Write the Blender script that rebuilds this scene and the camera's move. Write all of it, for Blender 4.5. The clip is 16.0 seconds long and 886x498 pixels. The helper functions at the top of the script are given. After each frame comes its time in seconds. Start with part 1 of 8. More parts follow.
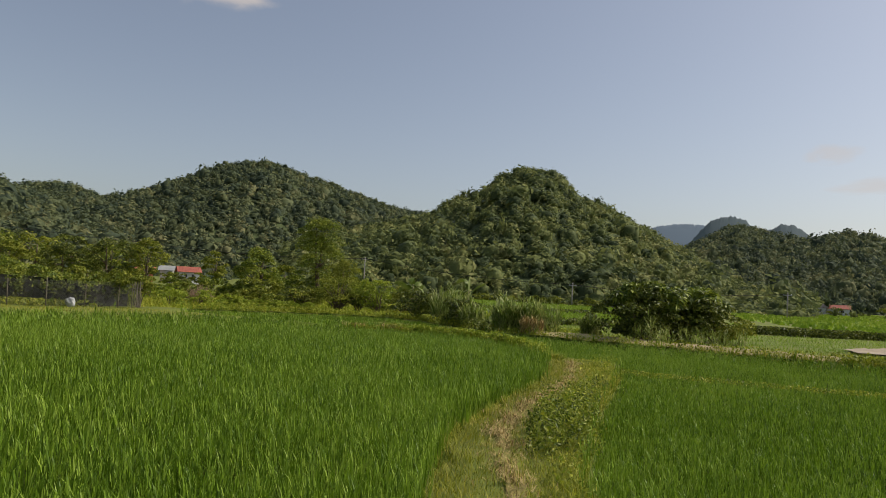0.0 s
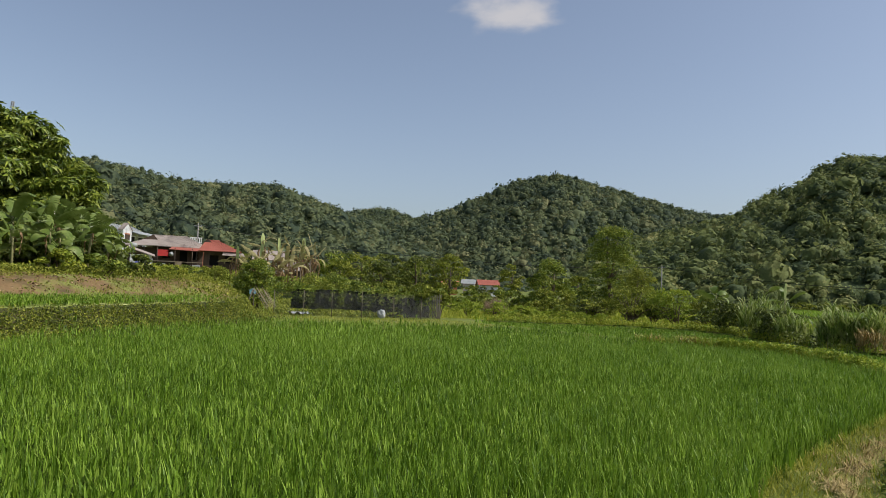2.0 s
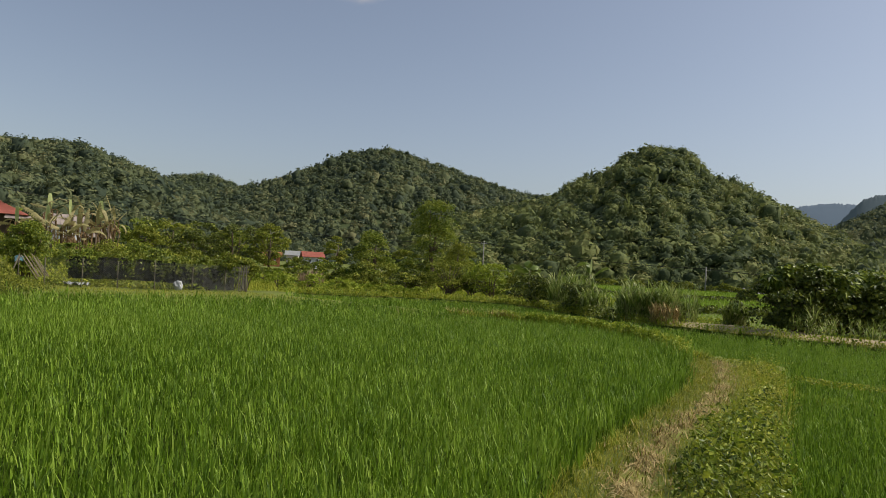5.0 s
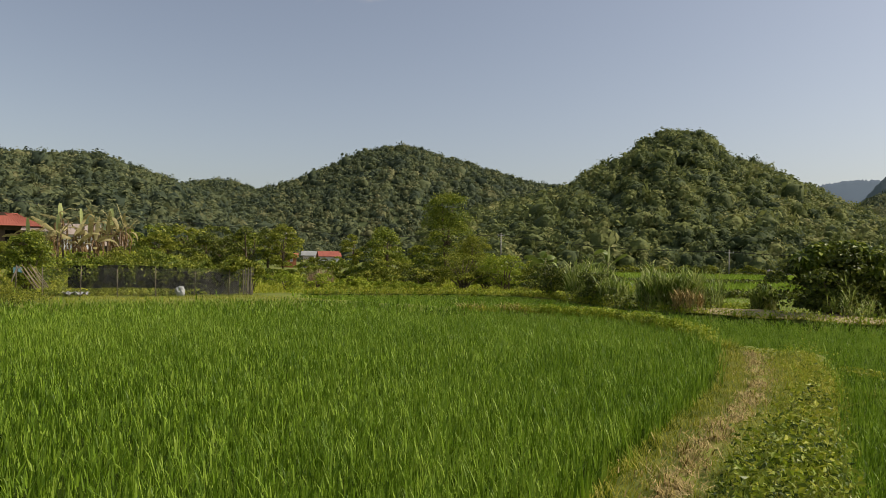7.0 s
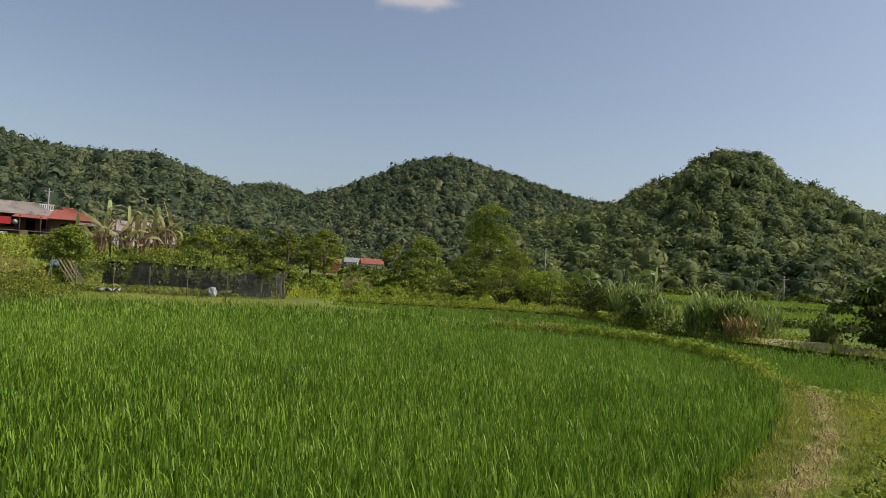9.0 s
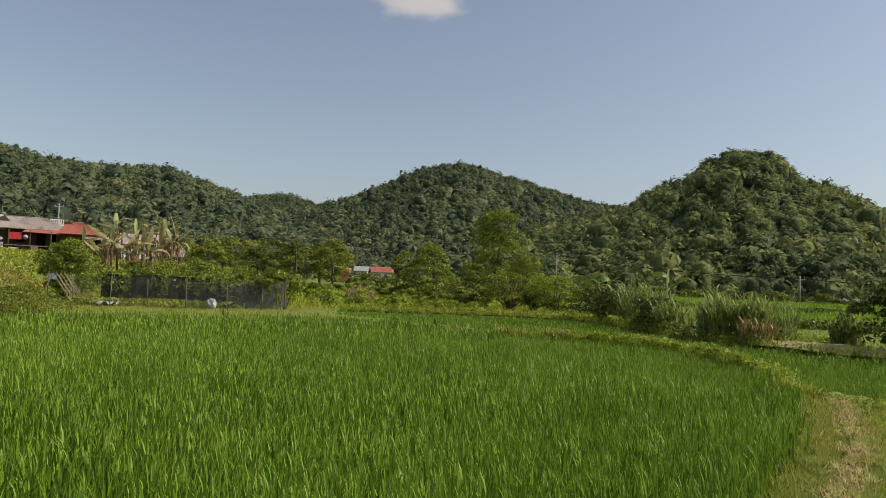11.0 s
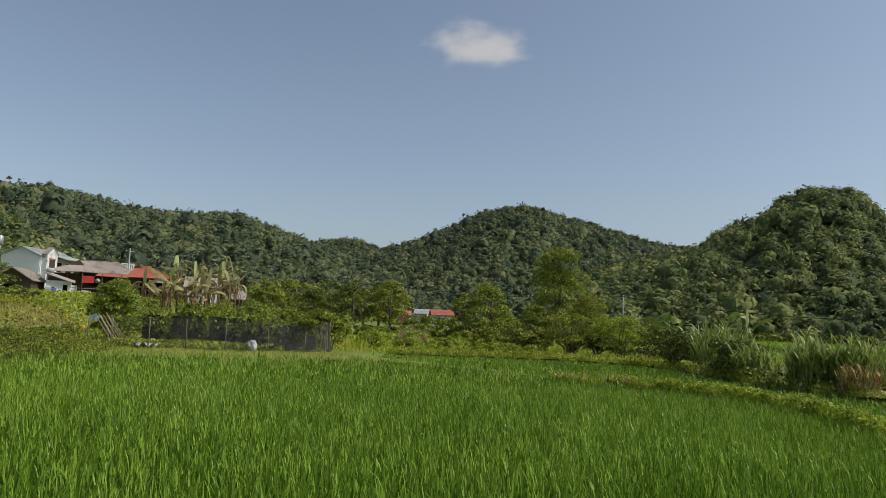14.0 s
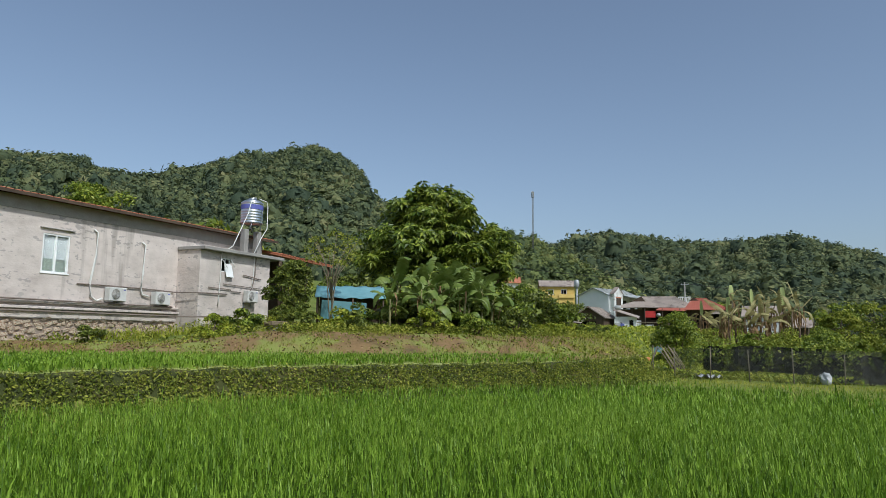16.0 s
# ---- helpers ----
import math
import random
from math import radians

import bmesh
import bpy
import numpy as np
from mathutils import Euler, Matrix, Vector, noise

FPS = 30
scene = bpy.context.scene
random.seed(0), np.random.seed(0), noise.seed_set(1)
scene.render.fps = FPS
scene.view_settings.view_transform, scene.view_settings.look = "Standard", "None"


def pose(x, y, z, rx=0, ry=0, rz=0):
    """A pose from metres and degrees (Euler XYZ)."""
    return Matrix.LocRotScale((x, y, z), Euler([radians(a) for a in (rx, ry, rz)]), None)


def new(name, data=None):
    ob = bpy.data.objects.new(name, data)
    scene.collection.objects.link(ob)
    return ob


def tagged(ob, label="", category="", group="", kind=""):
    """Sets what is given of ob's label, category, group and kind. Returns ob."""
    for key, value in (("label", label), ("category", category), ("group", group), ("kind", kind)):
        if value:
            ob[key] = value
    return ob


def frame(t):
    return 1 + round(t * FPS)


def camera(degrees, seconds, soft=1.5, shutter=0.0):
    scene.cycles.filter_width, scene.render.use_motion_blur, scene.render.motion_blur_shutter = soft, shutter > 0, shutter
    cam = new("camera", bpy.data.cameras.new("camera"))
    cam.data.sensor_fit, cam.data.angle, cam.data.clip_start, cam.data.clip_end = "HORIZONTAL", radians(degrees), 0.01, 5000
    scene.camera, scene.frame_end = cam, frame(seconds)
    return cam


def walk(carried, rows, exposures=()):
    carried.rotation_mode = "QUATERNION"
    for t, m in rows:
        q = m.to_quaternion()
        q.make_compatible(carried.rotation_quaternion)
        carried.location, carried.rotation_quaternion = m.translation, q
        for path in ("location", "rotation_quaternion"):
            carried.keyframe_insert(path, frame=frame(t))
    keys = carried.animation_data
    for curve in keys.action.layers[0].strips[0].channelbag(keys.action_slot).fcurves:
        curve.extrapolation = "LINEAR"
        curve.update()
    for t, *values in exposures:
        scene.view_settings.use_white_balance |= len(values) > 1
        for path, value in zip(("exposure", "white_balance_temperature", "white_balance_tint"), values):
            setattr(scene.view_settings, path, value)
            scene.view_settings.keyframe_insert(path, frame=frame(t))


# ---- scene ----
# ---- camera ----
cam = camera(65.94, 16.0, soft=0.3)
# seconds, x, y, z, yaw to the left of +y, pitch up, roll
PATH = [
    (0.0, 0.224, -0.007, 1.694, -4.61, 3.37, 3.29),
    (0.5, 0.269, 0.370, 1.702, 1.15, 5.94, 5.47),
    (1.0, 0.323, 0.654, 1.706, 3.21, 3.00, 2.95),
    (1.5, 0.303, 0.932, 1.703, 14.05, 4.21, 3.49),
    (2.0, 0.355, 1.087, 1.685, 19.73, 3.07, 2.39),
    (2.5, 0.397, 1.330, 1.682, 12.69, 0.39, 1.72),
    (3.0, 0.377, 1.556, 1.684, 12.47, 2.11, 1.71),
    (3.5, 0.425, 1.840, 1.690, 12.23, -0.09, 3.72),
    (3.8, 0.480, 2.034, 1.680, 12.24, 1.15, 2.50),
    (4.0, 0.514, 2.177, 1.674, 8.61, 2.66, 2.47),
    (4.2, 0.534, 2.310, 1.661, 4.67, 1.76, 3.70),
    (6.4, 0.870, 3.709, 1.636, 7.34, 1.30, 2.32),
    (6.5, 0.843, 3.782, 1.616, 6.15, 1.02, 3.08),
    (7.0, 0.966, 4.079, 1.639, 7.06, 1.01, 0.90),
    (7.5, 1.020, 4.357, 1.659, 5.64, 1.34, -1.91),
    (8.0, 1.095, 4.553, 1.650, 10.82, 3.80, 1.98),
    (8.5, 1.078, 4.847, 1.657, 14.55, 3.97, 2.17),
    (9.0, 1.105, 5.185, 1.656, 10.86, 1.86, 3.57),
    (9.2, 1.091, 5.282, 1.657, 10.73, 2.53, 3.38),
    (11.3, 1.305, 6.125, 1.640, 12.52, 2.44, 1.89),
    (11.5, 1.289, 6.266, 1.635, 15.44, 4.84, 2.70),
    (12.0, 1.331, 6.748, 1.613, 17.06, 1.63, 1.12),
    (12.5, 1.353, 7.119, 1.604, 12.37, 4.64, 1.93),
    (13.0, 1.364, 7.475, 1.587, 11.93, 4.16, 3.01),
    (13.5, 1.357, 7.720, 1.576, 16.26, 2.92, 1.70),
    (14.0, 1.309, 7.937, 1.551, 17.35, 5.81, 2.44),
    (14.5, 1.274, 8.122, 1.546, 22.47, 5.10, -0.11),
    (15.0, 1.295, 8.204, 1.536, 35.35, 6.90, 1.89),
    (15.5, 1.274, 8.167, 1.551, 48.64, 6.27, 0.48),
    (16.0, 1.141, 8.269, 1.552, 61.61, 7.06, 0.85),
]
walk(cam, [(t, pose(x, y, z, 90 + p, 0, a) @ pose(0, 0, 0, 0, 0, r)) for t, x, y, z, a, p, r in PATH],
     [(0.0, -0.12, 6750, 12), (0.5, -0.30, 6850, 12), (1.0, -0.18, 6900, 12), (1.5, -0.06, 6250, 11), (2.0, 0.03, 6150, 11), (3.5, 0.05, 6650, 11), (4.0, 0.0, 6350, 11), (6.5, -0.15, 6950, 13), (7.0, 0.0, 7000, 13), (7.5, -0.08, 6950, 13), (9.0, -0.05, 6270, 11), (11.5, 0.02, 6600, 10), (12.0, -0.05, 6050, 9), (12.5, -0.05, 6250, 9), (13.0, 0.0, 6500, 10), (14.5, -0.12, 6000, 7), (15.0, -0.12, 5900, 7), (15.5, 0.03, 6350, 7), (16.0, -0.12, 5700, 6)])

# ---- world, sun ----
SUN_AZ, SUN_EL = -82.0, 48.0          # degrees left of +y, degrees up
sun_way = Vector((-math.sin(radians(SUN_AZ)) * math.cos(radians(SUN_EL)), math.cos(radians(SUN_AZ)) * math.cos(radians(SUN_EL)), math.sin(radians(SUN_EL))))
world = bpy.data.worlds.new("sky")
scene.world = world
world.use_nodes = True
wn = world.node_tree.nodes
sky = wn.new("ShaderNodeTexSky")
sky.sky_type, sky.sun_disc = "NISHITA", False
sky.sun_elevation, sky.sun_rotation = radians(SUN_EL), radians(-SUN_AZ)
sky.air_density, sky.dust_density, sky.ozone_density = 1.0, 2.0, 0.6
haze = wn.new("ShaderNodeHueSaturation")
haze.inputs["Saturation"].default_value, haze.inputs["Value"].default_value = 0.79, 1.03
world.node_tree.links.new(sky.outputs[0], haze.inputs["Color"])
world.node_tree.links.new(haze.outputs[0], wn["Background"].inputs[0])
wn["Background"].inputs[1].default_value = 0.115
sun = new("sun", bpy.data.lights.new("sun", "SUN"))
sun.data.energy, sun.data.angle, sun.data.color = 3.6, radians(0.5), (1.0, 0.95, 0.86)
sun.rotation_euler = (-sun_way).to_track_quat("-Z", "Y").to_euler()

# ---- materials ----
def mat(name, colours, scale=4.0, rough=0.8, bump=0.0, bump_scale=None, metal=0.0, through_light=0.0, island=0.0, spots=None, detail=6.0, stretch=(1, 1, 1), spec=0.3, bump_dist=None, alpha=1.0):
    """A surface whose colour runs through the given ones by a broad and a fine noise; island adds a shade of its own to each loose piece."""
    m = bpy.data.materials.new(name)
    m.use_nodes = True
    nt = m.node_tree
    n, l = nt.nodes, nt.links
    bsdf, out = n["Principled BSDF"], n["Material Output"]
    co = n.new("ShaderNodeTexCoord")
    mp = n.new("ShaderNodeMapping")
    mp.inputs["Scale"].default_value = stretch
    l.new(co.outputs["Object"], mp.inputs[0])
    broad, fine = n.new("ShaderNodeTexNoise"), n.new("ShaderNodeTexNoise")
    broad.inputs["Scale"].default_value, broad.inputs["Detail"].default_value = scale * 0.18, 3.0
    fine.inputs["Scale"].default_value, fine.inputs["Detail"].default_value = scale, detail
    l.new(mp.outputs[0], broad.inputs[0])
    l.new(mp.outputs[0], fine.inputs[0])
    mix = n.new("ShaderNodeMath")
    mix.operation = "MULTIPLY_ADD"
    l.new(broad.outputs["Fac"], mix.inputs[0])
    mix.inputs[1].default_value = 0.5
    half = n.new("ShaderNodeMath")
    half.operation = "MULTIPLY"
    half.inputs[1].default_value = 0.5
    l.new(fine.outputs["Fac"], half.inputs[0])
    l.new(half.outputs[0], mix.inputs[2])
    value = mix.outputs[0]
    if island:
        geo = n.new("ShaderNodeNewGeometry")
        add = n.new("ShaderNodeMath")
        add.operation = "MULTIPLY_ADD"
        l.new(geo.outputs["Random Per Island"], add.inputs[0])
        add.inputs[1].default_value = island
        sub = n.new("ShaderNodeMath")
        sub.operation = "SUBTRACT"
        l.new(value, sub.inputs[0])
        sub.inputs[1].default_value = island * 0.5
        l.new(sub.outputs[0], add.inputs[2])
        value = add.outputs[0]
    ramp = n.new("ShaderNodeValToRGB")
    e = ramp.color_ramp.elements
    spread = [0.32 + 0.36 * i / max(1, len(colours) - 1) for i in range(len(colours))]
    e[0].position, e[0].color = spread[0], (*colours[0], 1)
    e[1].position, e[1].color = spread[-1], (*colours[-1], 1)
    for s, c in list(zip(spread, colours))[1:-1]:
        e.new(s).color = (*c, 1)
    l.new(value, ramp.inputs[0])
    colour = ramp.outputs[0]
    if spots:
        (sc, lo, hi, scol) = spots
        sp = n.new("ShaderNodeTexNoise")
        sp.inputs["Scale"].default_value, sp.inputs["Detail"].default_value = sc, 8.0
        l.new(mp.outputs[0], sp.inputs[0])
        rg = n.new("ShaderNodeMapRange")
        rg.inputs[1].default_value, rg.inputs[2].default_value = lo, hi
        l.new(sp.outputs["Fac"], rg.inputs[0])
        mx = n.new("ShaderNodeMix")
        mx.data_type = "RGBA"
        l.new(rg.outputs[0], mx.inputs[0])
        l.new(colour, mx.inputs[6])
        mx.inputs[7].default_value = (*scol, 1)
        colour = mx.outputs[2]
    l.new(colour, bsdf.inputs["Base Color"])
    bsdf.inputs["Roughness"].default_value = rough
    bsdf.inputs["Metallic"].default_value = metal
    bsdf.inputs["Alpha"].default_value = alpha
    bsdf.inputs["Specular IOR Level"].default_value = spec
    if bump:
        bp = n.new("ShaderNodeBump")
        bp.inputs["Strength"].default_value, bp.inputs["Distance"].default_value = min(1.0, bump), bump_dist or 0.03 * max(1.0, bump)
        bn = n.new("ShaderNodeTexNoise")
        bn.inputs["Scale"].default_value, bn.inputs["Detail"].default_value = bump_scale or scale * 3, 6.0
        l.new(mp.outputs[0], bn.inputs[0])
        l.new(bn.outputs["Fac"], bp.inputs["Height"])
        l.new(bp.outputs[0], bsdf.inputs["Normal"])
    if through_light:
        tr = n.new("ShaderNodeBsdfTranslucent")
        l.new(colour, tr.inputs[0])
        ms = n.new("ShaderNodeMixShader")
        ms.inputs[0].default_value = through_light
        l.new(bsdf.outputs[0], ms.inputs[1])
        l.new(tr.outputs[0], ms.inputs[2])
        l.new(ms.outputs[0], out.inputs[0])
    return m


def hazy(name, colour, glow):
    """Wooded hills kilometres away: a bluish leaf tone with the air's haze put in as colour and glow."""
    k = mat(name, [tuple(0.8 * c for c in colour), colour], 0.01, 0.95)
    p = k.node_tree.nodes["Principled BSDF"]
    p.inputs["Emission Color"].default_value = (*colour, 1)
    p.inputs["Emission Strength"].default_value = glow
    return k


M_SOIL = mat("soil_and_grass", [(0.08, 0.11, 0.013), (0.14, 0.17, 0.025), (0.18, 0.16, 0.045)], 1.2, 0.95, 0.6, 6.0)
M_EARTH = mat("red_earth", [(0.10, 0.075, 0.03), (0.21, 0.13, 0.058), (0.16, 0.145, 0.045)], 2.2, 0.95, 0.8, 7.0, spots=(0.9, 0.48, 0.60, (0.20, 0.22, 0.05)))
M_BANK = mat("weedy_bank_soil", [(0.022, 0.03, 0.007), (0.045, 0.052, 0.012), (0.11, 0.082, 0.028)], 1.6, 0.95, 0.7, 9.0)
M_PLOT = mat("pale_dry_earth", [(0.26, 0.21, 0.14), (0.38, 0.31, 0.22)], 2.0, 0.95, 0.5, 14.0)
M_TRACK = mat("weedy_track_earth", [(0.18, 0.17, 0.05), (0.33, 0.26, 0.14), (0.45, 0.36, 0.22)], 1.3, 0.95, 0.6, 14.0)
M_TRODDEN = mat("trodden_straw_path", [(0.13, 0.12, 0.028), (0.24, 0.20, 0.06), (0.36, 0.29, 0.11)], 11.0, 0.95, 0.9, 60.0, spots=(2.6, 0.42, 0.55, (0.20, 0.24, 0.03)), bump_dist=0.015)
M_RIM = mat("pale_rim_grass", [(0.22, 0.27, 0.06), (0.36, 0.40, 0.11), (0.50, 0.50, 0.20)], 3.0, 0.7, through_light=0.3, island=0.4)
M_MUD = mat("paddy_mud", [(0.03, 0.05, 0.008), (0.05, 0.08, 0.013)], 2.0, 1.0, 0.4, 8.0, spec=0.0)
M_RICE = mat("rice_leaves", [(0.092, 0.168, 0.011), (0.184, 0.302, 0.019), (0.28, 0.395, 0.048)], 0.9, 0.45, through_light=0.3, island=0.5, spec=0.2)
M_RICE_FAR = mat("far_rice_leaves", [(0.16, 0.27, 0.018), (0.24, 0.36, 0.028), (0.34, 0.43, 0.055)], 0.3, 0.6, through_light=0.3, island=0.3)
M_GRASS = mat("wild_grass", [(0.17, 0.21, 0.012), (0.32, 0.36, 0.022), (0.48, 0.44, 0.06)], 1.6, 0.6, through_light=0.3, island=0.4)
M_VERGE = mat("verge_grass", [(0.15, 0.18, 0.012), (0.285, 0.305, 0.02), (0.44, 0.40, 0.055)], 1.6, 0.6, through_light=0.3, island=0.4)
M_STRAW = mat("dry_straw", [(0.20, 0.14, 0.045), (0.40, 0.29, 0.10), (0.58, 0.45, 0.20)], 8.0, 0.85, island=0.5)
M_WEED = mat("weed_leaves", [(0.123, 0.160, 0.012), (0.258, 0.310, 0.022), (0.448, 0.450, 0.050)], 2.0, 0.5, through_light=0.3, island=0.45)
M_HILL = mat("forest_floor", [(0.05, 0.07, 0.024), (0.09, 0.115, 0.038)], 0.08, 0.95, 1.0, 0.5)
# distance haze painted in: bluish base colour plus emission of that tone
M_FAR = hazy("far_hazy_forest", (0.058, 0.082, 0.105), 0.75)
M_HAZEHILL = hazy("mid_hazy_forest", (0.040, 0.060, 0.066), 0.45)
M_PLASTER = mat("weathered_plaster", [(0.43, 0.365, 0.325), (0.59, 0.515, 0.465), (0.68, 0.60, 0.545)], 1.6, 0.9, 0.35, 9.0, spots=(2.6, 0.63, 0.67, (0.42, 0.375, 0.34)), stretch=(1, 1, 1.9), detail=9.0)
M_CONCRETE = mat("grey_concrete", [(0.24, 0.22, 0.20), (0.36, 0.34, 0.31)], 2.5, 0.9, 0.4, 12.0)
M_WHITEWALL = mat("whitewashed_wall", [(0.62, 0.62, 0.60), (0.76, 0.76, 0.74)], 1.5, 0.85, 0.2, 8.0, spots=(0.9, 0.58, 0.72, (0.42, 0.40, 0.36)))
M_GREYWALL = mat("grey_rendered_wall", [(0.68, 0.68, 0.69), (0.78, 0.78, 0.79)], 1.2, 0.9, 0.2, 8.0)
M_YELLOWWALL = mat("ochre_wall", [(0.55, 0.38, 0.10), (0.66, 0.48, 0.16)], 1.2, 0.9)
M_DARKWOOD = mat("dark_timber", [(0.05, 0.035, 0.025), (0.11, 0.075, 0.05)], 3.0, 0.85, 0.3, 12.0, stretch=(1, 1, 0.2))
M_REDROOF = mat("red_roof_sheet", [(0.29, 0.075, 0.05), (0.40, 0.135, 0.09)], 1.0, 0.6, 0.2, 6.0)
M_TERRACOTTA = mat("terracotta_tiles", [(0.36, 0.13, 0.07), (0.50, 0.20, 0.11)], 3.0, 0.85, 0.5, 9.0)
M_GREYROOF = mat("weathered_fibre_cement", [(0.27, 0.22, 0.185), (0.40, 0.335, 0.28)], 1.2, 0.9, 0.3, 8.0, spots=(0.7, 0.55, 0.7, (0.20, 0.16, 0.14)))
M_PALEROOF = mat("pale_metal_sheet", [(0.27, 0.28, 0.265), (0.40, 0.41, 0.39)], 1.0, 0.55, 0.2, 6.0)
M_REDCLOTH = mat("red_painted_panel", [(0.42, 0.03, 0.03), (0.52, 0.05, 0.04)], 2.0, 0.7)
M_STONE = mat("foundation_stone", [(0.28, 0.22, 0.15), (0.46, 0.38, 0.28), (0.62, 0.53, 0.41)], 3.5, 0.9, 0.6, 14.0, spots=(5.0, 0.52, 0.62, (0.24, 0.12, 0.07)))
M_MORTAR = mat("stone_mortar", [(0.24, 0.19, 0.15), (0.38, 0.31, 0.25)], 3.0, 0.95, 0.6, 14.0)
M_WHITEFRAME = mat("white_painted_frame", [(0.74, 0.74, 0.72), (0.82, 0.82, 0.80)], 4.0, 0.5)
M_CASING = mat("grimy_white_casing", [(0.46, 0.45, 0.42), (0.62, 0.61, 0.58)], 5.0, 0.55)
M_CURTAIN = mat("grey_curtain", [(0.34, 0.36, 0.37), (0.46, 0.48, 0.48)], 3.0, 0.9, stretch=(6, 6, 0.3))
M_GREENCURTAIN = mat("green_curtain", [(0.05, 0.08, 0.05), (0.14, 0.19, 0.12)], 5.0, 0.9, stretch=(6, 6, 0.3))
M_PIPE = mat("white_plastic_pipe", [(0.62, 0.61, 0.57), (0.74, 0.73, 0.69)], 4.0, 0.5)
M_BROWNPIPE = mat("grimy_brown_pipe", [(0.14, 0.11, 0.09), (0.22, 0.18, 0.15)], 5.0, 0.6)
M_STEEL = mat("stainless_steel", [(0.68, 0.68, 0.69), (0.78, 0.78, 0.79)], 3.0, 0.32, metal=1.0)
M_BLUEBAND = mat("blue_printed_band", [(0.10, 0.11, 0.36), (0.15, 0.16, 0.44)], 3.0, 0.5)
M_BLUETARP = mat("faded_blue_tarpaulin", [(0.11, 0.25, 0.28), (0.20, 0.36, 0.39)], 2.0, 0.6, 0.4, 5.0)
# near-black standing for unlit rooms behind openings; the power lines share it
M_DARK = mat("dark_interior", [(0.02, 0.02, 0.02), (0.035, 0.032, 0.03)], 2.0, 0.9)
M_GALV = mat("galvanised_metal", [(0.30, 0.31, 0.32), (0.42, 0.43, 0.44)], 3.0, 0.55, metal=0.6)
M_NET = mat("black_shade_net", [(0.026, 0.026, 0.024), (0.052, 0.05, 0.044)], 14.0, 0.95, alpha=0.8)
holes = M_NET.node_tree.nodes.new("ShaderNodeTexNoise")
holes.inputs["Scale"].default_value, holes.inputs["Detail"].default_value = 2.2, 5.0
rent = M_NET.node_tree.nodes.new("ShaderNodeMapRange")
rent.inputs[1].default_value, rent.inputs[2].default_value, rent.inputs[3].default_value, rent.inputs[4].default_value = 0.38, 0.52, 0.38, 0.90
M_NET.node_tree.links.new(holes.outputs["Fac"], rent.inputs[0])
M_NET.node_tree.links.new(rent.outputs[0], M_NET.node_tree.nodes["Principled BSDF"].inputs["Alpha"])
M_WIRE = mat("dull_fence_wire", [(0.08, 0.08, 0.07), (0.13, 0.13, 0.11)], 4.0, 0.6)
M_POST = mat("grey_fence_post", [(0.10, 0.085, 0.06), (0.20, 0.17, 0.12)], 5.0, 0.9, 0.3, 20.0)
M_BAMBOO = mat("dry_bamboo", [(0.16, 0.12, 0.075), (0.30, 0.24, 0.16)], 5.0, 0.7)
M_SACK = mat("white_plastic_sack", [(0.36, 0.36, 0.36), (0.50, 0.50, 0.49)], 3.0, 0.6, 0.6, 9.0)
M_ORANGE = mat("orange_plastic", [(0.55, 0.20, 0.06), (0.62, 0.26, 0.09)], 3.0, 0.6)
M_BARK = mat("grey_brown_bark", [(0.09, 0.065, 0.045), (0.17, 0.13, 0.09)], 4.0, 0.95, 0.7, 12.0, stretch=(1, 1, 0.3))
M_TWIG = mat("dry_twigs", [(0.20, 0.16, 0.10), (0.32, 0.26, 0.17)], 4.0, 0.9)
M_LEAF = mat("bright_tree_leaves", [(0.090, 0.130, 0.012), (0.190, 0.250, 0.025), (0.358, 0.380, 0.050)], 0.8, 0.42, through_light=0.3, island=0.45)
M_LEAF_TREE = mat("deep_green_tree_leaves", [(0.056, 0.090, 0.008), (0.146, 0.200, 0.016), (0.325, 0.370, 0.050)], 0.9, 0.42, through_light=0.25, island=0.5)
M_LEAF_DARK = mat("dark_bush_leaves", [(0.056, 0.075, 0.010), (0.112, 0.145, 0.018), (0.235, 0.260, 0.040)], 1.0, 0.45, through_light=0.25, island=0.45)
M_LEAF_OLIVE = mat("olive_bush_leaves", [(0.112, 0.140, 0.014), (0.213, 0.250, 0.026), (0.381, 0.380, 0.060)], 1.0, 0.55, through_light=0.35, island=0.45, spec=0.2)
M_LEAF_YELLOW = mat("yellow_green_leaves", [(0.17, 0.24, 0.018), (0.29, 0.36, 0.028), (0.42, 0.45, 0.05)], 1.2, 0.55, through_light=0.35, island=0.35)
M_BANANA = mat("banana_leaf", [(0.062, 0.100, 0.016), (0.134, 0.190, 0.032), (0.280, 0.320, 0.090)], 1.5, 0.42, through_light=0.25, island=0.3)
M_BANANA_PALE = mat("pale_young_banana_leaf", [(0.40, 0.46, 0.16), (0.54, 0.58, 0.26)], 2.0, 0.5, through_light=0.3)
M_BANANA_WILT = mat("yellowed_banana_leaf", [(0.16, 0.16, 0.05), (0.34, 0.30, 0.12), (0.52, 0.42, 0.22)], 2.5, 0.6, through_light=0.3, island=0.3)
M_BANANA_DRY = mat("withered_banana_leaf", [(0.07, 0.04, 0.02), (0.20, 0.12, 0.055), (0.42, 0.30, 0.16)], 3.0, 0.9, through_light=0.15, island=0.4)
M_STEM = mat("banana_stem", [(0.16, 0.17, 0.06), (0.30, 0.25, 0.12)], 3.0, 0.7, 0.2, 9.0, stretch=(1, 1, 0.3))
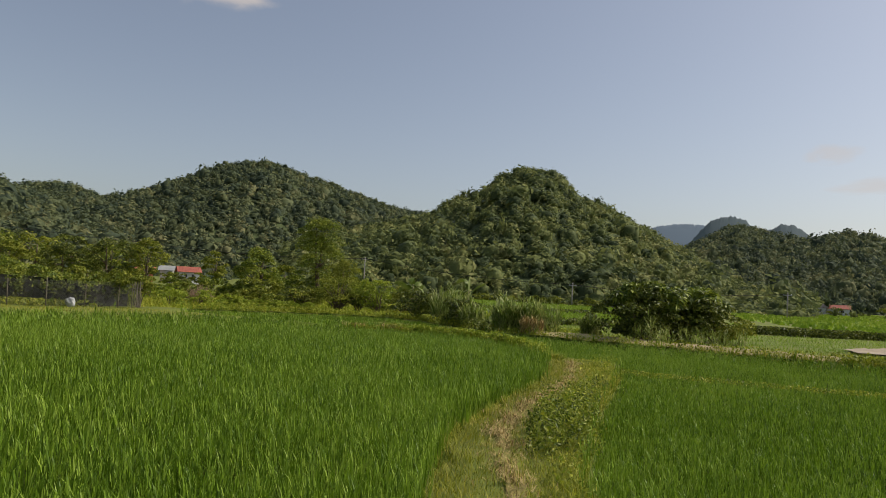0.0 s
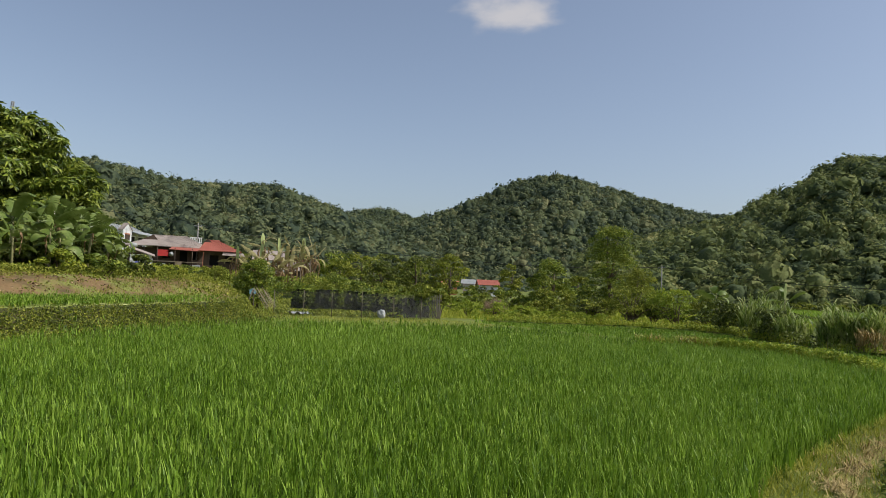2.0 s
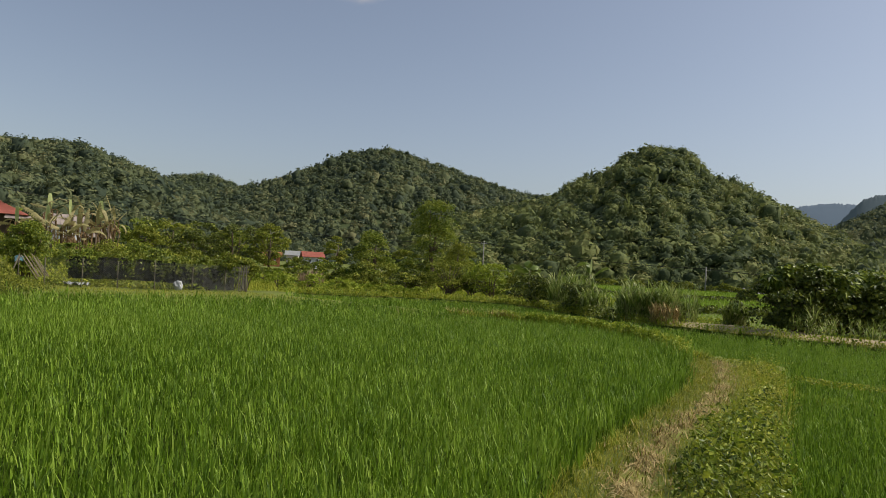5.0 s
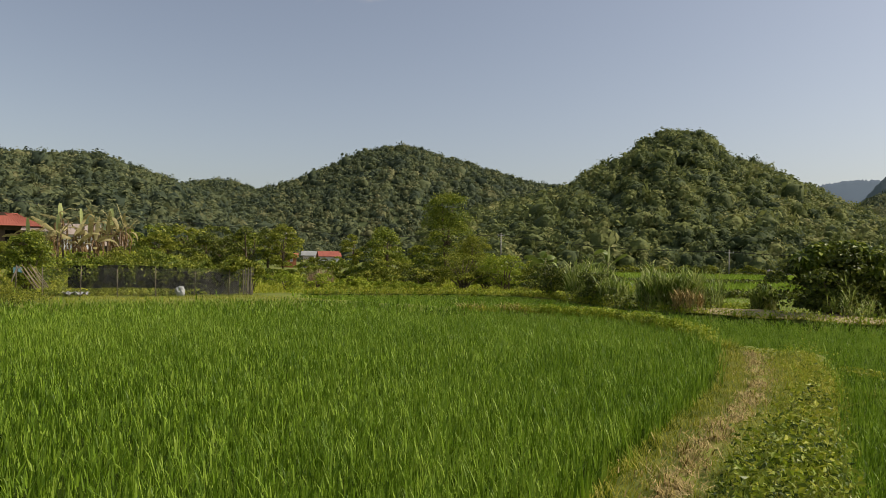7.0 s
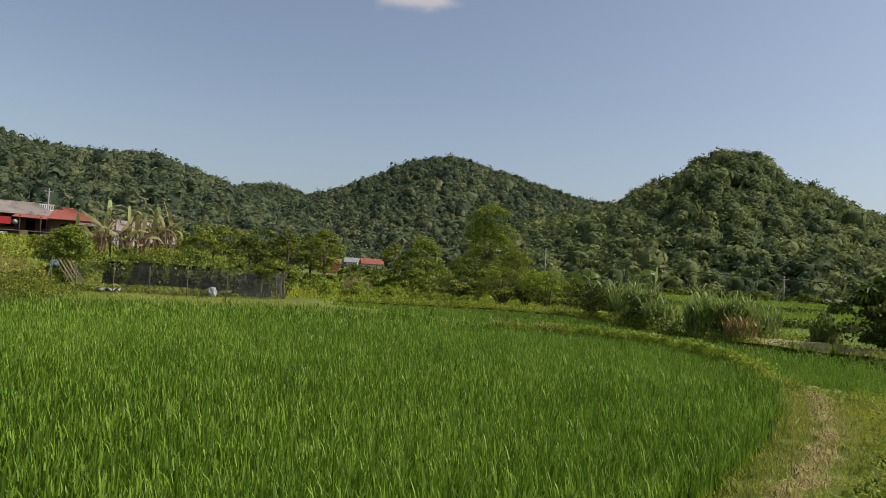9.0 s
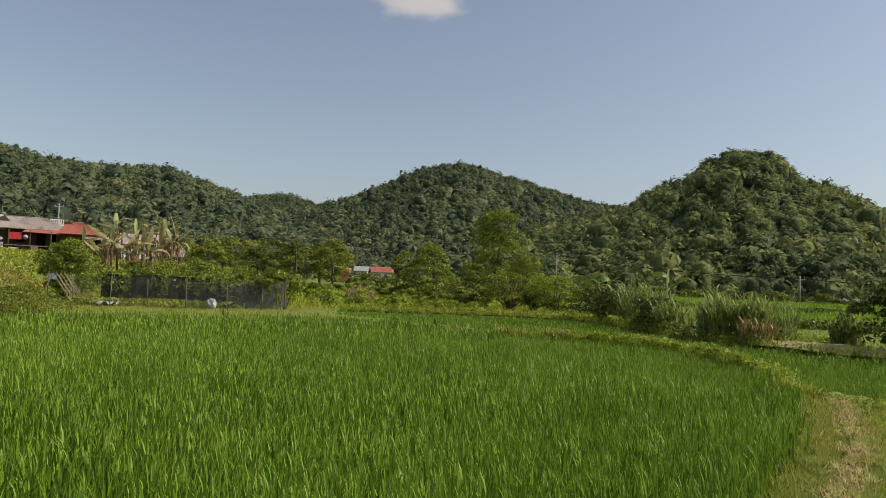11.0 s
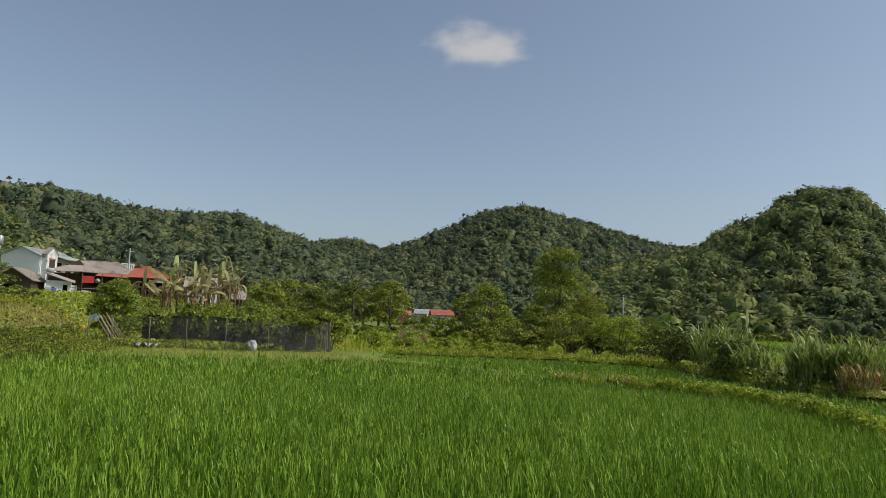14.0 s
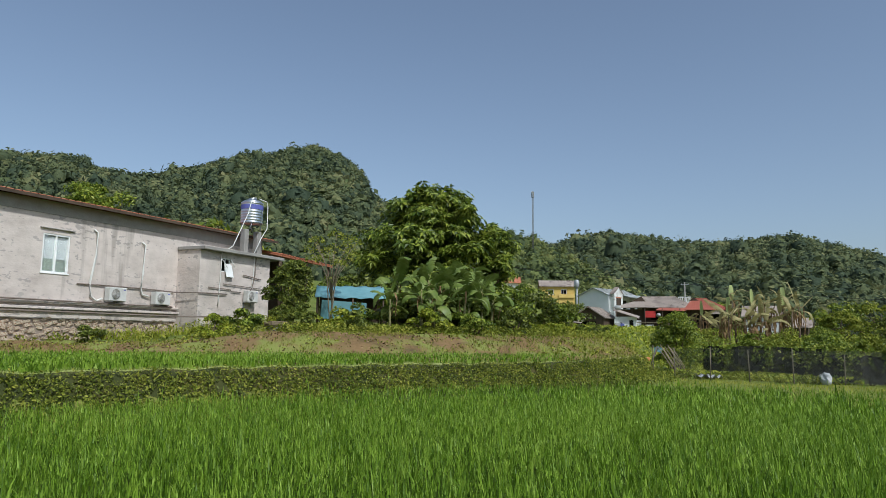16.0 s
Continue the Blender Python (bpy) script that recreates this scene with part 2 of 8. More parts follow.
M_CANE = mat("cane_leaves", [(0.12, 0.18, 0.025), (0.28, 0.35, 0.07), (0.48, 0.51, 0.18)], 1.5, 0.42, through_light=0.3, island=0.45)
M_PINKGRASS = mat("dry_pink_grass", [(0.34, 0.22, 0.14), (0.46, 0.33, 0.22)], 2.0, 0.8, island=0.3, through_light=0.2)
M_MEADOW = mat("pale_meadow_grass", [(0.26, 0.32, 0.022), (0.38, 0.43, 0.04), (0.50, 0.50, 0.08)], 1.0, 0.65, through_light=0.35, island=0.4, spec=0.15)


def flaked(m, scale, lo, hi, colour, stretch, most=0.85):
    """Adds flaked patches of a second colour, crowded in some places and absent in others."""
    n, l = m.node_tree.nodes, m.node_tree.links
    base = n["Principled BSDF"].inputs["Base Color"]
    under = base.links[0].from_socket
    co = n.new("ShaderNodeTexCoord")
    mp = n.new("ShaderNodeMapping")
    mp.inputs["Scale"].default_value = stretch
    l.new(co.outputs["Object"], mp.inputs[0])
    fine, broad = n.new("ShaderNodeTexNoise"), n.new("ShaderNodeTexNoise")
    fine.inputs["Scale"].default_value, fine.inputs["Detail"].default_value = scale, 9.0
    broad.inputs["Scale"].default_value, broad.inputs["Detail"].default_value = scale * 0.12, 2.0
    l.new(mp.outputs[0], fine.inputs[0])
    l.new(mp.outputs[0], broad.inputs[0])
    ad = n.new("ShaderNodeMath")
    ad.operation = "MULTIPLY_ADD"
    l.new(broad.outputs["Fac"], ad.inputs[0])
    ad.inputs[1].default_value = 0.75
    l.new(fine.outputs["Fac"], ad.inputs[2])
    rg = n.new("ShaderNodeMapRange")
    rg.inputs[1].default_value, rg.inputs[2].default_value, rg.inputs[4].default_value = lo, hi, most
    l.new(ad.outputs[0], rg.inputs[0])
    mx = n.new("ShaderNodeMix")
    mx.data_type = "RGBA"
    l.new(rg.outputs[0], mx.inputs[0])
    l.new(under, mx.inputs[6])
    mx.inputs[7].default_value = (*colour, 1)
    l.new(mx.outputs[2], base)


flaked(M_PLASTER, 5.0, 1.0, 1.03, (0.33, 0.30, 0.28), (0.9, 0.9, 1.9), 0.75)
flaked(M_PLASTER, 1.1, 0.94, 1.16, (0.44, 0.39, 0.345), (1.6, 1.6, 0.6), 0.6)
flaked(M_PLASTER, 2.2, 0.98, 1.12, (0.26, 0.22, 0.19), (1.5, 1.5, 0.16), 0.55)
flaked(M_PLASTER, 0.8, 1.0, 1.12, (0.66, 0.63, 0.60), (1, 1, 1), 0.5)
flaked(M_WHITEWALL, 2.5, 0.98, 1.05, (0.42, 0.38, 0.33), (1, 1, 1.3))
flaked(M_GREYROOF, 2.0, 0.96, 1.06, (0.17, 0.13, 0.11), (1, 1, 1))

# ---- builders ----
rng = np.random.default_rng(7)


def mesh_np(name, verts, faces, material, smooth=False):
    """A mesh from arrays: verts (n, 3), faces (m, 3 or 4)."""
    verts, faces = np.asarray(verts, np.float32), np.asarray(faces, np.int32)
    me = bpy.data.meshes.new(name)
    me.vertices.add(len(verts))
    me.vertices.foreach_set("co", verts.ravel())
    me.loops.add(faces.size)
    me.loops.foreach_set("vertex_index", faces.ravel())
    me.polygons.add(len(faces))
    me.polygons.foreach_set("loop_start", np.arange(len(faces), dtype=np.int32) * faces.shape[1])
    me.polygons.foreach_set("use_smooth", np.full(len(faces), smooth))
    me.materials.append(material)
    me.update(calc_edges=True)
    return me


class Heap:
    """Collects pieces of triangles into one mesh."""

    def __init__(self):
        self.v, self.f, self.n = [], [], 0

    def add(self, v, f):
        v, f = np.asarray(v, float), np.asarray(f)
        if f.shape[1] == 4:
            f = np.concatenate([f[:, [0, 1, 2]], f[:, [0, 2, 3]]])
        self.v.append(v)
        self.f.append(f + self.n)
        self.n += len(v)
        return self

    def mesh(self, name, material, smooth=False):
        return mesh_np(name, np.concatenate(self.v), np.concatenate(self.f), material, smooth)


def spread(template_v, template_f, pos, yaw, scale, tilt=None):
    """Copies of a template at pos, turned by yaw, leaning by tilt about a turned axis: verts and faces."""
    k, n = len(pos), len(template_v)
    s = np.asarray(scale, float)
    s = np.repeat(s[:, None], 3, 1) if s.ndim == 1 else s
    v = template_v[None] * s[:, None]
    if tilt is not None:
        c, d = np.cos(tilt)[:, None], np.sin(tilt)[:, None]
        y, z = v[..., 1] * c - v[..., 2] * d, v[..., 1] * d + v[..., 2] * c
        v = np.stack([v[..., 0], y, z], -1)
    c, d = np.cos(yaw)[:, None], np.sin(yaw)[:, None]
    v = np.stack([v[..., 0] * c - v[..., 1] * d, v[..., 0] * d + v[..., 1] * c, v[..., 2]], -1) + pos[:, None]
    f = template_f[None] + (np.arange(k) * n)[:, None, None]
    return v.reshape(-1, 3), f.reshape(-1, template_f.shape[1])


def blades(base, height, width, lean, bend, seg=3, yaw=None):
    """Tapered leaves that rise from base (n, 3), lean outwards and bend over: verts and triangles."""
    n = len(base)
    yaw = rng.uniform(0, 2 * np.pi, n) if yaw is None else yaw
    out = np.stack([np.cos(yaw), np.sin(yaw)], -1)
    side = np.stack([-np.sin(yaw), np.cos(yaw)], -1)
    verts = np.zeros((n, 2 * seg + 1, 3))
    for i in range(seg + 1):
        u = i / seg
        reach = height * (lean * u + bend * u * u)
        rise = height * (u - 0.45 * bend * u * u * u)
        mid = base[:, :2] + out * reach[:, None]
        w = width * (0.55 + 0.9 * u - 1.45 * u * u) if i < seg else 0 * width
        if i < seg:
            verts[:, 2 * i, :2], verts[:, 2 * i + 1, :2] = mid - side * w[:, None] / 2, mid + side * w[:, None] / 2
            verts[:, 2 * i, 2] = verts[:, 2 * i + 1, 2] = base[:, 2] + rise
        else:
            verts[:, 2 * i, :2], verts[:, 2 * i, 2] = mid, base[:, 2] + rise
    f = []
    for i in range(seg - 1):
        a = 2 * i
        f += [[a, a + 1, a + 3], [a, a + 3, a + 2]]
    f.append([2 * seg - 2, 2 * seg - 1, 2 * seg])
    f = np.array(f)[None] + (np.arange(n) * (2 * seg + 1))[:, None, None]
    return verts.reshape(-1, 3), f.reshape(-1, 3)


def leaves(pos, size, facing=None, droop=0.0, ratio=0.5, jitter=0.9):
    """Folded diamond leaves at pos, turned by chance about the way they face: verts and triangles."""
    n = len(pos)
    d = rng.normal(size=(n, 3)) * jitter + (0 if facing is None else facing)
    d[:, 2] -= droop
    d /= np.linalg.norm(d, axis=1, keepdims=True) + 1e-9
    a = np.cross(d, rng.normal(size=(n, 3)))
    a /= np.linalg.norm(a, axis=1, keepdims=True) + 1e-9
    b = np.cross(d, a)
    s = np.asarray(size)[:, None] if np.ndim(size) else size
    v = np.stack([pos - a * s * 0.5, pos + b * s * ratio * 0.5 + d * s * 0.12, pos + a * s * 0.5, pos - b * s * ratio * 0.5 + d * s * 0.12], 1)
    f = np.array([[0, 1, 2], [0, 2, 3]])[None] + (np.arange(n) * 4)[:, None, None]
    return v.reshape(-1, 3), f.reshape(-1, 3)


def inside(points, polygon):
    """Which points (n, 2) lie in a polygon."""
    x, y = points[:, 0], points[:, 1]
    hit = np.zeros(len(points), bool)
    for (x0, y0), (x1, y1) in zip(polygon, polygon[1:] + polygon[:1]):
        cross = (y0 > y) != (y1 > y)
        hit ^= cross & (x < (x1 - x0) * (y - y0) / (y1 - y0 + 1e-12) + x0)
    return hit


def scattered(polygon, step, loose=0.9):
    """Points on a loosened grid inside a polygon."""
    p = np.array(polygon)
    lo, hi = p.min(0), p.max(0)
    gx, gy = np.meshgrid(np.arange(lo[0], hi[0], step), np.arange(lo[1], hi[1], step))
    q = np.stack([gx.ravel(), gy.ravel()], -1)
    q += rng.uniform(-0.5, 0.5, q.shape) * step * loose
    return q[inside(q, polygon)]


def ramp01(x, a, b):
    u = np.clip((x - a) / (b - a), 0, 1)
    return u * u * (3 - 2 * u)


def waves(x, y, size, seed=0.0):
    """Cheap smooth unevenness between about -1 and 1."""
    k = 2 * np.pi / size
    return (np.sin(k * (x + 0.31 * y) + seed) + np.sin(k * (0.83 * y - 0.52 * x) * 1.37 + 1.7 * seed + 1) + np.sin(k * (1.21 * x + 1.13 * y) * 2.1 + 0.6 * seed + 2) * 0.6) / 2.6


def part(name, bm, material, parent, label=""):
    """Links a bmesh, or a mesh, as one part under a thing or another part."""
    if isinstance(bm, bmesh.types.BMesh):
        me = bpy.data.meshes.new(name)
        bm.to_mesh(me)
        bm.free()
        me.materials.append(material)
    else:
        me = bm
    ob = new(name, me)
    ob.parent = parent
    return tagged(ob, label)


def thing(name, label, category, at=(0, 0, 0), turn=0.0, group="", kind=""):
    ob = new(name)
    ob.empty_display_size = 0.2
    ob.matrix_world = pose(*at, 0, 0, turn)
    return tagged(ob, label, category, group, kind)


def solid(name, me, label, category, kind="", group=""):
    return tagged(new(name, me), label, category, group, kind)


def box(sx, sy, sz, at=(0, 0, 0), bevel=0.0, turn=(0, 0, 0), bm=None):
    """A bevelled block with its base centre at a place; adds to bm if given."""
    b = bmesh.new()
    bmesh.ops.create_cube(b, size=1.0)
    bmesh.ops.scale(b, vec=(sx, sy, sz), verts=b.verts)
    bmesh.ops.translate(b, vec=(0, 0, sz / 2), verts=b.verts)
    if bevel:
        bmesh.ops.bevel(b, geom=b.edges[:], offset=bevel, segments=1, affect="EDGES")
    bmesh.ops.transform(b, matrix=pose(*at, *turn), verts=b.verts)
    return merge(bm, b)


def merge(bm, b):
    if bm is None:
        return b
    me = bpy.data.meshes.new("tmp")
    b.to_mesh(me)
    b.free()
    bm.from_mesh(me)
    bpy.data.meshes.remove(me)
    return bm


def tube(points, radii, sides=8, bm=None, caps=True):
    """A round bar through points, with a radius at each."""
    b = bmesh.new()
    pts = [Vector(p) for p in points]
    radii = radii if isinstance(radii, (list, tuple)) else [radii] * len(pts)
    rings = []
    for i, p in enumerate(pts):
        d = (pts[min(i + 1, len(pts) - 1)] - pts[max(i - 1, 0)]).normalized()
        q = d.to_track_quat("Z", "Y")
        rings.append([b.verts.new(p + q @ Vector((math.cos(a) * radii[i], math.sin(a) * radii[i], 0))) for a in [2 * math.pi * k / sides for k in range(sides)]])
    for r0, r1 in zip(rings, rings[1:]):
        for k in range(sides):
            b.faces.new((r0[k], r0[(k + 1) % sides], r1[(k + 1) % sides], r1[k]))
    if caps:
        b.faces.new(rings[0][::-1])
        b.faces.new(rings[-1])
    for f in b.faces:
        f.smooth = True
    return merge(bm, b)


def slab(corners, thick, bm=None):
    """A plate with the given upper corners (in order) and thickness downwards along its normal."""
    b = bmesh.new()
    top = [Vector(c) for c in corners]
    n = (top[1] - top[0]).cross(top[2] - top[1]).normalized()
    n = n if n.z >= 0 else -n
    up = [b.verts.new(c) for c in top]
    dn = [b.verts.new(c - n * thick) for c in top]
    b.faces.new(up)
    b.faces.new(dn[::-1])
    for i in range(len(top)):
        j = (i + 1) % len(top)
        b.faces.new((up[i], dn[i], dn[j], up[j]))
    bmesh.ops.recalc_face_normals(b, faces=b.faces)
    return merge(bm, b)

# ---- ground: one sheet with fields, bunds, terrace and village slope ----
PATH_LEFT = [(-0.6, -8.0), (-0.15, -3.0), (0.22, 1.0), (0.80, 5.8), (1.2, 8.1), (1.8, 9.7), (2.76, 11.7), (3.74, 14.0), (4.8, 17.8)]
PATH_RIGHT = [(0.9, -8.0), (1.2, -3.0), (1.55, 1.0), (2.05, 5.9), (2.85, 8.1), (3.4, 9.7), (4.3, 11.8), (5.3, 14.2), (6.05, 17.0)]
BUND = [(4.8, 17.8), (4.5, 18.9), (4.48, 20.2), (4.28, 22.3), (3.85, 23.7), (2.55, 25.1), (1.3, 25.7), (0.1, 26.7), (-1.4, 27.4), (-5.9, 30.2), (-9.5, 32.0), (-11.8, 33.6)]
BANK = [(-11.6, -40.0), (-11.8, 0.0), (-12.0, 7.5), (-12.7, 9.9), (-14.3, 16.4), (-15.4, 23.0), (-18.6, 28.6), (-24.0, 33.0)]
TERRACE_BACK = [(-22.0, -40.0), (-20.5, 0.0), (-19.6, 7.7), (-18.4, 13.0), (-17.4, 18.5), (-17.2, 24.0), (-19.4, 29.0), (-24.5, 33.2)]


def line_x(line, y):
    """The x of a line that runs along y."""
    p = np.array(line)
    return np.interp(y, p[:, 1], p[:, 0])


LEFT_FIELD = [(x - 0.13, y) for x, y in PATH_LEFT] + BUND[1:9] + [(-5.4, 29.9), (-7.6, 29.5), (-9.6, 28.4), (-11.6, 26.9), (-13.2, 25.8), (-14.8, 24.8)] + BANK[5:1:-1] + [(-11.8, -8.0)]
BACK_FIELD = [(5.0, 20.4), (4.75, 22.8), (4.3, 24.4), (2.9, 25.8), (1.5, 26.5), (0.2, 27.4), (-1.3, 28.1), (-5.7, 30.8), (-9.2, 32.5), (-9.4, 35.4), (-5.2, 37.2), (-0.7, 38.2), (2.0, 36.6), (3.2, 33.4), (4.4, 30.6), (5.6, 28.8), (7.7, 27.3), (9.4, 26.1), (8.0, 21.0), (6.6, 17.6), (5.6, 18.6)]
RIGHT_FIELD = PATH_RIGHT + [(6.6, 17.6), (8.0, 21.0), (9.4, 26.1), (10.9, 24.4), (13.3, 22.8), (15.5, 21.6), (24.0, 18.4), (44.0, 12.0), (44.0, -8.0)]
TERRACE_FIELD = [(-13.6, -8.0), (-13.4, 0.0), (-13.5, 7.5), (-14.1, 9.9), (-15.4, 16.4), (-16.4, 23.0), (-17.0, 23.2), (-17.2, 18.3), (-18.2, 13.0), (-19.3, 7.7), (-20.2, 0.0), (-20.8, -8.0)]


# the village lies well back: distances from the end of the walk, as paced off and as they are
PACED, TRUE = (0.0, 30.0, 43.0, 68.0, 81.0, 100.0, 150.0, 5000.0), (0.0, 30.0, 64.0, 115.0, 127.0, 150.0, 205.0, 5055.0)
END = (1.14, 8.27, 1.55)


def ground_z(x, y):
    """The height of the ground."""
    x, y = np.asarray(x, float), np.asarray(y, float)
    p = np.stack([x.ravel(), y.ravel()], -1)
    shape = x.shape
    z = 0.03 * waves(x, y, 3.1, 2.0) + 0.012 * waves(x, y, 0.9, 5.0)

    def sunk(poly, depth, z):
        m = inside(p, poly).reshape(shape)
        return np.where(m, depth + 0.015 * waves(x, y, 2.0, 1.0), z)

    # the low plain beyond the far fields rises a little towards the hills
    far = np.hypot(x, y)
    z = z + ramp01(far, 60, 400) * 1.2
    # to the west: bank, terrace, earth slope, village
    r = np.hypot(x - END[0], y - END[1]) + 1e-6
    near = np.interp(r, TRUE, PACED) / r
    x0, y0 = x, y
    x, y = END[0] + (x - END[0]) * near, END[1] + (y - END[1]) * near
    grown = 1 / near
    xb, xt = line_x(BANK, y), line_x(TERRACE_BACK, y)
    west = ramp01(-(x - xb), 0.0, 1.0) * 0.73 + 0.05 * waves(x, y, 1.7, 3.0) * (x < xb)
    back = -(x - xt)
    west = west + ramp01(back, 0.0, 2.6) * (0.32 + 0.4 * ramp01(y, 10.5, 14.5)) + np.clip(back - 2.0, 0, 60) * 0.045 + np.clip(back - 35.0, 0, 60) * 0.12
    inner = ramp01(y, 36, 29) + ramp01(-x, 17, 34) * ramp01(y, 118, 66)
    west = west * np.clip(inner, 0, 1)
    z = np.where(x < xb, np.maximum(z, END[2] + (west - END[2]) * grown), z)
    x, y = x0, y0
    z = sunk(LEFT_FIELD, -0.22 - 0.15 * ramp01(y, 15.0, 22.0), z)
    z = sunk(RIGHT_FIELD, -0.36 + 0.06 * ramp01(y, 15.0, 21.0), z)
    z = sunk(BACK_FIELD, -0.36, z)
    m = inside(p, TERRACE_FIELD).reshape(shape)
    return np.where(m, 0.67, z)


def set_back(ob):
    """Moves a thing of the village out to its true distance, as large as it then is."""
    p = ob.matrix_basis.translation
    r = math.hypot(p.x - END[0], p.y - END[1])
    k = float(np.interp(r, PACED, TRUE)) / r
    ob.matrix_basis = Matrix.Translation(END) @ Matrix.Scale(k, 4) @ Matrix.Translation([-c for c in END]) @ ob.matrix_basis
    return ob


def graded(lo, hi, step, reach, count):
    """Even steps between lo and hi, then ever wider ones out to the reach on both sides."""
    mid = np.arange(lo, hi + 1e-6, step)
    grow = np.cumsum(np.geomspace(step, 1, count) * 0 + np.geomspace(1, reach, count) * 0.12)
    grow = grow / grow[-1] * reach
    return np.concatenate([lo - grow[::-1], mid, hi + grow])


gx, gy = graded(-26, 20, 0.3, 3200, 44), graded(-6, 38, 0.3, 3200, 46)
GX, GY = np.meshgrid(gx, gy)
GZ = ground_z(GX, GY)
nx, ny = len(gx), len(gy)
idx = np.arange(nx * ny).reshape(ny, nx)
gf = np.stack([idx[:-1, :-1], idx[:-1, 1:], idx[1:, 1:], idx[1:, :-1]], -1).reshape(-1, 4)
ground = solid("ground", mesh_np("ground", np.stack([GX, GY, GZ], -1).reshape(-1, 3), gf, M_SOIL, True), "grassy earth of the valley floor", "ground", "structure")
ground.data.materials.append(M_MUD)
mid = np.stack([GX, GY], -1).reshape(-1, 2)[gf].mean(1)
wet = inside(mid, LEFT_FIELD) | inside(mid, RIGHT_FIELD) | inside(mid, BACK_FIELD) | inside(mid, TERRACE_FIELD)
ground.data.polygons.foreach_set("material_index", wet.astype(np.int32))


def ribbon(name, left, right, lift, material, steps=60, across=8, crest=0.0):
    """A strip of ground cover laid over the ground between two lines."""
    def along(line):
        p = np.array(line)
        s = np.r_[0, np.cumsum(np.hypot(*np.diff(p, axis=0).T))]
        u = np.linspace(0, s[-1], steps)
        return np.stack([np.interp(u, s, p[:, 0]), np.interp(u, s, p[:, 1])], -1)
    a, b = along(left), along(right)
    w = np.linspace(0, 1, across)[None, :, None]
    q = a[:, None] * (1 - w) + b[:, None] * w
    z = ground_z(q[..., 0], q[..., 1]) + lift + crest * np.sin(np.pi * w[..., 0]) - 0.06 * (crest > 0)
    i = np.arange(steps * across).reshape(steps, across)
    f = np.stack([i[:-1, :-1], i[:-1, 1:], i[1:, 1:], i[1:, :-1]], -1).reshape(-1, 4)
    return mesh_np(name, np.concatenate([q, z[..., None]], -1).reshape(-1, 3), f, material, True)


PL, PR = np.array(PATH_LEFT), np.array(PATH_RIGHT)
walk_s = np.linspace(0, 1, 240)
PLF, PRF = [np.stack([np.interp(walk_s * (len(p) - 1), np.arange(len(p)), p[:, k]) for k in (0, 1)], -1) for p in (PL, PR)]
def trodden(y):
    """Where the worn line lies across the bund, from its left edge (0) to its right (1)."""
    return np.interp(y, (-8.0, 5.8, 7.3, 8.7, 10.0, 12.4, 18.0), (0.46, 0.50, 0.36, 0.25, 0.25, 0.30, 0.30))


worn = [0.05 * waves(PLF[:, 1], 0 * PLF[:, 1], 1.3, s) + 0.025 * waves(PLF[:, 1], 0 * PLF[:, 1], 0.37, s) for s in (1.0, 6.0)]
trod_l = PLF + (PRF - PLF) * (trodden(PLF[:, 1]) - 0.06 + worn[0])[:, None]
trod_r = PLF + (PRF - PLF) * (trodden(PLF[:, 1]) + 0.07 + worn[1])[:, None]
solid("path", ribbon("path", trod_l.tolist(), trod_r.tolist(), 0.02, M_TRODDEN, 420, 6), "trodden field path of bare earth and dry straw", "path", "structure")


# ---- hills ----
def mound(az, parts):
    """The rise of a ridge over the azimuth, in degrees: an even curve through its shoulders and tops."""
    p = np.array(sorted(parts))
    h = np.interp(az, p[:, 0], p[:, 1])
    for k in (-0.5, -0.25, 0.25, 0.5):
        h = h + np.interp(az + k, p[:, 0], p[:, 1])
    return h / 5


def chance(i, j, k):
    """A steady random number between 0 and 1 for each cell."""
    q = np.sin(i * 127.1 + j * 311.7 + k * 74.7) * 43758.5453
    return q - np.floor(q)


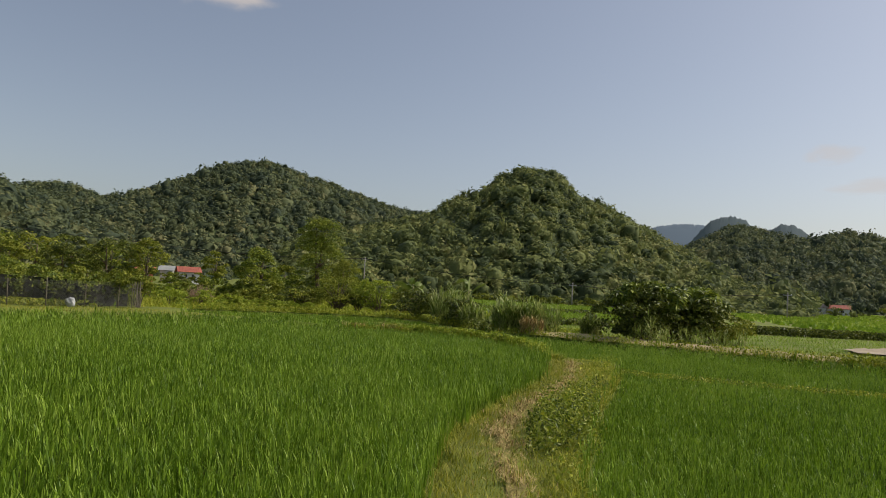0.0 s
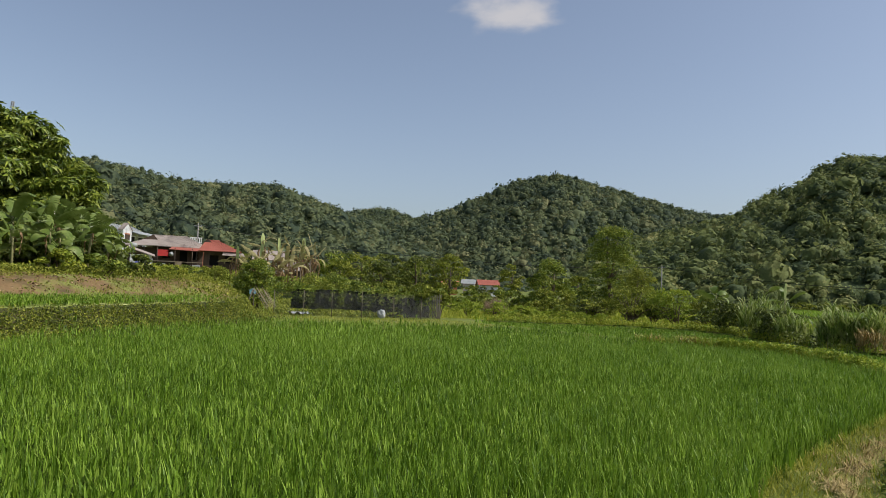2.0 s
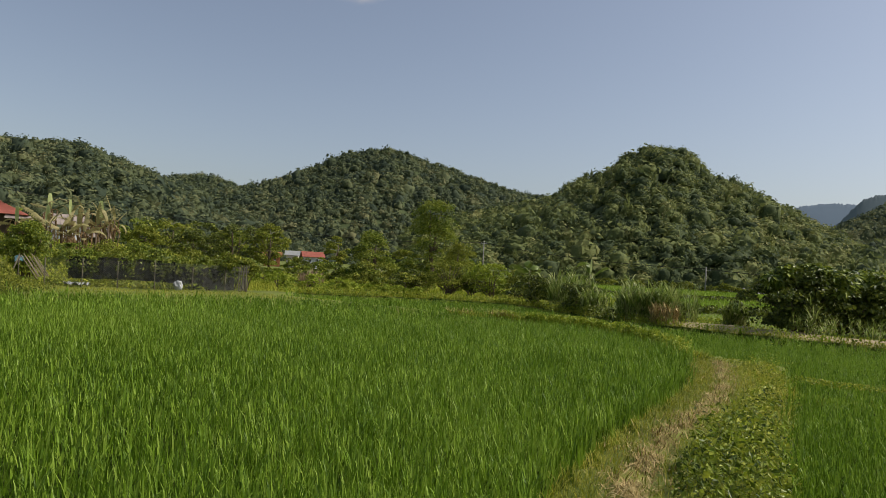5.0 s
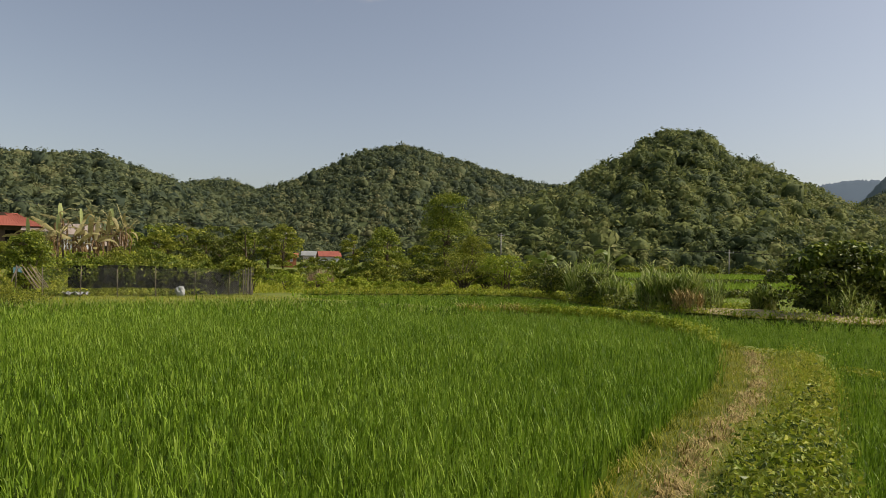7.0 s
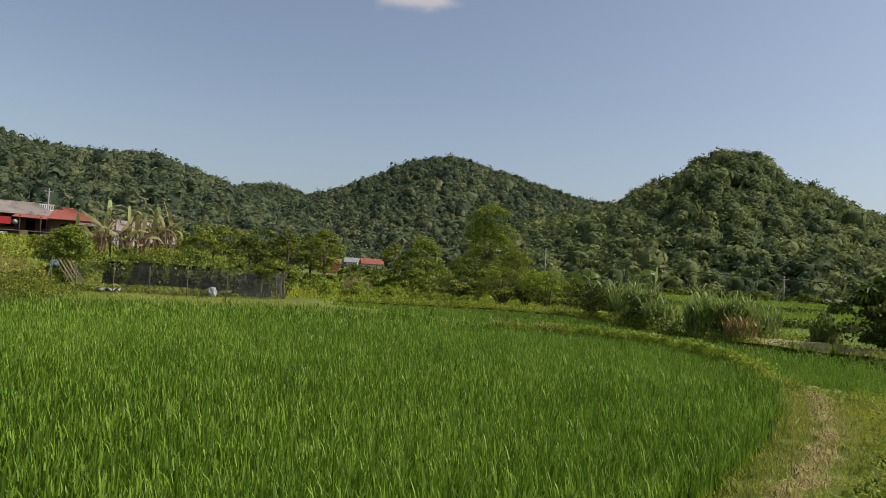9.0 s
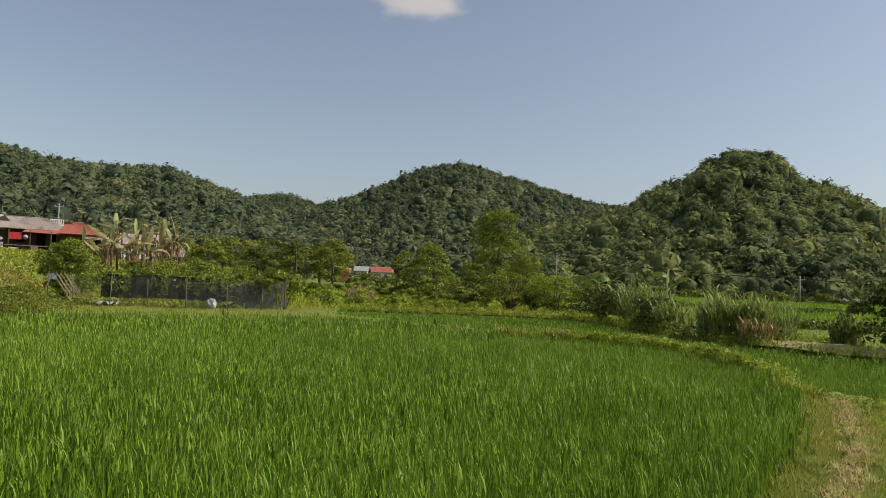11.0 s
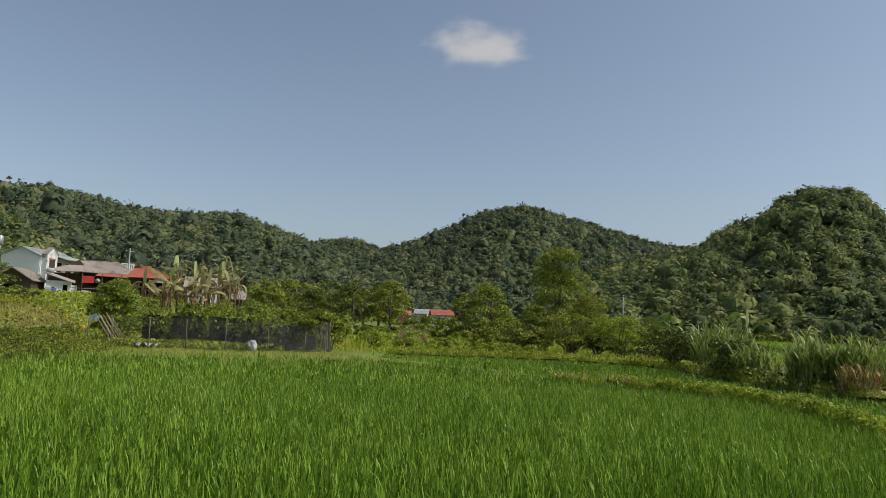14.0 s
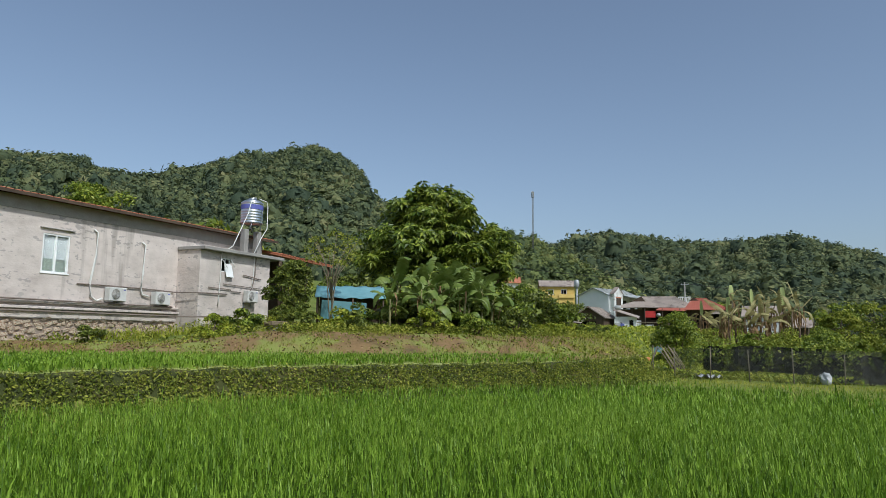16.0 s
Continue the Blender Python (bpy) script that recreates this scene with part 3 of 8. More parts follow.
def forest_mat(name, colours, fine=0.9, relief=0.5):
    """Leafy hillside: each crown has a shade of its own, broken up by a fine noise, over broad changes of the wood."""
    m = bpy.data.materials.new(name)
    m.use_nodes = True
    n, l = m.node_tree.nodes, m.node_tree.links
    bsdf, out = n["Principled BSDF"], n["Material Output"]
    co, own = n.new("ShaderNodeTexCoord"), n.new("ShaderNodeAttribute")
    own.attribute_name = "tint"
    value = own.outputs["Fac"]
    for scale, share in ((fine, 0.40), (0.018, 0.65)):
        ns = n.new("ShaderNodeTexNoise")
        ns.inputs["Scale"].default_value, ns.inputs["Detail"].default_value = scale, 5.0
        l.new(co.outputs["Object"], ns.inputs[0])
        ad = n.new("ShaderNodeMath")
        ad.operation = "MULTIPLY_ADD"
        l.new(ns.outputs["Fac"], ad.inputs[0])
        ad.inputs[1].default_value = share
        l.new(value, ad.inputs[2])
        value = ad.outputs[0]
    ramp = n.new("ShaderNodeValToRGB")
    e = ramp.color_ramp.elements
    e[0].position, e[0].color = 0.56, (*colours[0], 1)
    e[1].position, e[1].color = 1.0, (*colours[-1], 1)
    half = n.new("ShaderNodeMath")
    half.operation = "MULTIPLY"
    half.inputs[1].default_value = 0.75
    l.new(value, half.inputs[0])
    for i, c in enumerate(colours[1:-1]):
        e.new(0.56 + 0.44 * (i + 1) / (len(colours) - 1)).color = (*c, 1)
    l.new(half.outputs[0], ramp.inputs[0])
    l.new(ramp.outputs[0], bsdf.inputs["Base Color"])
    bsdf.inputs["Roughness"].default_value, bsdf.inputs["Specular IOR Level"].default_value = 0.75, 0.15
    bn, bp = n.new("ShaderNodeTexNoise"), n.new("ShaderNodeBump")
    bn.inputs["Scale"].default_value, bn.inputs["Detail"].default_value = fine * 1.3, 4.0
    bp.inputs["Strength"].default_value, bp.inputs["Distance"].default_value = 0.5, relief
    l.new(co.outputs["Object"], bn.inputs[0])
    l.new(bn.outputs["Fac"], bp.inputs["Height"])
    l.new(bp.outputs[0], bsdf.inputs["Normal"])
    tr, ms = n.new("ShaderNodeBsdfTranslucent"), n.new("ShaderNodeMixShader")
    l.new(ramp.outputs[0], tr.inputs[0])
    ms.inputs[0].default_value = 0.3
    l.new(bsdf.outputs[0], ms.inputs[1])
    l.new(tr.outputs[0], ms.inputs[2])
    l.new(ms.outputs[0], out.inputs[0])
    return m


M_WOOD_NEAR = forest_mat("hill_forest", [(0.071, 0.098, 0.042), (0.121, 0.150, 0.054), (0.179, 0.210, 0.066), (0.236, 0.257, 0.082), (0.294, 0.290, 0.110)], 1.9, 0.4)
# bluer and greyer than the near wood: distance haze in the base colour
M_WOOD_FAR = forest_mat("hazed_distant_forest", [(0.060, 0.084, 0.050), (0.096, 0.121, 0.061), (0.135, 0.160, 0.071), (0.178, 0.195, 0.084), (0.225, 0.223, 0.102)], 1.2, 0.6)


def crown_shape(seed, cards, fine=2, spray=(0.30, 0.72)):
    """A lumpy dome of leaves, one unit in radius, with loose sprays standing off it: verts and triangles."""
    g = np.random.default_rng(seed)
    bm = bmesh.new()
    bmesh.ops.create_icosphere(bm, subdivisions=fine, radius=1.0)
    lump = g.normal(size=(5, 3))
    lump /= np.linalg.norm(lump, axis=1, keepdims=True)
    for v in bm.verts:
        k = max(0.0, max(float(v.co.normalized().dot(Vector(q))) for q in lump))
        v.co *= 0.60 + 0.34 * k ** 4 + g.uniform(-0.12, 0.12)
    bmesh.ops.delete(bm, geom=[f for f in bm.faces if f.calc_center_median().z < -0.22], context="FACES")
    bm.verts.index_update()
    v = np.array([q.co for q in bm.verts])
    f = np.array([[q.index for q in p.verts] for p in bm.faces])
    bm.free()
    d = g.normal(size=(cards, 3))
    d /= np.linalg.norm(d, axis=1, keepdims=True)
    d[:, 2] = np.where(d[:, 2] < -0.2, -d[:, 2], d[:, 2])
    lv, lf = leaves(d * g.uniform(0.5, 1.1, (cards, 1)), g.uniform(*spray, cards), d * 1.4 + np.array([0, 0, 0.5]), ratio=0.7, jitter=0.5)
    # core tint lowered, spray tint raised: the crown's inner shade as colour
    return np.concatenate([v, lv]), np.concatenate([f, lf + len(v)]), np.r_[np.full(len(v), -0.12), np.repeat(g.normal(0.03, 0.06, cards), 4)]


def plume_shape(seed):
    """A tall feathery plume of bamboo, about three units high."""
    g = np.random.default_rng(seed)
    n = 16
    v, f = blades(np.c_[g.normal(size=(n, 2)) * 0.12, g.uniform(0, 1.3, n)], g.uniform(1.0, 2.0, n), np.full(n, 0.34), g.uniform(0.1, 0.35, n), g.uniform(0.2, 0.8, n), 3)
    d = g.normal(size=(26, 3))
    lv, lf = leaves(np.c_[d[:, :2] * 0.42, 1.2 + 0.62 * d[:, 2]], g.uniform(0.4, 0.8, 26), np.array([0, 0, 0.6]), ratio=0.4)
    return np.concatenate([v, lv]), np.concatenate([f, lf + len(v)]), np.zeros(len(v) + len(lv))


def mast_tree_shape(seed):
    """A small crown on a bare stem that stands out over the wood."""
    v, f, off = crown_shape(seed, 40, 1, (0.2, 0.42))
    v = v * np.array([1, 1, 0.72]) + np.array([0.1, 0, 1.3])
    stem = np.array([[-0.07, 0, -0.8], [0.07, 0, -0.8], [0.1, 0.07, 1.2], [0.0, 0.05, 1.2]])
    return np.concatenate([v, stem]), np.concatenate([f, np.array([[0, 1, 2], [0, 2, 3]]) + len(v)]), np.r_[off, np.zeros(4)]


CROWNS_FINE, CROWNS_PLAIN = [crown_shape(900 + i, 40, 1, (0.26, 0.54)) for i in range(12)], [crown_shape(930 + i, 20, 1, (0.32, 0.62)) for i in range(12)]
PLUMES, MASTS = [plume_shape(960 + i) for i in range(4)], [mast_tree_shape(970 + i) for i in range(4)]


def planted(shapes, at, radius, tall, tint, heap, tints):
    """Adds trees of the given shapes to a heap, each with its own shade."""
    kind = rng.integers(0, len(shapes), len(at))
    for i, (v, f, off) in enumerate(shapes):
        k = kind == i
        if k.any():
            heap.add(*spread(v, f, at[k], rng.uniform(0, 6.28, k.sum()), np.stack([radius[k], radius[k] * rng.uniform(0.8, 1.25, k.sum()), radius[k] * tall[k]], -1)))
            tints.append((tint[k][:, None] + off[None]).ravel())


def hill(name, label, az0, az1, foot, ridge, behind, parts, size, material, seed, rough=0.05, centre=(0.0, 0.0), seen=None, start=0.0, upright=(0.6, 1.35), fine=False, lonely=60, plumes=0, tops=()):
    """A wooded hill seen from the fields: it climbs from its foot to a ridge, closely set with round tree crowns."""
    def slope(A, R):
        top = np.tan(np.radians(mound(A + 0.2 * waves(A, 0 * A, 2.7, seed), parts))) * ridge + 1.6 + 0.36 * size
        u = np.clip((R - foot) / (ridge - foot), 0, 1)
        climb = np.where(R <= ridge, u ** 0.85, np.clip(1 - ((R - ridge) / (behind - ridge)) ** 2, 0, 1))
        gully = waves(A * 4, R * 0.12, 9.0, seed) + 0.6 * waves(A * 4, R * 0.2, 4.0, seed + 2)
        return top * climb * (1 + rough * gully * np.sin(np.pi * u)) - 2.0

    def place(A, R, up=0.0):
        a = np.radians(A)
        return np.stack([centre[0] - np.sin(a) * R, centre[1] + np.cos(a) * R, slope(A, R) + up], -1)
    arc = 0.5 * (foot + ridge)
    az = np.linspace(az0, az1, int(radians(az1 - az0) * arc / (size * 1.6)) + 2)
    r = np.concatenate([np.linspace(foot, ridge * 1.02, int((ridge * 1.02 - foot) / (size * 1.6)) + 2), np.linspace(ridge * 1.03, behind, 8)])
    A, R = np.meshgrid(az, r)
    i = np.arange(A.size).reshape(A.shape)
    f = np.stack([i[:-1, :-1], i[1:, :-1], i[1:, 1:], i[:-1, 1:]], -1).reshape(-1, 4)
    solid(name, mesh_np(name, place(A, R).reshape(-1, 3), f, M_HILL, True), label, "hill", "structure")
    s0, s1 = seen or (az0, az1)
    step, rows, r0 = size * 0.78, [], foot + start * (ridge - foot)
    while r0 < ridge * 1.025:
        grown = 0.78 + 0.22 * r0 / ridge
        a = np.arange(radians(s0) * r0, radians(s1) * r0, step * grown)
        rows.append(np.stack([np.degrees((a + rng.uniform(-0.8, 0.8, len(a)) * step * grown) / r0), r0 + rng.uniform(-0.8, 0.8, len(a)) * step * grown, np.full(len(a), grown)], -1))
        r0 += step * 0.9 * grown
    Ac, w, grown = np.concatenate(rows).T
    heap, tints = Heap(), []
    keep = mound(Ac, parts) > 0.5
    Ac, w, grown = Ac[keep], w[keep], grown[keep]
    radius = size * 0.50 * grown * np.exp(np.where(w < 0.93 * ridge, 0.30, 0.18) * rng.normal(size=len(w))) * np.where((rng.uniform(0, 1, len(w)) < 0.05) & (w < 0.93 * ridge), 1.6, 1.0)
    tint = np.clip(0.46 + 0.16 * waves(Ac * 6, w * 0.2, 17.0, seed) + 0.12 * waves(Ac * 6, w * 0.2, 6.0, seed + 4) + 0.14 * rng.normal(size=len(w)), 0.0, 1.05)
    tall, up = rng.uniform(*upright, len(w)), radius * rng.uniform(-0.05, 0.5, len(w))
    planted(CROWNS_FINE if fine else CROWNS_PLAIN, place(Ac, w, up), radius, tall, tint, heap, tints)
    # single trees stand out of the roof, most of them along the ridge
    at = np.where(rng.uniform(0, 1, lonely) < 0.65, ridge * rng.uniform(0.985, 1.02, lonely), rng.uniform(foot, ridge, lonely))
    planted(MASTS, place(rng.uniform(s0, s1, lonely), at), size * rng.uniform(0.22, 0.5, lonely), rng.uniform(0.8, 1.3, lonely), rng.uniform(0.2, 0.6, lonely), heap, tints)
    if plumes:
        A, R = rng.uniform(s0, s1, plumes), rng.uniform(foot, ridge * 0.99, plumes)
        for a, spread_a, count in tops:
            A, R = np.r_[A, rng.normal(a, spread_a, count)], np.r_[R, ridge * rng.uniform(0.97, 1.01, count)]
        planted(PLUMES, place(A, R), size * rng.uniform(0.25, 0.5, len(A)), rng.uniform(0.9, 1.5, len(A)), rng.uniform(0.25, 0.65, len(A)), heap, tints)
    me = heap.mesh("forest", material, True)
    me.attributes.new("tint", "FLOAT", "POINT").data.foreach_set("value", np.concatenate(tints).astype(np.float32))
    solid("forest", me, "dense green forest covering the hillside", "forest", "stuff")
    return place


hill("hill_1", "steep round-topped wooded limestone hill", -36, 8, 150, 300, 420,
     [(8, 3.0), (2, 4.6), (-3.6, 6.0), (-5.2, 7.3), (-8, 8.3), (-9.2, 9.5), (-10.2, 10.0), (-12, 10.2), (-13.8, 10.1), (-14.5, 9.4), (-15.3, 8.1), (-17.3, 7.6), (-20, 6.2), (-24, 3.9), (-29, 1.2), (-36, 0.1)], 4.1, M_WOOD_NEAR, 1.0, 0.10, fine=True, lonely=70, plumes=110, tops=((-3.9, 0.5, 9), (-5.6, 0.4, 8), (-16.9, 0.3, 5)))
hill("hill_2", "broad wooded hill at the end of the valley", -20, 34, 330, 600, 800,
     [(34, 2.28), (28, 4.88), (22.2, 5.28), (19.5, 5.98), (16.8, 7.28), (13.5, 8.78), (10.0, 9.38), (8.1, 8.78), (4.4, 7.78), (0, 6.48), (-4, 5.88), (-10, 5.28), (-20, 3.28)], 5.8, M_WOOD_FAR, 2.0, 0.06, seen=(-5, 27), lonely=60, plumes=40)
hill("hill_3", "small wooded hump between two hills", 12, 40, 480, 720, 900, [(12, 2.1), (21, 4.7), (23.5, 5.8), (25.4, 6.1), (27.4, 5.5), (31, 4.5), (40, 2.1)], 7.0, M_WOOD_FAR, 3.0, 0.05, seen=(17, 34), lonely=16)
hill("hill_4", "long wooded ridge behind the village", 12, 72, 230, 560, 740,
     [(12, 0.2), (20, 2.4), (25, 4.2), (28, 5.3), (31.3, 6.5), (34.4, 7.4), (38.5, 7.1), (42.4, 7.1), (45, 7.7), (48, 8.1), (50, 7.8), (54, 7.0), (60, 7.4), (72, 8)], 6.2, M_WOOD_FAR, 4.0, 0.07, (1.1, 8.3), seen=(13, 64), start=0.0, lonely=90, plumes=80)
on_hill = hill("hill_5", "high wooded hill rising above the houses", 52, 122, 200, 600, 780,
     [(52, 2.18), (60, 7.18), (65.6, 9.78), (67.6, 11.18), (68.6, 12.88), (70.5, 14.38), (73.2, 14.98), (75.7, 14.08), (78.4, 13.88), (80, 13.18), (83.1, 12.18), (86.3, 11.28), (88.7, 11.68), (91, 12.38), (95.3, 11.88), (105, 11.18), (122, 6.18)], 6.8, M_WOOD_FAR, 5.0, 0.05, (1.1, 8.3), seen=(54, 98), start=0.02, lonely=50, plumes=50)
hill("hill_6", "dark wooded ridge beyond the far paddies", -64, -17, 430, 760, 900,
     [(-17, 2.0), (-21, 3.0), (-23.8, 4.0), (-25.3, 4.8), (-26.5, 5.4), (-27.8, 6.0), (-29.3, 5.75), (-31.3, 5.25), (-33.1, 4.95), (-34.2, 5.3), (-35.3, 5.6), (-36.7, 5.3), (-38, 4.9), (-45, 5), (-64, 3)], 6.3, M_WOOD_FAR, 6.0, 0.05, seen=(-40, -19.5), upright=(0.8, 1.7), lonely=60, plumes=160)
hill("hill_8", "low wooded rise close behind the village", 42, 70, 160, 270, 360,
     [(42, 0.5), (47, 3.6), (50, 5.6), (52.5, 7.0), (55, 8.0), (57, 8.3), (60, 8.0), (64, 8.4), (70, 6)], 4.3, M_WOOD_NEAR, 8.0, 0.08, (1.1, 8.3), fine=True, lonely=40, plumes=20)


def distant_hills(name, label, az0, az1, dist, parts, lump, material, seed):
    """Hills so far off that only their outline and a soft unevenness are seen."""
    az, r = np.linspace(az0, az1, 520), np.linspace(dist * 0.82, dist * 1.12, 26)
    A, R = np.meshgrid(az, r)
    top = np.tan(np.radians(mound(A, parts))) * dist + 1.6
    u = np.clip((R - r[0]) / (dist - r[0]), 0, 1)
    Z = top * np.where(R <= dist, u ** 0.6, 1 - ((R - dist) / (r[-1] - dist)) ** 2) - 3
    Z += lump * (0.6 * waves(A * 20, R * 0.05, 17.0, seed) + 0.9 * rng.uniform(-1, 1, A.shape)) * np.clip((u - 0.9) * 12, 0, 1)
    a = np.radians(A)
    i = np.arange(A.size).reshape(A.shape)
    f = np.stack([i[:-1, :-1], i[1:, :-1], i[1:, 1:], i[:-1, 1:]], -1).reshape(-1, 4)
    solid(name, mesh_np(name, np.stack([-np.sin(a) * R, np.cos(a) * R, Z], -1).reshape(-1, 3), f, material, True), label, "hills", "structure")


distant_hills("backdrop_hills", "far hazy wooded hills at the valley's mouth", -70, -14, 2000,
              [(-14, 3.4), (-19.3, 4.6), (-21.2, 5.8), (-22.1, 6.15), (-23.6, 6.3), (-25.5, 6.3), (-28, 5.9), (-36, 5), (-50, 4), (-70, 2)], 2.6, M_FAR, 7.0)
distant_hills("backdrop_hills", "domed limestone hills in blue-grey haze behind the wooded ridge", -60, -22, 1400,
              [(-22, 3.0), (-24.65, 5.0), (-25.65, 6.4), (-26.1, 6.75), (-27.3, 7.05), (-27.9, 7.0), (-28.7, 6.65), (-29.2, 5.95), (-29.9, 5.75), (-30.5, 6.3), (-31.4, 6.55), (-32.2, 6.25), (-32.5, 5.8), (-33.3, 5.4), (-38, 4.6), (-60, 2)], 2.2, M_HAZEHILL, 9.0)

# ---- rice ----
def walk_gap(p):
    """How far points lie from the line that the path follows (up to where the walk ends)."""
    line = np.array([((a + c) / 2, (b + d) / 2) for (a, b), (c, d) in zip(PATH_LEFT, PATH_RIGHT)])
    line = line[(line[:, 1] > -1) & (line[:, 1] < 10.5)]
    best = np.full(len(p), 1e9)
    for a, b in zip(line[:-1], line[1:]):
        u = np.clip(((p - a) @ (b - a)) / ((b - a) @ (b - a)), 0, 1)
        best = np.minimum(best, np.hypot(*(p - a - u[:, None] * (b - a)).T))
    return best


def rice(name, polygon, tall, label, density=1.0):
    """Rice planted in hills of many leaves: fine near the walk, coarser farther off."""
    heap = Heap()
    for near, far, step, count, wide, seg in ((0.0, 3.4, 0.125, 15, 0.0145, 2), (3.4, 7.0, 0.15, 11, 0.017, 2), (7.0, 15.0, 0.16, 12, 0.023, 1), (15.0, 90.0, 0.28, 9, 0.05, 1)):
        q = scattered(polygon, step / math.sqrt(density), 0.8)
        d = walk_gap(q)
        q = q[(d >= near) & (d < far)]
        if not len(q):
            continue
        # behind the walk and far out to its sides the crop is sown thinner
        back = (q[:, 1] < -0.4) | (q[:, 0] - 1.2 > 0.86 * (q[:, 1] + 0.6)) | (-q[:, 0] > 2.4 * (q[:, 1] + 1.0))
        q = q[~back | (rng.uniform(0, 1, len(q)) < 0.25)]
        k = np.repeat(np.arange(len(q)), count)
        n = len(k)
        base = q[k] + rng.normal(size=(n, 2)) * step * 0.33
        size = (1 + 0.05 * waves(q[:, 0], q[:, 1], 2.6, 4.0) + 0.07 * rng.normal(size=len(q)))[k]
        top = tall * size * rng.uniform(0.78, 1.1, n)
        start = top * np.where(rng.uniform(0, 1, n) < 0.14, rng.uniform(0.36, 0.56, n), rng.uniform(0.60, 0.90, n))
        z = ground_z(base[:, 0], base[:, 1]) - 0.01
        heap.add(*blades(np.c_[base, z + start], (top - start) * 0.95, wide * rng.uniform(0.6, 1.35, n), rng.uniform(0.02, 0.36, n), rng.uniform(0.0, 0.7, n) ** 2.0, seg))
        k = np.repeat(np.arange(len(q)), 3 if far < 8 else 1)
        base = q[k] + rng.normal(size=(len(k), 2)) * step * 0.4
        heap.add(*blades(np.c_[base, ground_z(base[:, 0], base[:, 1])], tall * rng.uniform(0.5, 0.72, len(k)), (0.055 if far < 8 else 0.11 if far < 20 else 0.2) * rng.uniform(0.6, 1.2, len(k)), rng.uniform(0.05, 0.35, len(k)), np.zeros(len(k)), 1))
    return solid(name, heap.mesh(name, M_RICE), label, "rice", "stuff")


rice("rice_crop", LEFT_FIELD, 0.56, "dense young green rice standing in the paddy")
rice("rice_crop", RIGHT_FIELD, 0.40, "lower even green rice beside the path")
rice("rice_crop", BACK_FIELD, 0.36, "strip of green rice behind the bund", 1.7)
rice("rice_crop", TERRACE_FIELD, 0.34, "young rice on the raised terrace", 2.0)

# ---- grass, weeds and straw ----
def gz(x, y):
    return float(ground_z(np.array([x]), np.array([y]))[0])


def strip_points(line, width, count, seed=0, side=0.0):
    """Points along a line, spread to both sides."""
    p = np.array(line)
    s = np.r_[0, np.cumsum(np.hypot(*np.diff(p, axis=0).T))]
    u = rng.uniform(0, s[-1], count)
    q = np.stack([np.interp(u, s, p[:, 0]), np.interp(u, s, p[:, 1])], -1)
    d = np.stack([np.interp(u + 0.1, s, p[:, 0]), np.interp(u + 0.1, s, p[:, 1])], -1) - q
    n = np.stack([-d[:, 1], d[:, 0]], -1) / (np.hypot(*d.T)[:, None] + 1e-6)
    return q + n * (rng.normal(size=count) * width * 0.5 + side)[:, None]


def grass(name, points, tall, wide, material, label, category="grass", lean=0.35, seg=2):
    h = tall * rng.uniform(0.5, 1.25, len(points))
    v, f = blades(np.c_[points, ground_z(points[:, 0], points[:, 1]) - 0.01], h, wide * rng.uniform(0.6, 1.4, len(points)), rng.uniform(0.05, lean, len(points)), rng.uniform(0.1, 0.7, len(points)), seg)
    return solid(name, mesh_np(name, v, f, material), label, category, "stuff")


def weeds(name, points, rise, size, material, label, category="weeds", ratio=0.6):
    z = ground_z(points[:, 0], points[:, 1]) + rng.uniform(0.0, 1.0, len(points)) * rise
    v, f = leaves(np.c_[points, z], size * rng.uniform(0.6, 1.4, len(points)), np.array([0.15, -0.1, 0.7]), ratio=ratio)
    return solid(name, mesh_np(name, v, f, material), label, category, "stuff")


whole_path = [tuple(p) for p in np.concatenate([PL - np.array([0.16, 0]), PR[::-1]])]
verge = scattered(whole_path, 0.028, 1.0)
verge = verge[verge[:, 1] > -3]
along = np.clip((verge[:, 0] - np.interp(verge[:, 1], PL[:, 1], PL[:, 0])) / (np.interp(verge[:, 1], PR[:, 1], PR[:, 0]) - np.interp(verge[:, 1], PL[:, 1], PL[:, 0])), 0, 1)
bare = np.exp(-((along - trodden(verge[:, 1])) / 0.075) ** 2) * (0.55 + 0.45 * waves(verge[:, 0], verge[:, 1], 0.8, 3.0))
keep = rng.uniform(0, 1, len(verge)) > bare
verge, along = verge[keep], along[keep]
tall_side = 0.045 + 0.08 * ramp01(along, 0.5, 0.9) + 0.04 * ramp01(along, 0.3, 0.05) + 0.10 * np.clip(waves(verge[:, 0], verge[:, 1], 0.55, 2.0), 0, 1)
v, f = blades(np.c_[verge, ground_z(verge[:, 0], verge[:, 1]) - 0.01], tall_side * rng.uniform(0.5, 1.4, len(verge)), 0.009 * rng.uniform(0.6, 1.4, len(verge)), rng.uniform(0.1, 0.6, len(verge)), rng.uniform(0.1, 0.8, len(verge)), 2)
solid("grass", mesh_np("verge_grass", v, f, M_VERGE), "short yellow-green grass along the field path", "grass", "stuff")

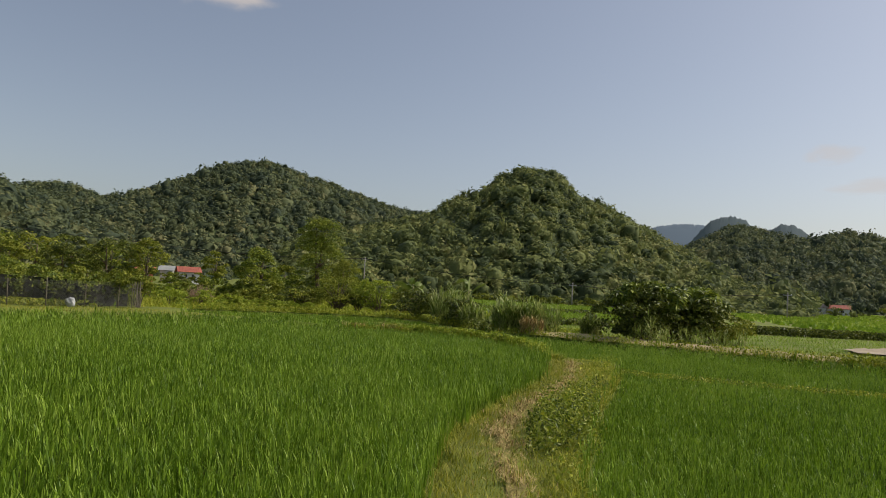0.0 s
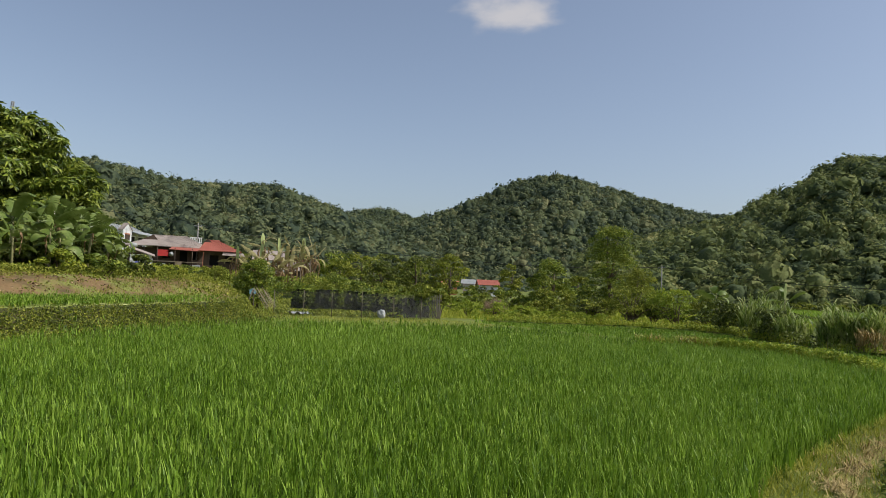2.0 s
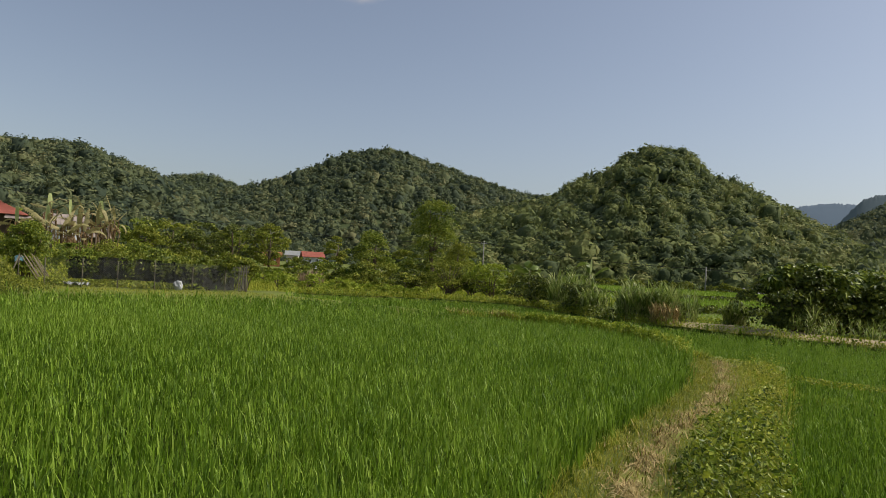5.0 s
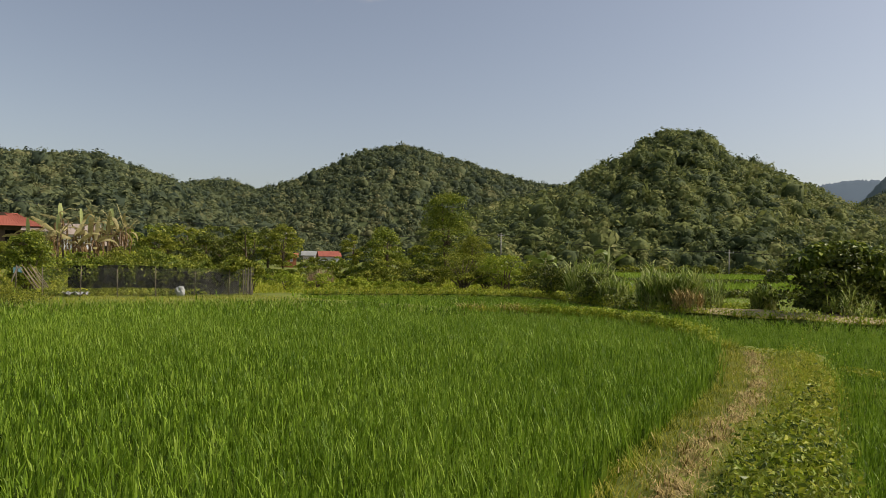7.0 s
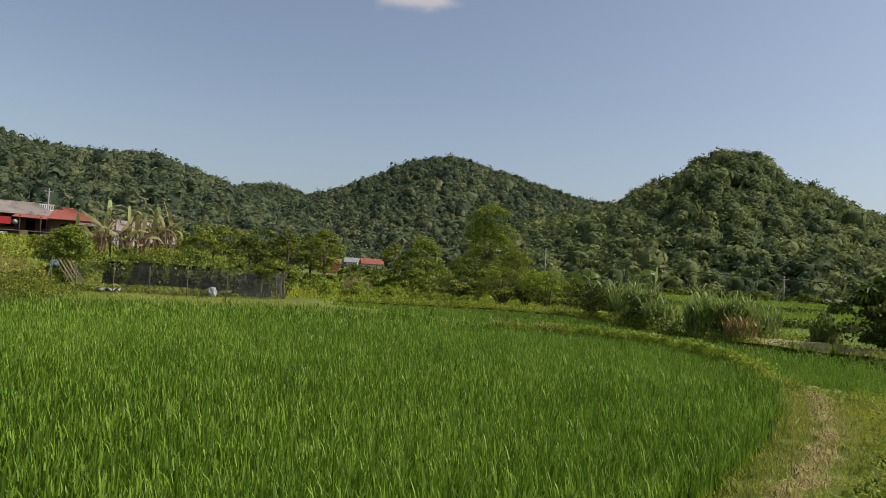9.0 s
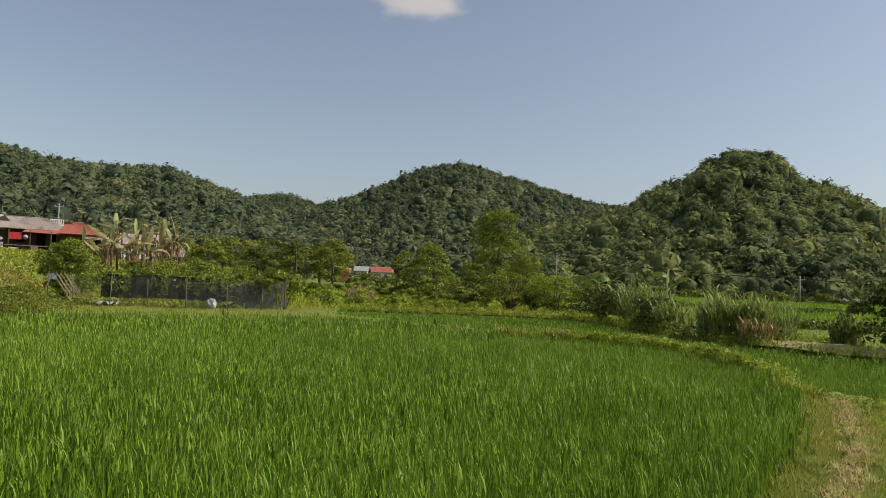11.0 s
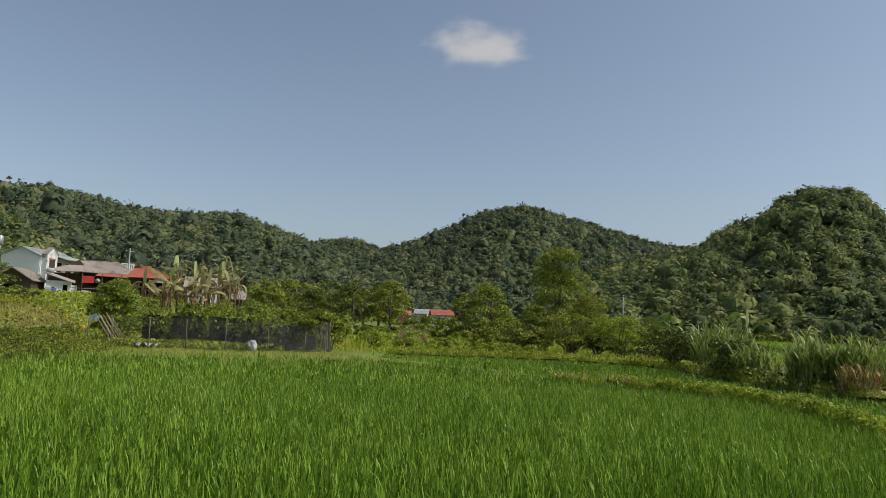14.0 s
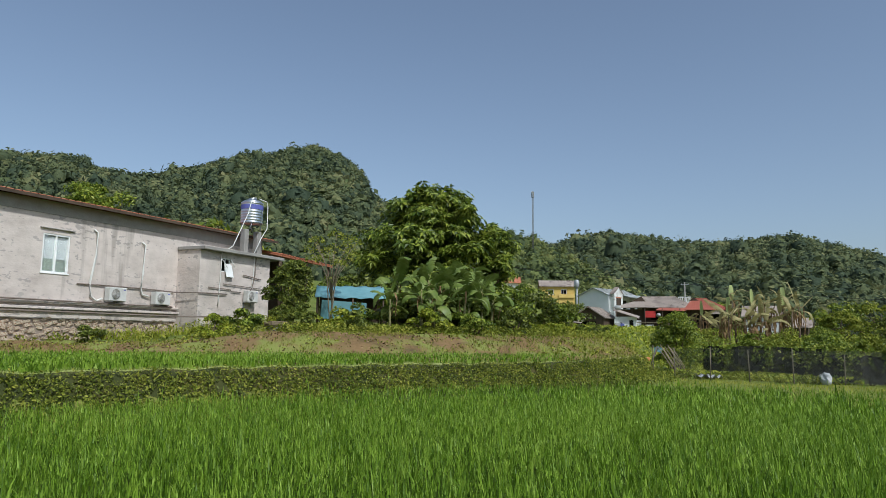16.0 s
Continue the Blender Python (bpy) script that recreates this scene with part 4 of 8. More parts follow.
k = rng.integers(0, len(PLF), 17000)
off = trodden(PLF[k, 1]) + rng.normal(size=len(k)) * np.where(rng.uniform(0, 1, len(k)) < 0.6, 0.045, 0.11)
mid = PLF[k] + (PRF[k] - PLF[k]) * off[:, None] + rng.normal(size=(len(k), 2)) * 0.05
mid = mid[(mid[:, 1] > -1) & (waves(mid[:, 0], mid[:, 1], 0.7, 2.0) + 0.6 * waves(mid[:, 0], mid[:, 1], 0.27, 5.0) + 0.4 * rng.normal(size=len(mid)) > -0.1)]
yaw = rng.uniform(0, 6.28, len(mid))
L = rng.uniform(0.025, 0.11, len(mid))
d = np.stack([np.cos(yaw), np.sin(yaw)], -1) * L[:, None] / 2
s = np.stack([-np.sin(yaw), np.cos(yaw)], -1) * rng.uniform(0.0015, 0.0042, len(mid))[:, None]
zz = ground_z(mid[:, 0], mid[:, 1]) + 0.028 + rng.uniform(0, 0.035, len(mid))
tiltz = rng.normal(size=len(mid)) * 0.02
v = np.stack([np.c_[mid - d - s, zz - tiltz], np.c_[mid - d + s, zz - tiltz], np.c_[mid + d + s, zz + tiltz], np.c_[mid + d - s, zz + tiltz]], 1).reshape(-1, 3)
solid("straw", mesh_np("straw", v, np.arange(len(v)).reshape(-1, 4), M_STRAW), "dry straw trodden into the path", "straw", "stuff")

# broad-leaved weeds on the path's outer shoulder, in clumps, with taller grass between
def hump(p, spots):
    """The height of leafy mounds (x, y, radius, height) over points."""
    h = np.zeros(len(p))
    for x, y, r, top in spots:
        h = np.maximum(h, top * np.sqrt(np.clip(1 - ((p[:, 0] - x) ** 2 + (p[:, 1] - y) ** 2) / r ** 2, 0, 1)))
    return h


wide_path = [tuple(p) for p in np.concatenate([PL, PR[::-1] + np.array([0.14, 0])])]
shoulder = scattered(wide_path, 0.021, 1.0)
across = np.clip((shoulder[:, 0] - np.interp(shoulder[:, 1], PL[:, 1], PL[:, 0])) / (np.interp(shoulder[:, 1], PR[:, 1], PR[:, 0]) - np.interp(shoulder[:, 1], PL[:, 1], PL[:, 0])), 0, 1)
DARK_WEEDS = [(x, y, 0.95 * r, 1.8 * h) for x, y, r, h in ((2.02, 7.3, 0.22, 0.24), (2.34, 7.45, 0.30, 0.30), (2.15, 7.85, 0.26, 0.26), (2.56, 7.95, 0.34, 0.33), (2.30, 8.35, 0.28, 0.28), (2.80, 8.55, 0.36, 0.34), (2.50, 8.9, 0.30, 0.27), (2.95, 9.15, 0.34, 0.31), (3.25, 9.45, 0.24, 0.22),
              (2.80, 9.6, 0.30, 0.24), (3.2, 10.1, 0.30, 0.20), (3.5, 11.0, 0.30, 0.13), (4.2, 12.4, 0.26, 0.12), (1.72, 4.6, 0.24, 0.16), (1.5, 2.2, 0.26, 0.18))]
shade = hump(shoulder, DARK_WEEDS) * np.clip(0.8 + 0.5 * waves(shoulder[:, 0], shoulder[:, 1], 0.31, 3.0) + 0.3 * waves(shoulder[:, 0], shoulder[:, 1], 0.13, 6.0), 0.15, 1.3)
patch = 0.5 + 0.5 * waves(shoulder[:, 0], shoulder[:, 1], 1.1, 4.0) + 0.35 * waves(shoulder[:, 0], shoulder[:, 1], 0.45, 1.0)
low = ramp01(across, trodden(shoulder[:, 1]) + 0.16, trodden(shoulder[:, 1]) + 0.42) * np.clip(patch, 0.1, 1)
keep = (shoulder[:, 1] > -1) & (rng.uniform(0, 1, len(shoulder)) < np.maximum(0.62 * low, (shade > 0.05) * 0.9))
shoulder, shade, low, across = shoulder[keep], shade[keep], low[keep], across[keep]
rise = np.maximum(shade * rng.uniform(0.15, 1.2, len(shade)), (0.04 + 0.62 * low * np.clip(0.42 + 0.55 * waves(shoulder[:, 0], shoulder[:, 1], 0.46, 7.0) + 0.4 * waves(shoulder[:, 0], shoulder[:, 1], 0.19, 2.0), 0.0, 1.0)) * rng.uniform(0.1, 1.0, len(shade)))
# in the heaps low leaves mostly go dark, high ones bright: painted shade
kind = np.where(shade < 0.06, np.where(rng.uniform(0, 1, len(shade)) < 0.5, 0, 1), np.where(waves(shoulder[:, 0], shoulder[:, 1], 0.5, 9.0) + 0.5 * rng.normal(size=len(shade)) + 2.2 * (rise - 0.22) > 0.25, np.where(rng.uniform(0, 1, len(shade)) < 0.45, 0, 1), 2))
for pick, material, label in ((kind == 0, M_LEAF_YELLOW, "bright yellow-green creeper on the path's shoulder"), (kind == 1, M_WEED, "broad-leaved weeds on the path's shoulder"), (kind == 2, M_LEAF_TREE, "dense deep green weeds put low as the heaps' shade")):
    v, f = leaves(np.c_[shoulder[pick], ground_z(shoulder[pick, 0], shoulder[pick, 1]) + rise[pick]], np.where(shade[pick] > 0.06, 0.050, 0.044) * rng.uniform(0.5, 1.4, pick.sum()), np.array([0.15, -0.1, 0.8]), ratio=0.5, jitter=1.1)
    solid("weeds", mesh_np("weeds", v, f, material), label, "weeds", "stuff")
tall = strip_points((PL * 0.28 + PR * 0.72).tolist(), 0.6, 8000)
tall = tall[(tall[:, 1] > -1) & (waves(tall[:, 0], tall[:, 1], 0.9, 2.0) > -0.15) & (hump(tall, DARK_WEEDS) < 0.1)]
grass("grass", tall, 0.24, 0.008, M_GRASS, "taller grass tufts beside the trodden path", lean=0.4, seg=2)
weeds("weeds", strip_points([(4.6, 17.9), (5.3, 17.7), (6.0, 17.1)], 0.3, 900), 0.10, 0.045, M_WEED, "weeds at the corner of the paddies")

CROSS = [(5.7, 15.4), (6.4, 15.0), (7.8, 14.3), (9.1, 13.8), (11.0, 12.9), (14.0, 11.4), (20.0, 8.6)]
weeds("weeds", strip_points(CROSS[:3], 0.30, 2600), 0.16, 0.05, M_LEAF_YELLOW, "bright creeper spreading over the lower paddy's low bund")
q = strip_points(CROSS, 0.16, 3800)
z = ground_z(q[:, 0], q[:, 1]) + 0.36
v, f = leaves(np.c_[q, z + rng.uniform(0, 0.10, len(q))], 0.055 * rng.uniform(0.6, 1.4, len(q)), np.array([0.15, -0.1, 0.8]), ratio=0.5)
solid("weeds", mesh_np("weeds", v, f, M_WEED), "thin line of weeds along the lower paddy's low bund", "weeds", "stuff")

# bund between the paddies
grass("grass", strip_points(BUND[:9], 0.30, 9000), 0.22, 0.018, M_GRASS, "yellow-green grass growing along the bund", seg=2)
weeds("weeds", strip_points(BUND[1:8], 0.5, 7000, side=0.1), 0.26, 0.075, M_LEAF_YELLOW, "trailing yellow-green creeper on the bund")
weeds("weeds", strip_points(BUND[2:7], 0.5, 2600, side=0.0), 0.30, 0.08, M_WEED, "dark leafy creeper on the bund")
mound_points = strip_points(BUND[1:7], 0.4, 6000)
mound_points = mound_points[waves(mound_points[:, 0], mound_points[:, 1], 1.1, 9.0) > -0.1]
weeds("weeds", mound_points, 0.34, 0.085, M_LEAF_YELLOW, "mounds of bright leafy creeper on the bund")
dry = strip_points([(1.0, 26.1), (-1.6, 27.5)], 0.4, 1300)
dry = dry[waves(dry[:, 0], dry[:, 1], 1.3, 3.0) > 0.0]
grass("dry_stalks", dry, 0.34, 0.02, M_STRAW, "heap of cut dry stalks on the bund", "straw", lean=1.4)

wild = [(-11.8, 33.4), (-9.0, 31.6), (-5.6, 30.2), (-7.7, 29.7), (-9.7, 28.6), (-11.7, 27.1), (-13.3, 26.0), (-15.0, 25.0), (-18.4, 28.4), (-15.0, 29.4), (-13.0, 31.0)]
grass("grass", scattered(wild, 0.09, 1.0), 0.13, 0.022, M_GRASS, "low rough grass between the paddy and the garden fence", seg=1)

# bank below the terrace
bank_mid = [(x - 0.5, y) for x, y in BANK[1:8]]
q = strip_points(bank_mid, 1.25, 110000)
q = q[(q[:, 1] < 31) & (q[:, 1] > 3)]
q = q[(q[:, 0] > line_x(BANK, q[:, 1]) - 0.78) & (waves(q[:, 0], q[:, 1], 1.9, 7.0) + 0.5 * waves(q[:, 0], q[:, 1], 0.6, 2.0) > -1.0)]
q = q[waves(q[:, 0], q[:, 1], 1.3, 5.0) + 0.7 * waves(q[:, 0], q[:, 1], 0.5, 8.0) > -0.95]
bank_earth = [[(x - o, y) for x, y in BANK[1:7]] for o in (-0.05, 1.0)]
solid("bank_earth", ribbon("bank_earth", bank_earth[0], bank_earth[1], 0.015, M_BANK, 200, 8), "brown earth showing through the terrace bank", "slope", "structure")
weeds("weeds", q[::2], 0.20, 0.062, M_LEAF_OLIVE, "matted weeds covering the terrace bank")
# half the weeds take dark leaves: the bank's shade in their colour
weeds("weeds", q[1::2], 0.16, 0.066, M_LEAF_DARK, "matted weeds coloured darker for the terrace bank's shaded face")
q = strip_points(bank_mid, 1.2, 16000)
q = q[(q[:, 0] > line_x(BANK, q[:, 1]) - 0.75) & (waves(q[:, 0], q[:, 1], 2.3, 1.0) > 0.0)]
grass("grass", q, 0.15, 0.02, M_GRASS, "grass growing on the terrace bank", seg=1)
lip = [(x - 1.0, y) for x, y in BANK[1:7]]
solid("terrace_rim", ribbon("terrace_rim", [(x + 0.06, y) for x, y in lip], [(x - 0.06, y) for x, y in lip], 0.04, M_RIM, 240, 4, 0.05), "pale trodden rim of the terrace", "slope", "structure")
grass("grass", strip_points(lip, 0.14, 12000), 0.10, 0.014, M_RIM, "short dry grass along the terrace rim", lean=0.7, seg=1)

# red earth slope and weeds above the terrace
solid("earth_slope", ribbon("earth_slope", [(x - 0.1, y) for x, y in TERRACE_BACK[1:7]], [(x - 3.6, y) for x, y in TERRACE_BACK[1:7]], 0.02, M_EARTH, 160, 16), "bare reddish earth slope above the terrace", "slope", "structure")
q = strip_points([(x - 1.9, y) for x, y in TERRACE_BACK[1:7]], 3.0, 32000)
patch = waves(q[:, 0], q[:, 1], 3.4, 11.0) + 0.5 * waves(q[:, 0], q[:, 1], 1.1, 3.0) + 0.9 * ramp01(q[:, 1], 17, 24)
grass("grass", q[patch > 0.15], 0.17, 0.026, M_LEAF_OLIVE, "dry tufted grass on the earth slope", seg=1)
q = strip_points([(x - 1.9, y) for x, y in TERRACE_BACK[1:7]], 2.6, 9000)
q = q[waves(q[:, 0], q[:, 1], 1.4, 6.0) > -0.3]
weeds("dead_leaves", q[::2], 0.05, 0.10, M_BANANA_DRY, "dead brown leaves strewn over the earth slope", "leaves")
weeds("weeds", q[1::2], 0.12, 0.08, M_LEAF_OLIVE, "scattered small weeds on the earth slope")
q = strip_points([(x - 4.3, y) for x, y in TERRACE_BACK[1:7]], 1.6, 20000)
q = q[waves(q[:, 0], q[:, 1], 2.2, 1.0) + 1.3 * ramp01(q[:, 1], 12, 19) > 0.45]
weeds("weeds", q, 0.28, 0.11, M_LEAF_OLIVE, "leafy weeds at the top of the earth slope")
area = [(-16.6, 22.0), (-17.6, 27.6), (-24.5, 33.5), (-34.0, 42.0), (-42.0, 38.0), (-38.0, 34.0), (-26.0, 24.0)]
grass("grass", scattered(area, 0.2, 1.0), 0.36, 0.05, M_LEAF_OLIVE, "tall rank grass below the village", seg=1)
weeds("weeds", scattered(area, 0.30, 1.0), 0.25, 0.14, M_LEAF_OLIVE, "leafy weeds below the village")

slope = [(END[0] - math.sin(radians(a)) * d, END[1] + math.cos(radians(a)) * d) for a, d in ((25, 48), (58, 48), (58, 116), (42, 118), (25, 118))]
grass("grass", scattered(slope, 0.5, 1.0), 0.6, 0.11, M_GRASS, "rank grass on the slope below the houses", seg=1)
weeds("weeds", scattered(slope, 0.55, 1.0), 0.45, 0.3, M_WEED, "leafy weeds on the slope below the houses")
lawn = [(-17.6, 33.4), (-24.5, 33.5), (-34.0, 42.0), (-36.0, 50.0), (-26.0, 54.0), (-19.0, 46.0)]
grass("grass", scattered(lawn, 0.24, 1.0), 0.34, 0.06, M_GRASS, "rough grass between the fence and the village", seg=1)
weeds("weeds", scattered(lawn, 0.34, 1.0), 0.25, 0.18, M_WEED, "leafy weeds between the fence and the village")
fallow = [(7.7, 30.8), (9.3, 29.4), (12.4, 26.6), (17.0, 24.0), (30.0, 20.0), (40.0, 34.0), (34.0, 40.0), (7.0, 39.0)]
PLOT = [(19.2, 26.0), (23.0, 24.6), (28.0, 23.0), (32.0, 33.0), (25.5, 31.6), (20.2, 28.4)]
q = scattered(fallow, 0.15, 1.0)
grass("grass", q[~inside(q, PLOT)], 0.16, 0.05, M_RICE_FAR, "green fallow grass beyond the earth track", seg=1)
weeds("weeds", strip_points([(7.6, 31.4), (9.0, 31.0), (10.0, 30.4)], 0.7, 1300), 0.22, 0.10, M_LEAF_YELLOW, "tangled bright weeds beyond the earth track")
for line, label in (([(8.0, 64.0), (17.0, 65.0), (28.0, 69.0)], "dark weedy bund between two far paddies"), ([(12.0, 118.0), (30.0, 116.0), (44.0, 112.0)], "dark weedy bund at the far end of the paddies"), ([(8.0, 39.4), (20.0, 42.0), (30.0, 45.4)], "low dark bund before the far paddies")):
    weeds("weeds", strip_points(line, 0.5, 3200), 0.42, 0.2, M_LEAF_DARK, label)

# ground behind the paddies
meadow = [(-12.0, 34.0), (-9.4, 35.6), (-5.2, 37.4), (-0.7, 38.4), (2.4, 36.8), (5.5, 36.0), (2.0, 44.0), (-4.0, 50.0), (-14.0, 52.0), (-19.0, 44.0)]
grass("grass", scattered(meadow, 0.14, 1.0), 0.24, 0.055, M_MEADOW, "pale rough meadow grass behind the paddies", seg=1)
weeds("weeds", scattered([(-10.4, 35.2), (-5.2, 37.3), (-0.7, 38.4), (2.4, 36.8), (3.4, 38.0), (-0.4, 40.2), (-5.4, 39.2), (-10.6, 37.2)], 0.13, 1.0), 0.14, 0.10, M_LEAF_YELLOW, "low bright weeds edging the far side of the paddy")
far_side = [(9.5, 26.4), (11.0, 24.7), (13.4, 23.1), (15.6, 21.9), (24.0, 18.8), (44.0, 12.4)]
field_edge = [(-9.4, 35.4), (-5.2, 37.2), (-0.7, 38.2), (2.0, 36.6), (3.2, 33.4), (4.4, 30.6), (5.6, 28.8), (7.7, 27.3), (9.4, 26.1), (10.9, 24.4), (13.3, 22.8), (15.5, 21.6), (24.0, 18.4), (44.0, 12.0)]
edge_points = strip_points(field_edge, 0.3, 14000)
edge_points = edge_points[(edge_points[:, 0] < 4.0) | (edge_points[:, 0] > 11.0) | (rng.uniform(0, 1, len(edge_points)) < 0.3)]
weeds("weeds", edge_points, 0.30, 0.09, M_WEED, "weeds hanging over the paddy's far edge")
grass("grass", edge_points + rng.normal(size=edge_points.shape) * 0.1, 0.3, 0.034, M_GRASS, "grass along the paddy's far edge", seg=1)
weeds("weeds", strip_points(far_side[3:], 0.9, 6000, side=0.3), 0.30, 0.12, M_WEED, "weedy margin beyond the lower paddy")
grass("grass", strip_points(far_side[2:], 0.9, 6000, side=0.5), 0.32, 0.034, M_GRASS, "long grass on the far margin", seg=1)
inner_edge = strip_points([(5.6, 28.9), (7.7, 27.4), (9.4, 26.2), (10.9, 24.5)], 0.12, 3500, side=0.1)
weeds("weeds", inner_edge[::4], 0.2, 0.07, M_LEAF_YELLOW, "weeds hanging down the paddy's earth edge")
solid("dirt_track", ribbon("dirt_track", [(6.4, 28.4), (7.6, 27.55), (9.4, 26.25), (10.95, 24.55), (13.4, 22.95), (15.6, 21.8)], [(8.0, 31.0), (9.3, 30.0), (11.1, 28.5), (12.7, 26.9), (15.0, 25.2), (17.2, 24.0)], 0.06, M_TRACK, 120, 12, 0.12), "bare earth track beyond the paddies", "track", "structure")
grass("grass", strip_points([(6.2, 28.3), (7.6, 27.42), (9.4, 26.15), (10.9, 24.45), (13.3, 22.85), (15.5, 21.65)], 0.16, 1500), 0.14, 0.03, M_GRASS, "green grass along the foot of the earth track", seg=1)
weeds("weeds", strip_points([(8.6, 28.9), (10.3, 27.3), (11.9, 25.7), (14.2, 24.1), (16.4, 22.9)], 1.1, 2200), 0.10, 0.09, M_WEED, "small weeds growing through the earth track")
solid("bare_plot", ribbon("bare_plot", PLOT[:3], PLOT[:2:-1], 0.10, M_PLOT, 30, 8), "pale bare plot of dry earth", "plot", "structure")

# far paddies on the plain to the north-east
PADDIES = [[(9.0, 40.0), (30.0, 46.0), (26.0, 62.0), (8.0, 58.0)], [(30.0, 34.0), (70.0, 30.0), (84.0, 46.0), (34.0, 50.0)], [(9.0, 62.0), (28.0, 66.0), (40.0, 110.0), (14.0, 112.0)], [(38.0, 54.0), (90.0, 52.0), (150.0, 150.0), (50.0, 110.0)],
           [(54.0, 116.0), (150.0, 160.0), (190.0, 260.0), (70.0, 190.0)], [(92.0, 44.0), (170.0, 40.0), (240.0, 150.0), (160.0, 150.0)]]
for poly, step in zip(PADDIES, (0.45, 0.6, 0.9, 1.6, 2.4, 2.4)):
    q = scattered(poly, step, 1.0)
    k = np.repeat(np.arange(len(q)), 3)
    base = q[k] + rng.normal(size=(len(k), 2)) * step * 0.3
    v, f = blades(np.c_[base, ground_z(base[:, 0], base[:, 1]) - 0.02], 0.42 * rng.uniform(0.8, 1.1, len(k)), step * 0.85 * rng.uniform(0.7, 1.2, len(k)), rng.uniform(0.02, 0.2, len(k)), rng.uniform(0, 0.3, len(k)), 1)
    solid("rice_crop", mesh_np("far_rice", v, f, M_RICE_FAR), "far level paddy of green rice", "rice", "stuff")

# ---- the near house, seen from behind ----
HOUSE = pose(-23.09, 6.41, 0, 0, 0, 126.2)       # local x along the wall, local y into the house
WALL_B, WALL_T = 2.22, 5.60


def wall_with_holes(length, height, thick, holes, x0=0.0, z0=0.0):
    """A wall slab along x with square holes (x0, x1, z0, z1) that go through it."""
    xs = sorted({x0, x0 + length, *[h[0] for h in holes], *[h[1] for h in holes]})
    zs = sorted({z0, z0 + height, *[h[2] for h in holes], *[h[3] for h in holes]})
    b = bmesh.new()
    def solid_cell(i, j):
        if not (0 <= i < len(xs) - 1 and 0 <= j < len(zs) - 1):
            return False
        cx, cz = (xs[i] + xs[i + 1]) / 2, (zs[j] + zs[j + 1]) / 2
        return not any(h[0] < cx < h[1] and h[2] < cz < h[3] for h in holes)
    for i in range(len(xs) - 1):
        for j in range(len(zs) - 1):
            if not solid_cell(i, j):
                continue
            a, c, d, e = xs[i], xs[i + 1], zs[j], zs[j + 1]
            for y, flip in ((0.0, False), (thick, True)):
                q = [b.verts.new(p) for p in ((a, y, d), (c, y, d), (c, y, e), (a, y, e))]
                b.faces.new(q[::-1] if flip else q)
            for (ni, nj), (p, r) in {(i - 1, j): ((a, d), (a, e)), (i + 1, j): ((c, d), (c, e)), (i, j - 1): ((a, d), (c, d)), (i, j + 1): ((a, e), (c, e))}.items():
                if not solid_cell(ni, nj):
                    b.faces.new([b.verts.new((p[0], 0, p[1])), b.verts.new((r[0], 0, r[1])), b.verts.new((r[0], thick, r[1])), b.verts.new((p[0], thick, p[1]))])
    bmesh.ops.remove_doubles(b, verts=b.verts, dist=0.0005)
    bmesh.ops.recalc_face_normals(b, faces=b.faces)
    return b


def glass_mat():
    m = bpy.data.materials.new("window_glass")
    m.use_nodes = True
    p = m.node_tree.nodes["Principled BSDF"]
    p.inputs["Base Color"].default_value = (0.9, 0.93, 0.93, 1)
    p.inputs["Roughness"].default_value = 0.03
    p.inputs["Transmission Weight"].default_value = 0.9
    return m


M_GLASS = glass_mat()


def casement(parent_pose, x0, x1, z0, z1, label, panes=2, curtain=True):
    """A framed window set into a wall hole."""
    w = thing("window", label, "window")
    w.matrix_world = parent_pose
    t = 0.05
    b = box(x1 - x0, 0.07, t, ((x0 + x1) / 2, 0.05, z0))
    box(x1 - x0, 0.07, t, ((x0 + x1) / 2, 0.05, z1 - t), bm=b)
    for k in range(panes + 1):
        box(t, 0.075, z1 - z0 - 2 * t - 0.004, (x0 + t / 2 + (x1 - x0 - t) * k / panes, 0.05, z0 + t + 0.002), bm=b)
    frame_part = part("window_frame", b, M_WHITEFRAME, w)
    part("window_sill", box(x1 - x0 + 0.05, 0.07, 0.035, ((x0 + x1) / 2, 0.005, z0 - 0.04), 0.008), M_WHITEFRAME, w)
    for k in range(panes):
        a = x0 + t + (x1 - x0 - t) * k / panes
        pane = part("pane", box((x1 - x0) / panes - t - 0.004, 0.006, z1 - z0 - 2 * t - 0.01, (a + ((x1 - x0) / panes - t) / 2, 0.055, z0 + t + 0.005)), M_GLASS, w)
        pane.visible_shadow = False
    if curtain:
        part("curtain", box(x1 - x0 - 0.06, 0.01, (z1 - z0) * 0.62, ((x0 + x1) / 2, 0.11, z0 + (z1 - z0) * 0.36)), M_CURTAIN, w, "grey-white half-drawn curtain")
        part("curtain", box(x1 - x0 - 0.08, 0.01, (z1 - z0) * 0.35, ((x0 + x1) / 2, 0.14, z0 + 0.03)), M_GREENCURTAIN, w, "dark green lower curtain")
    return w


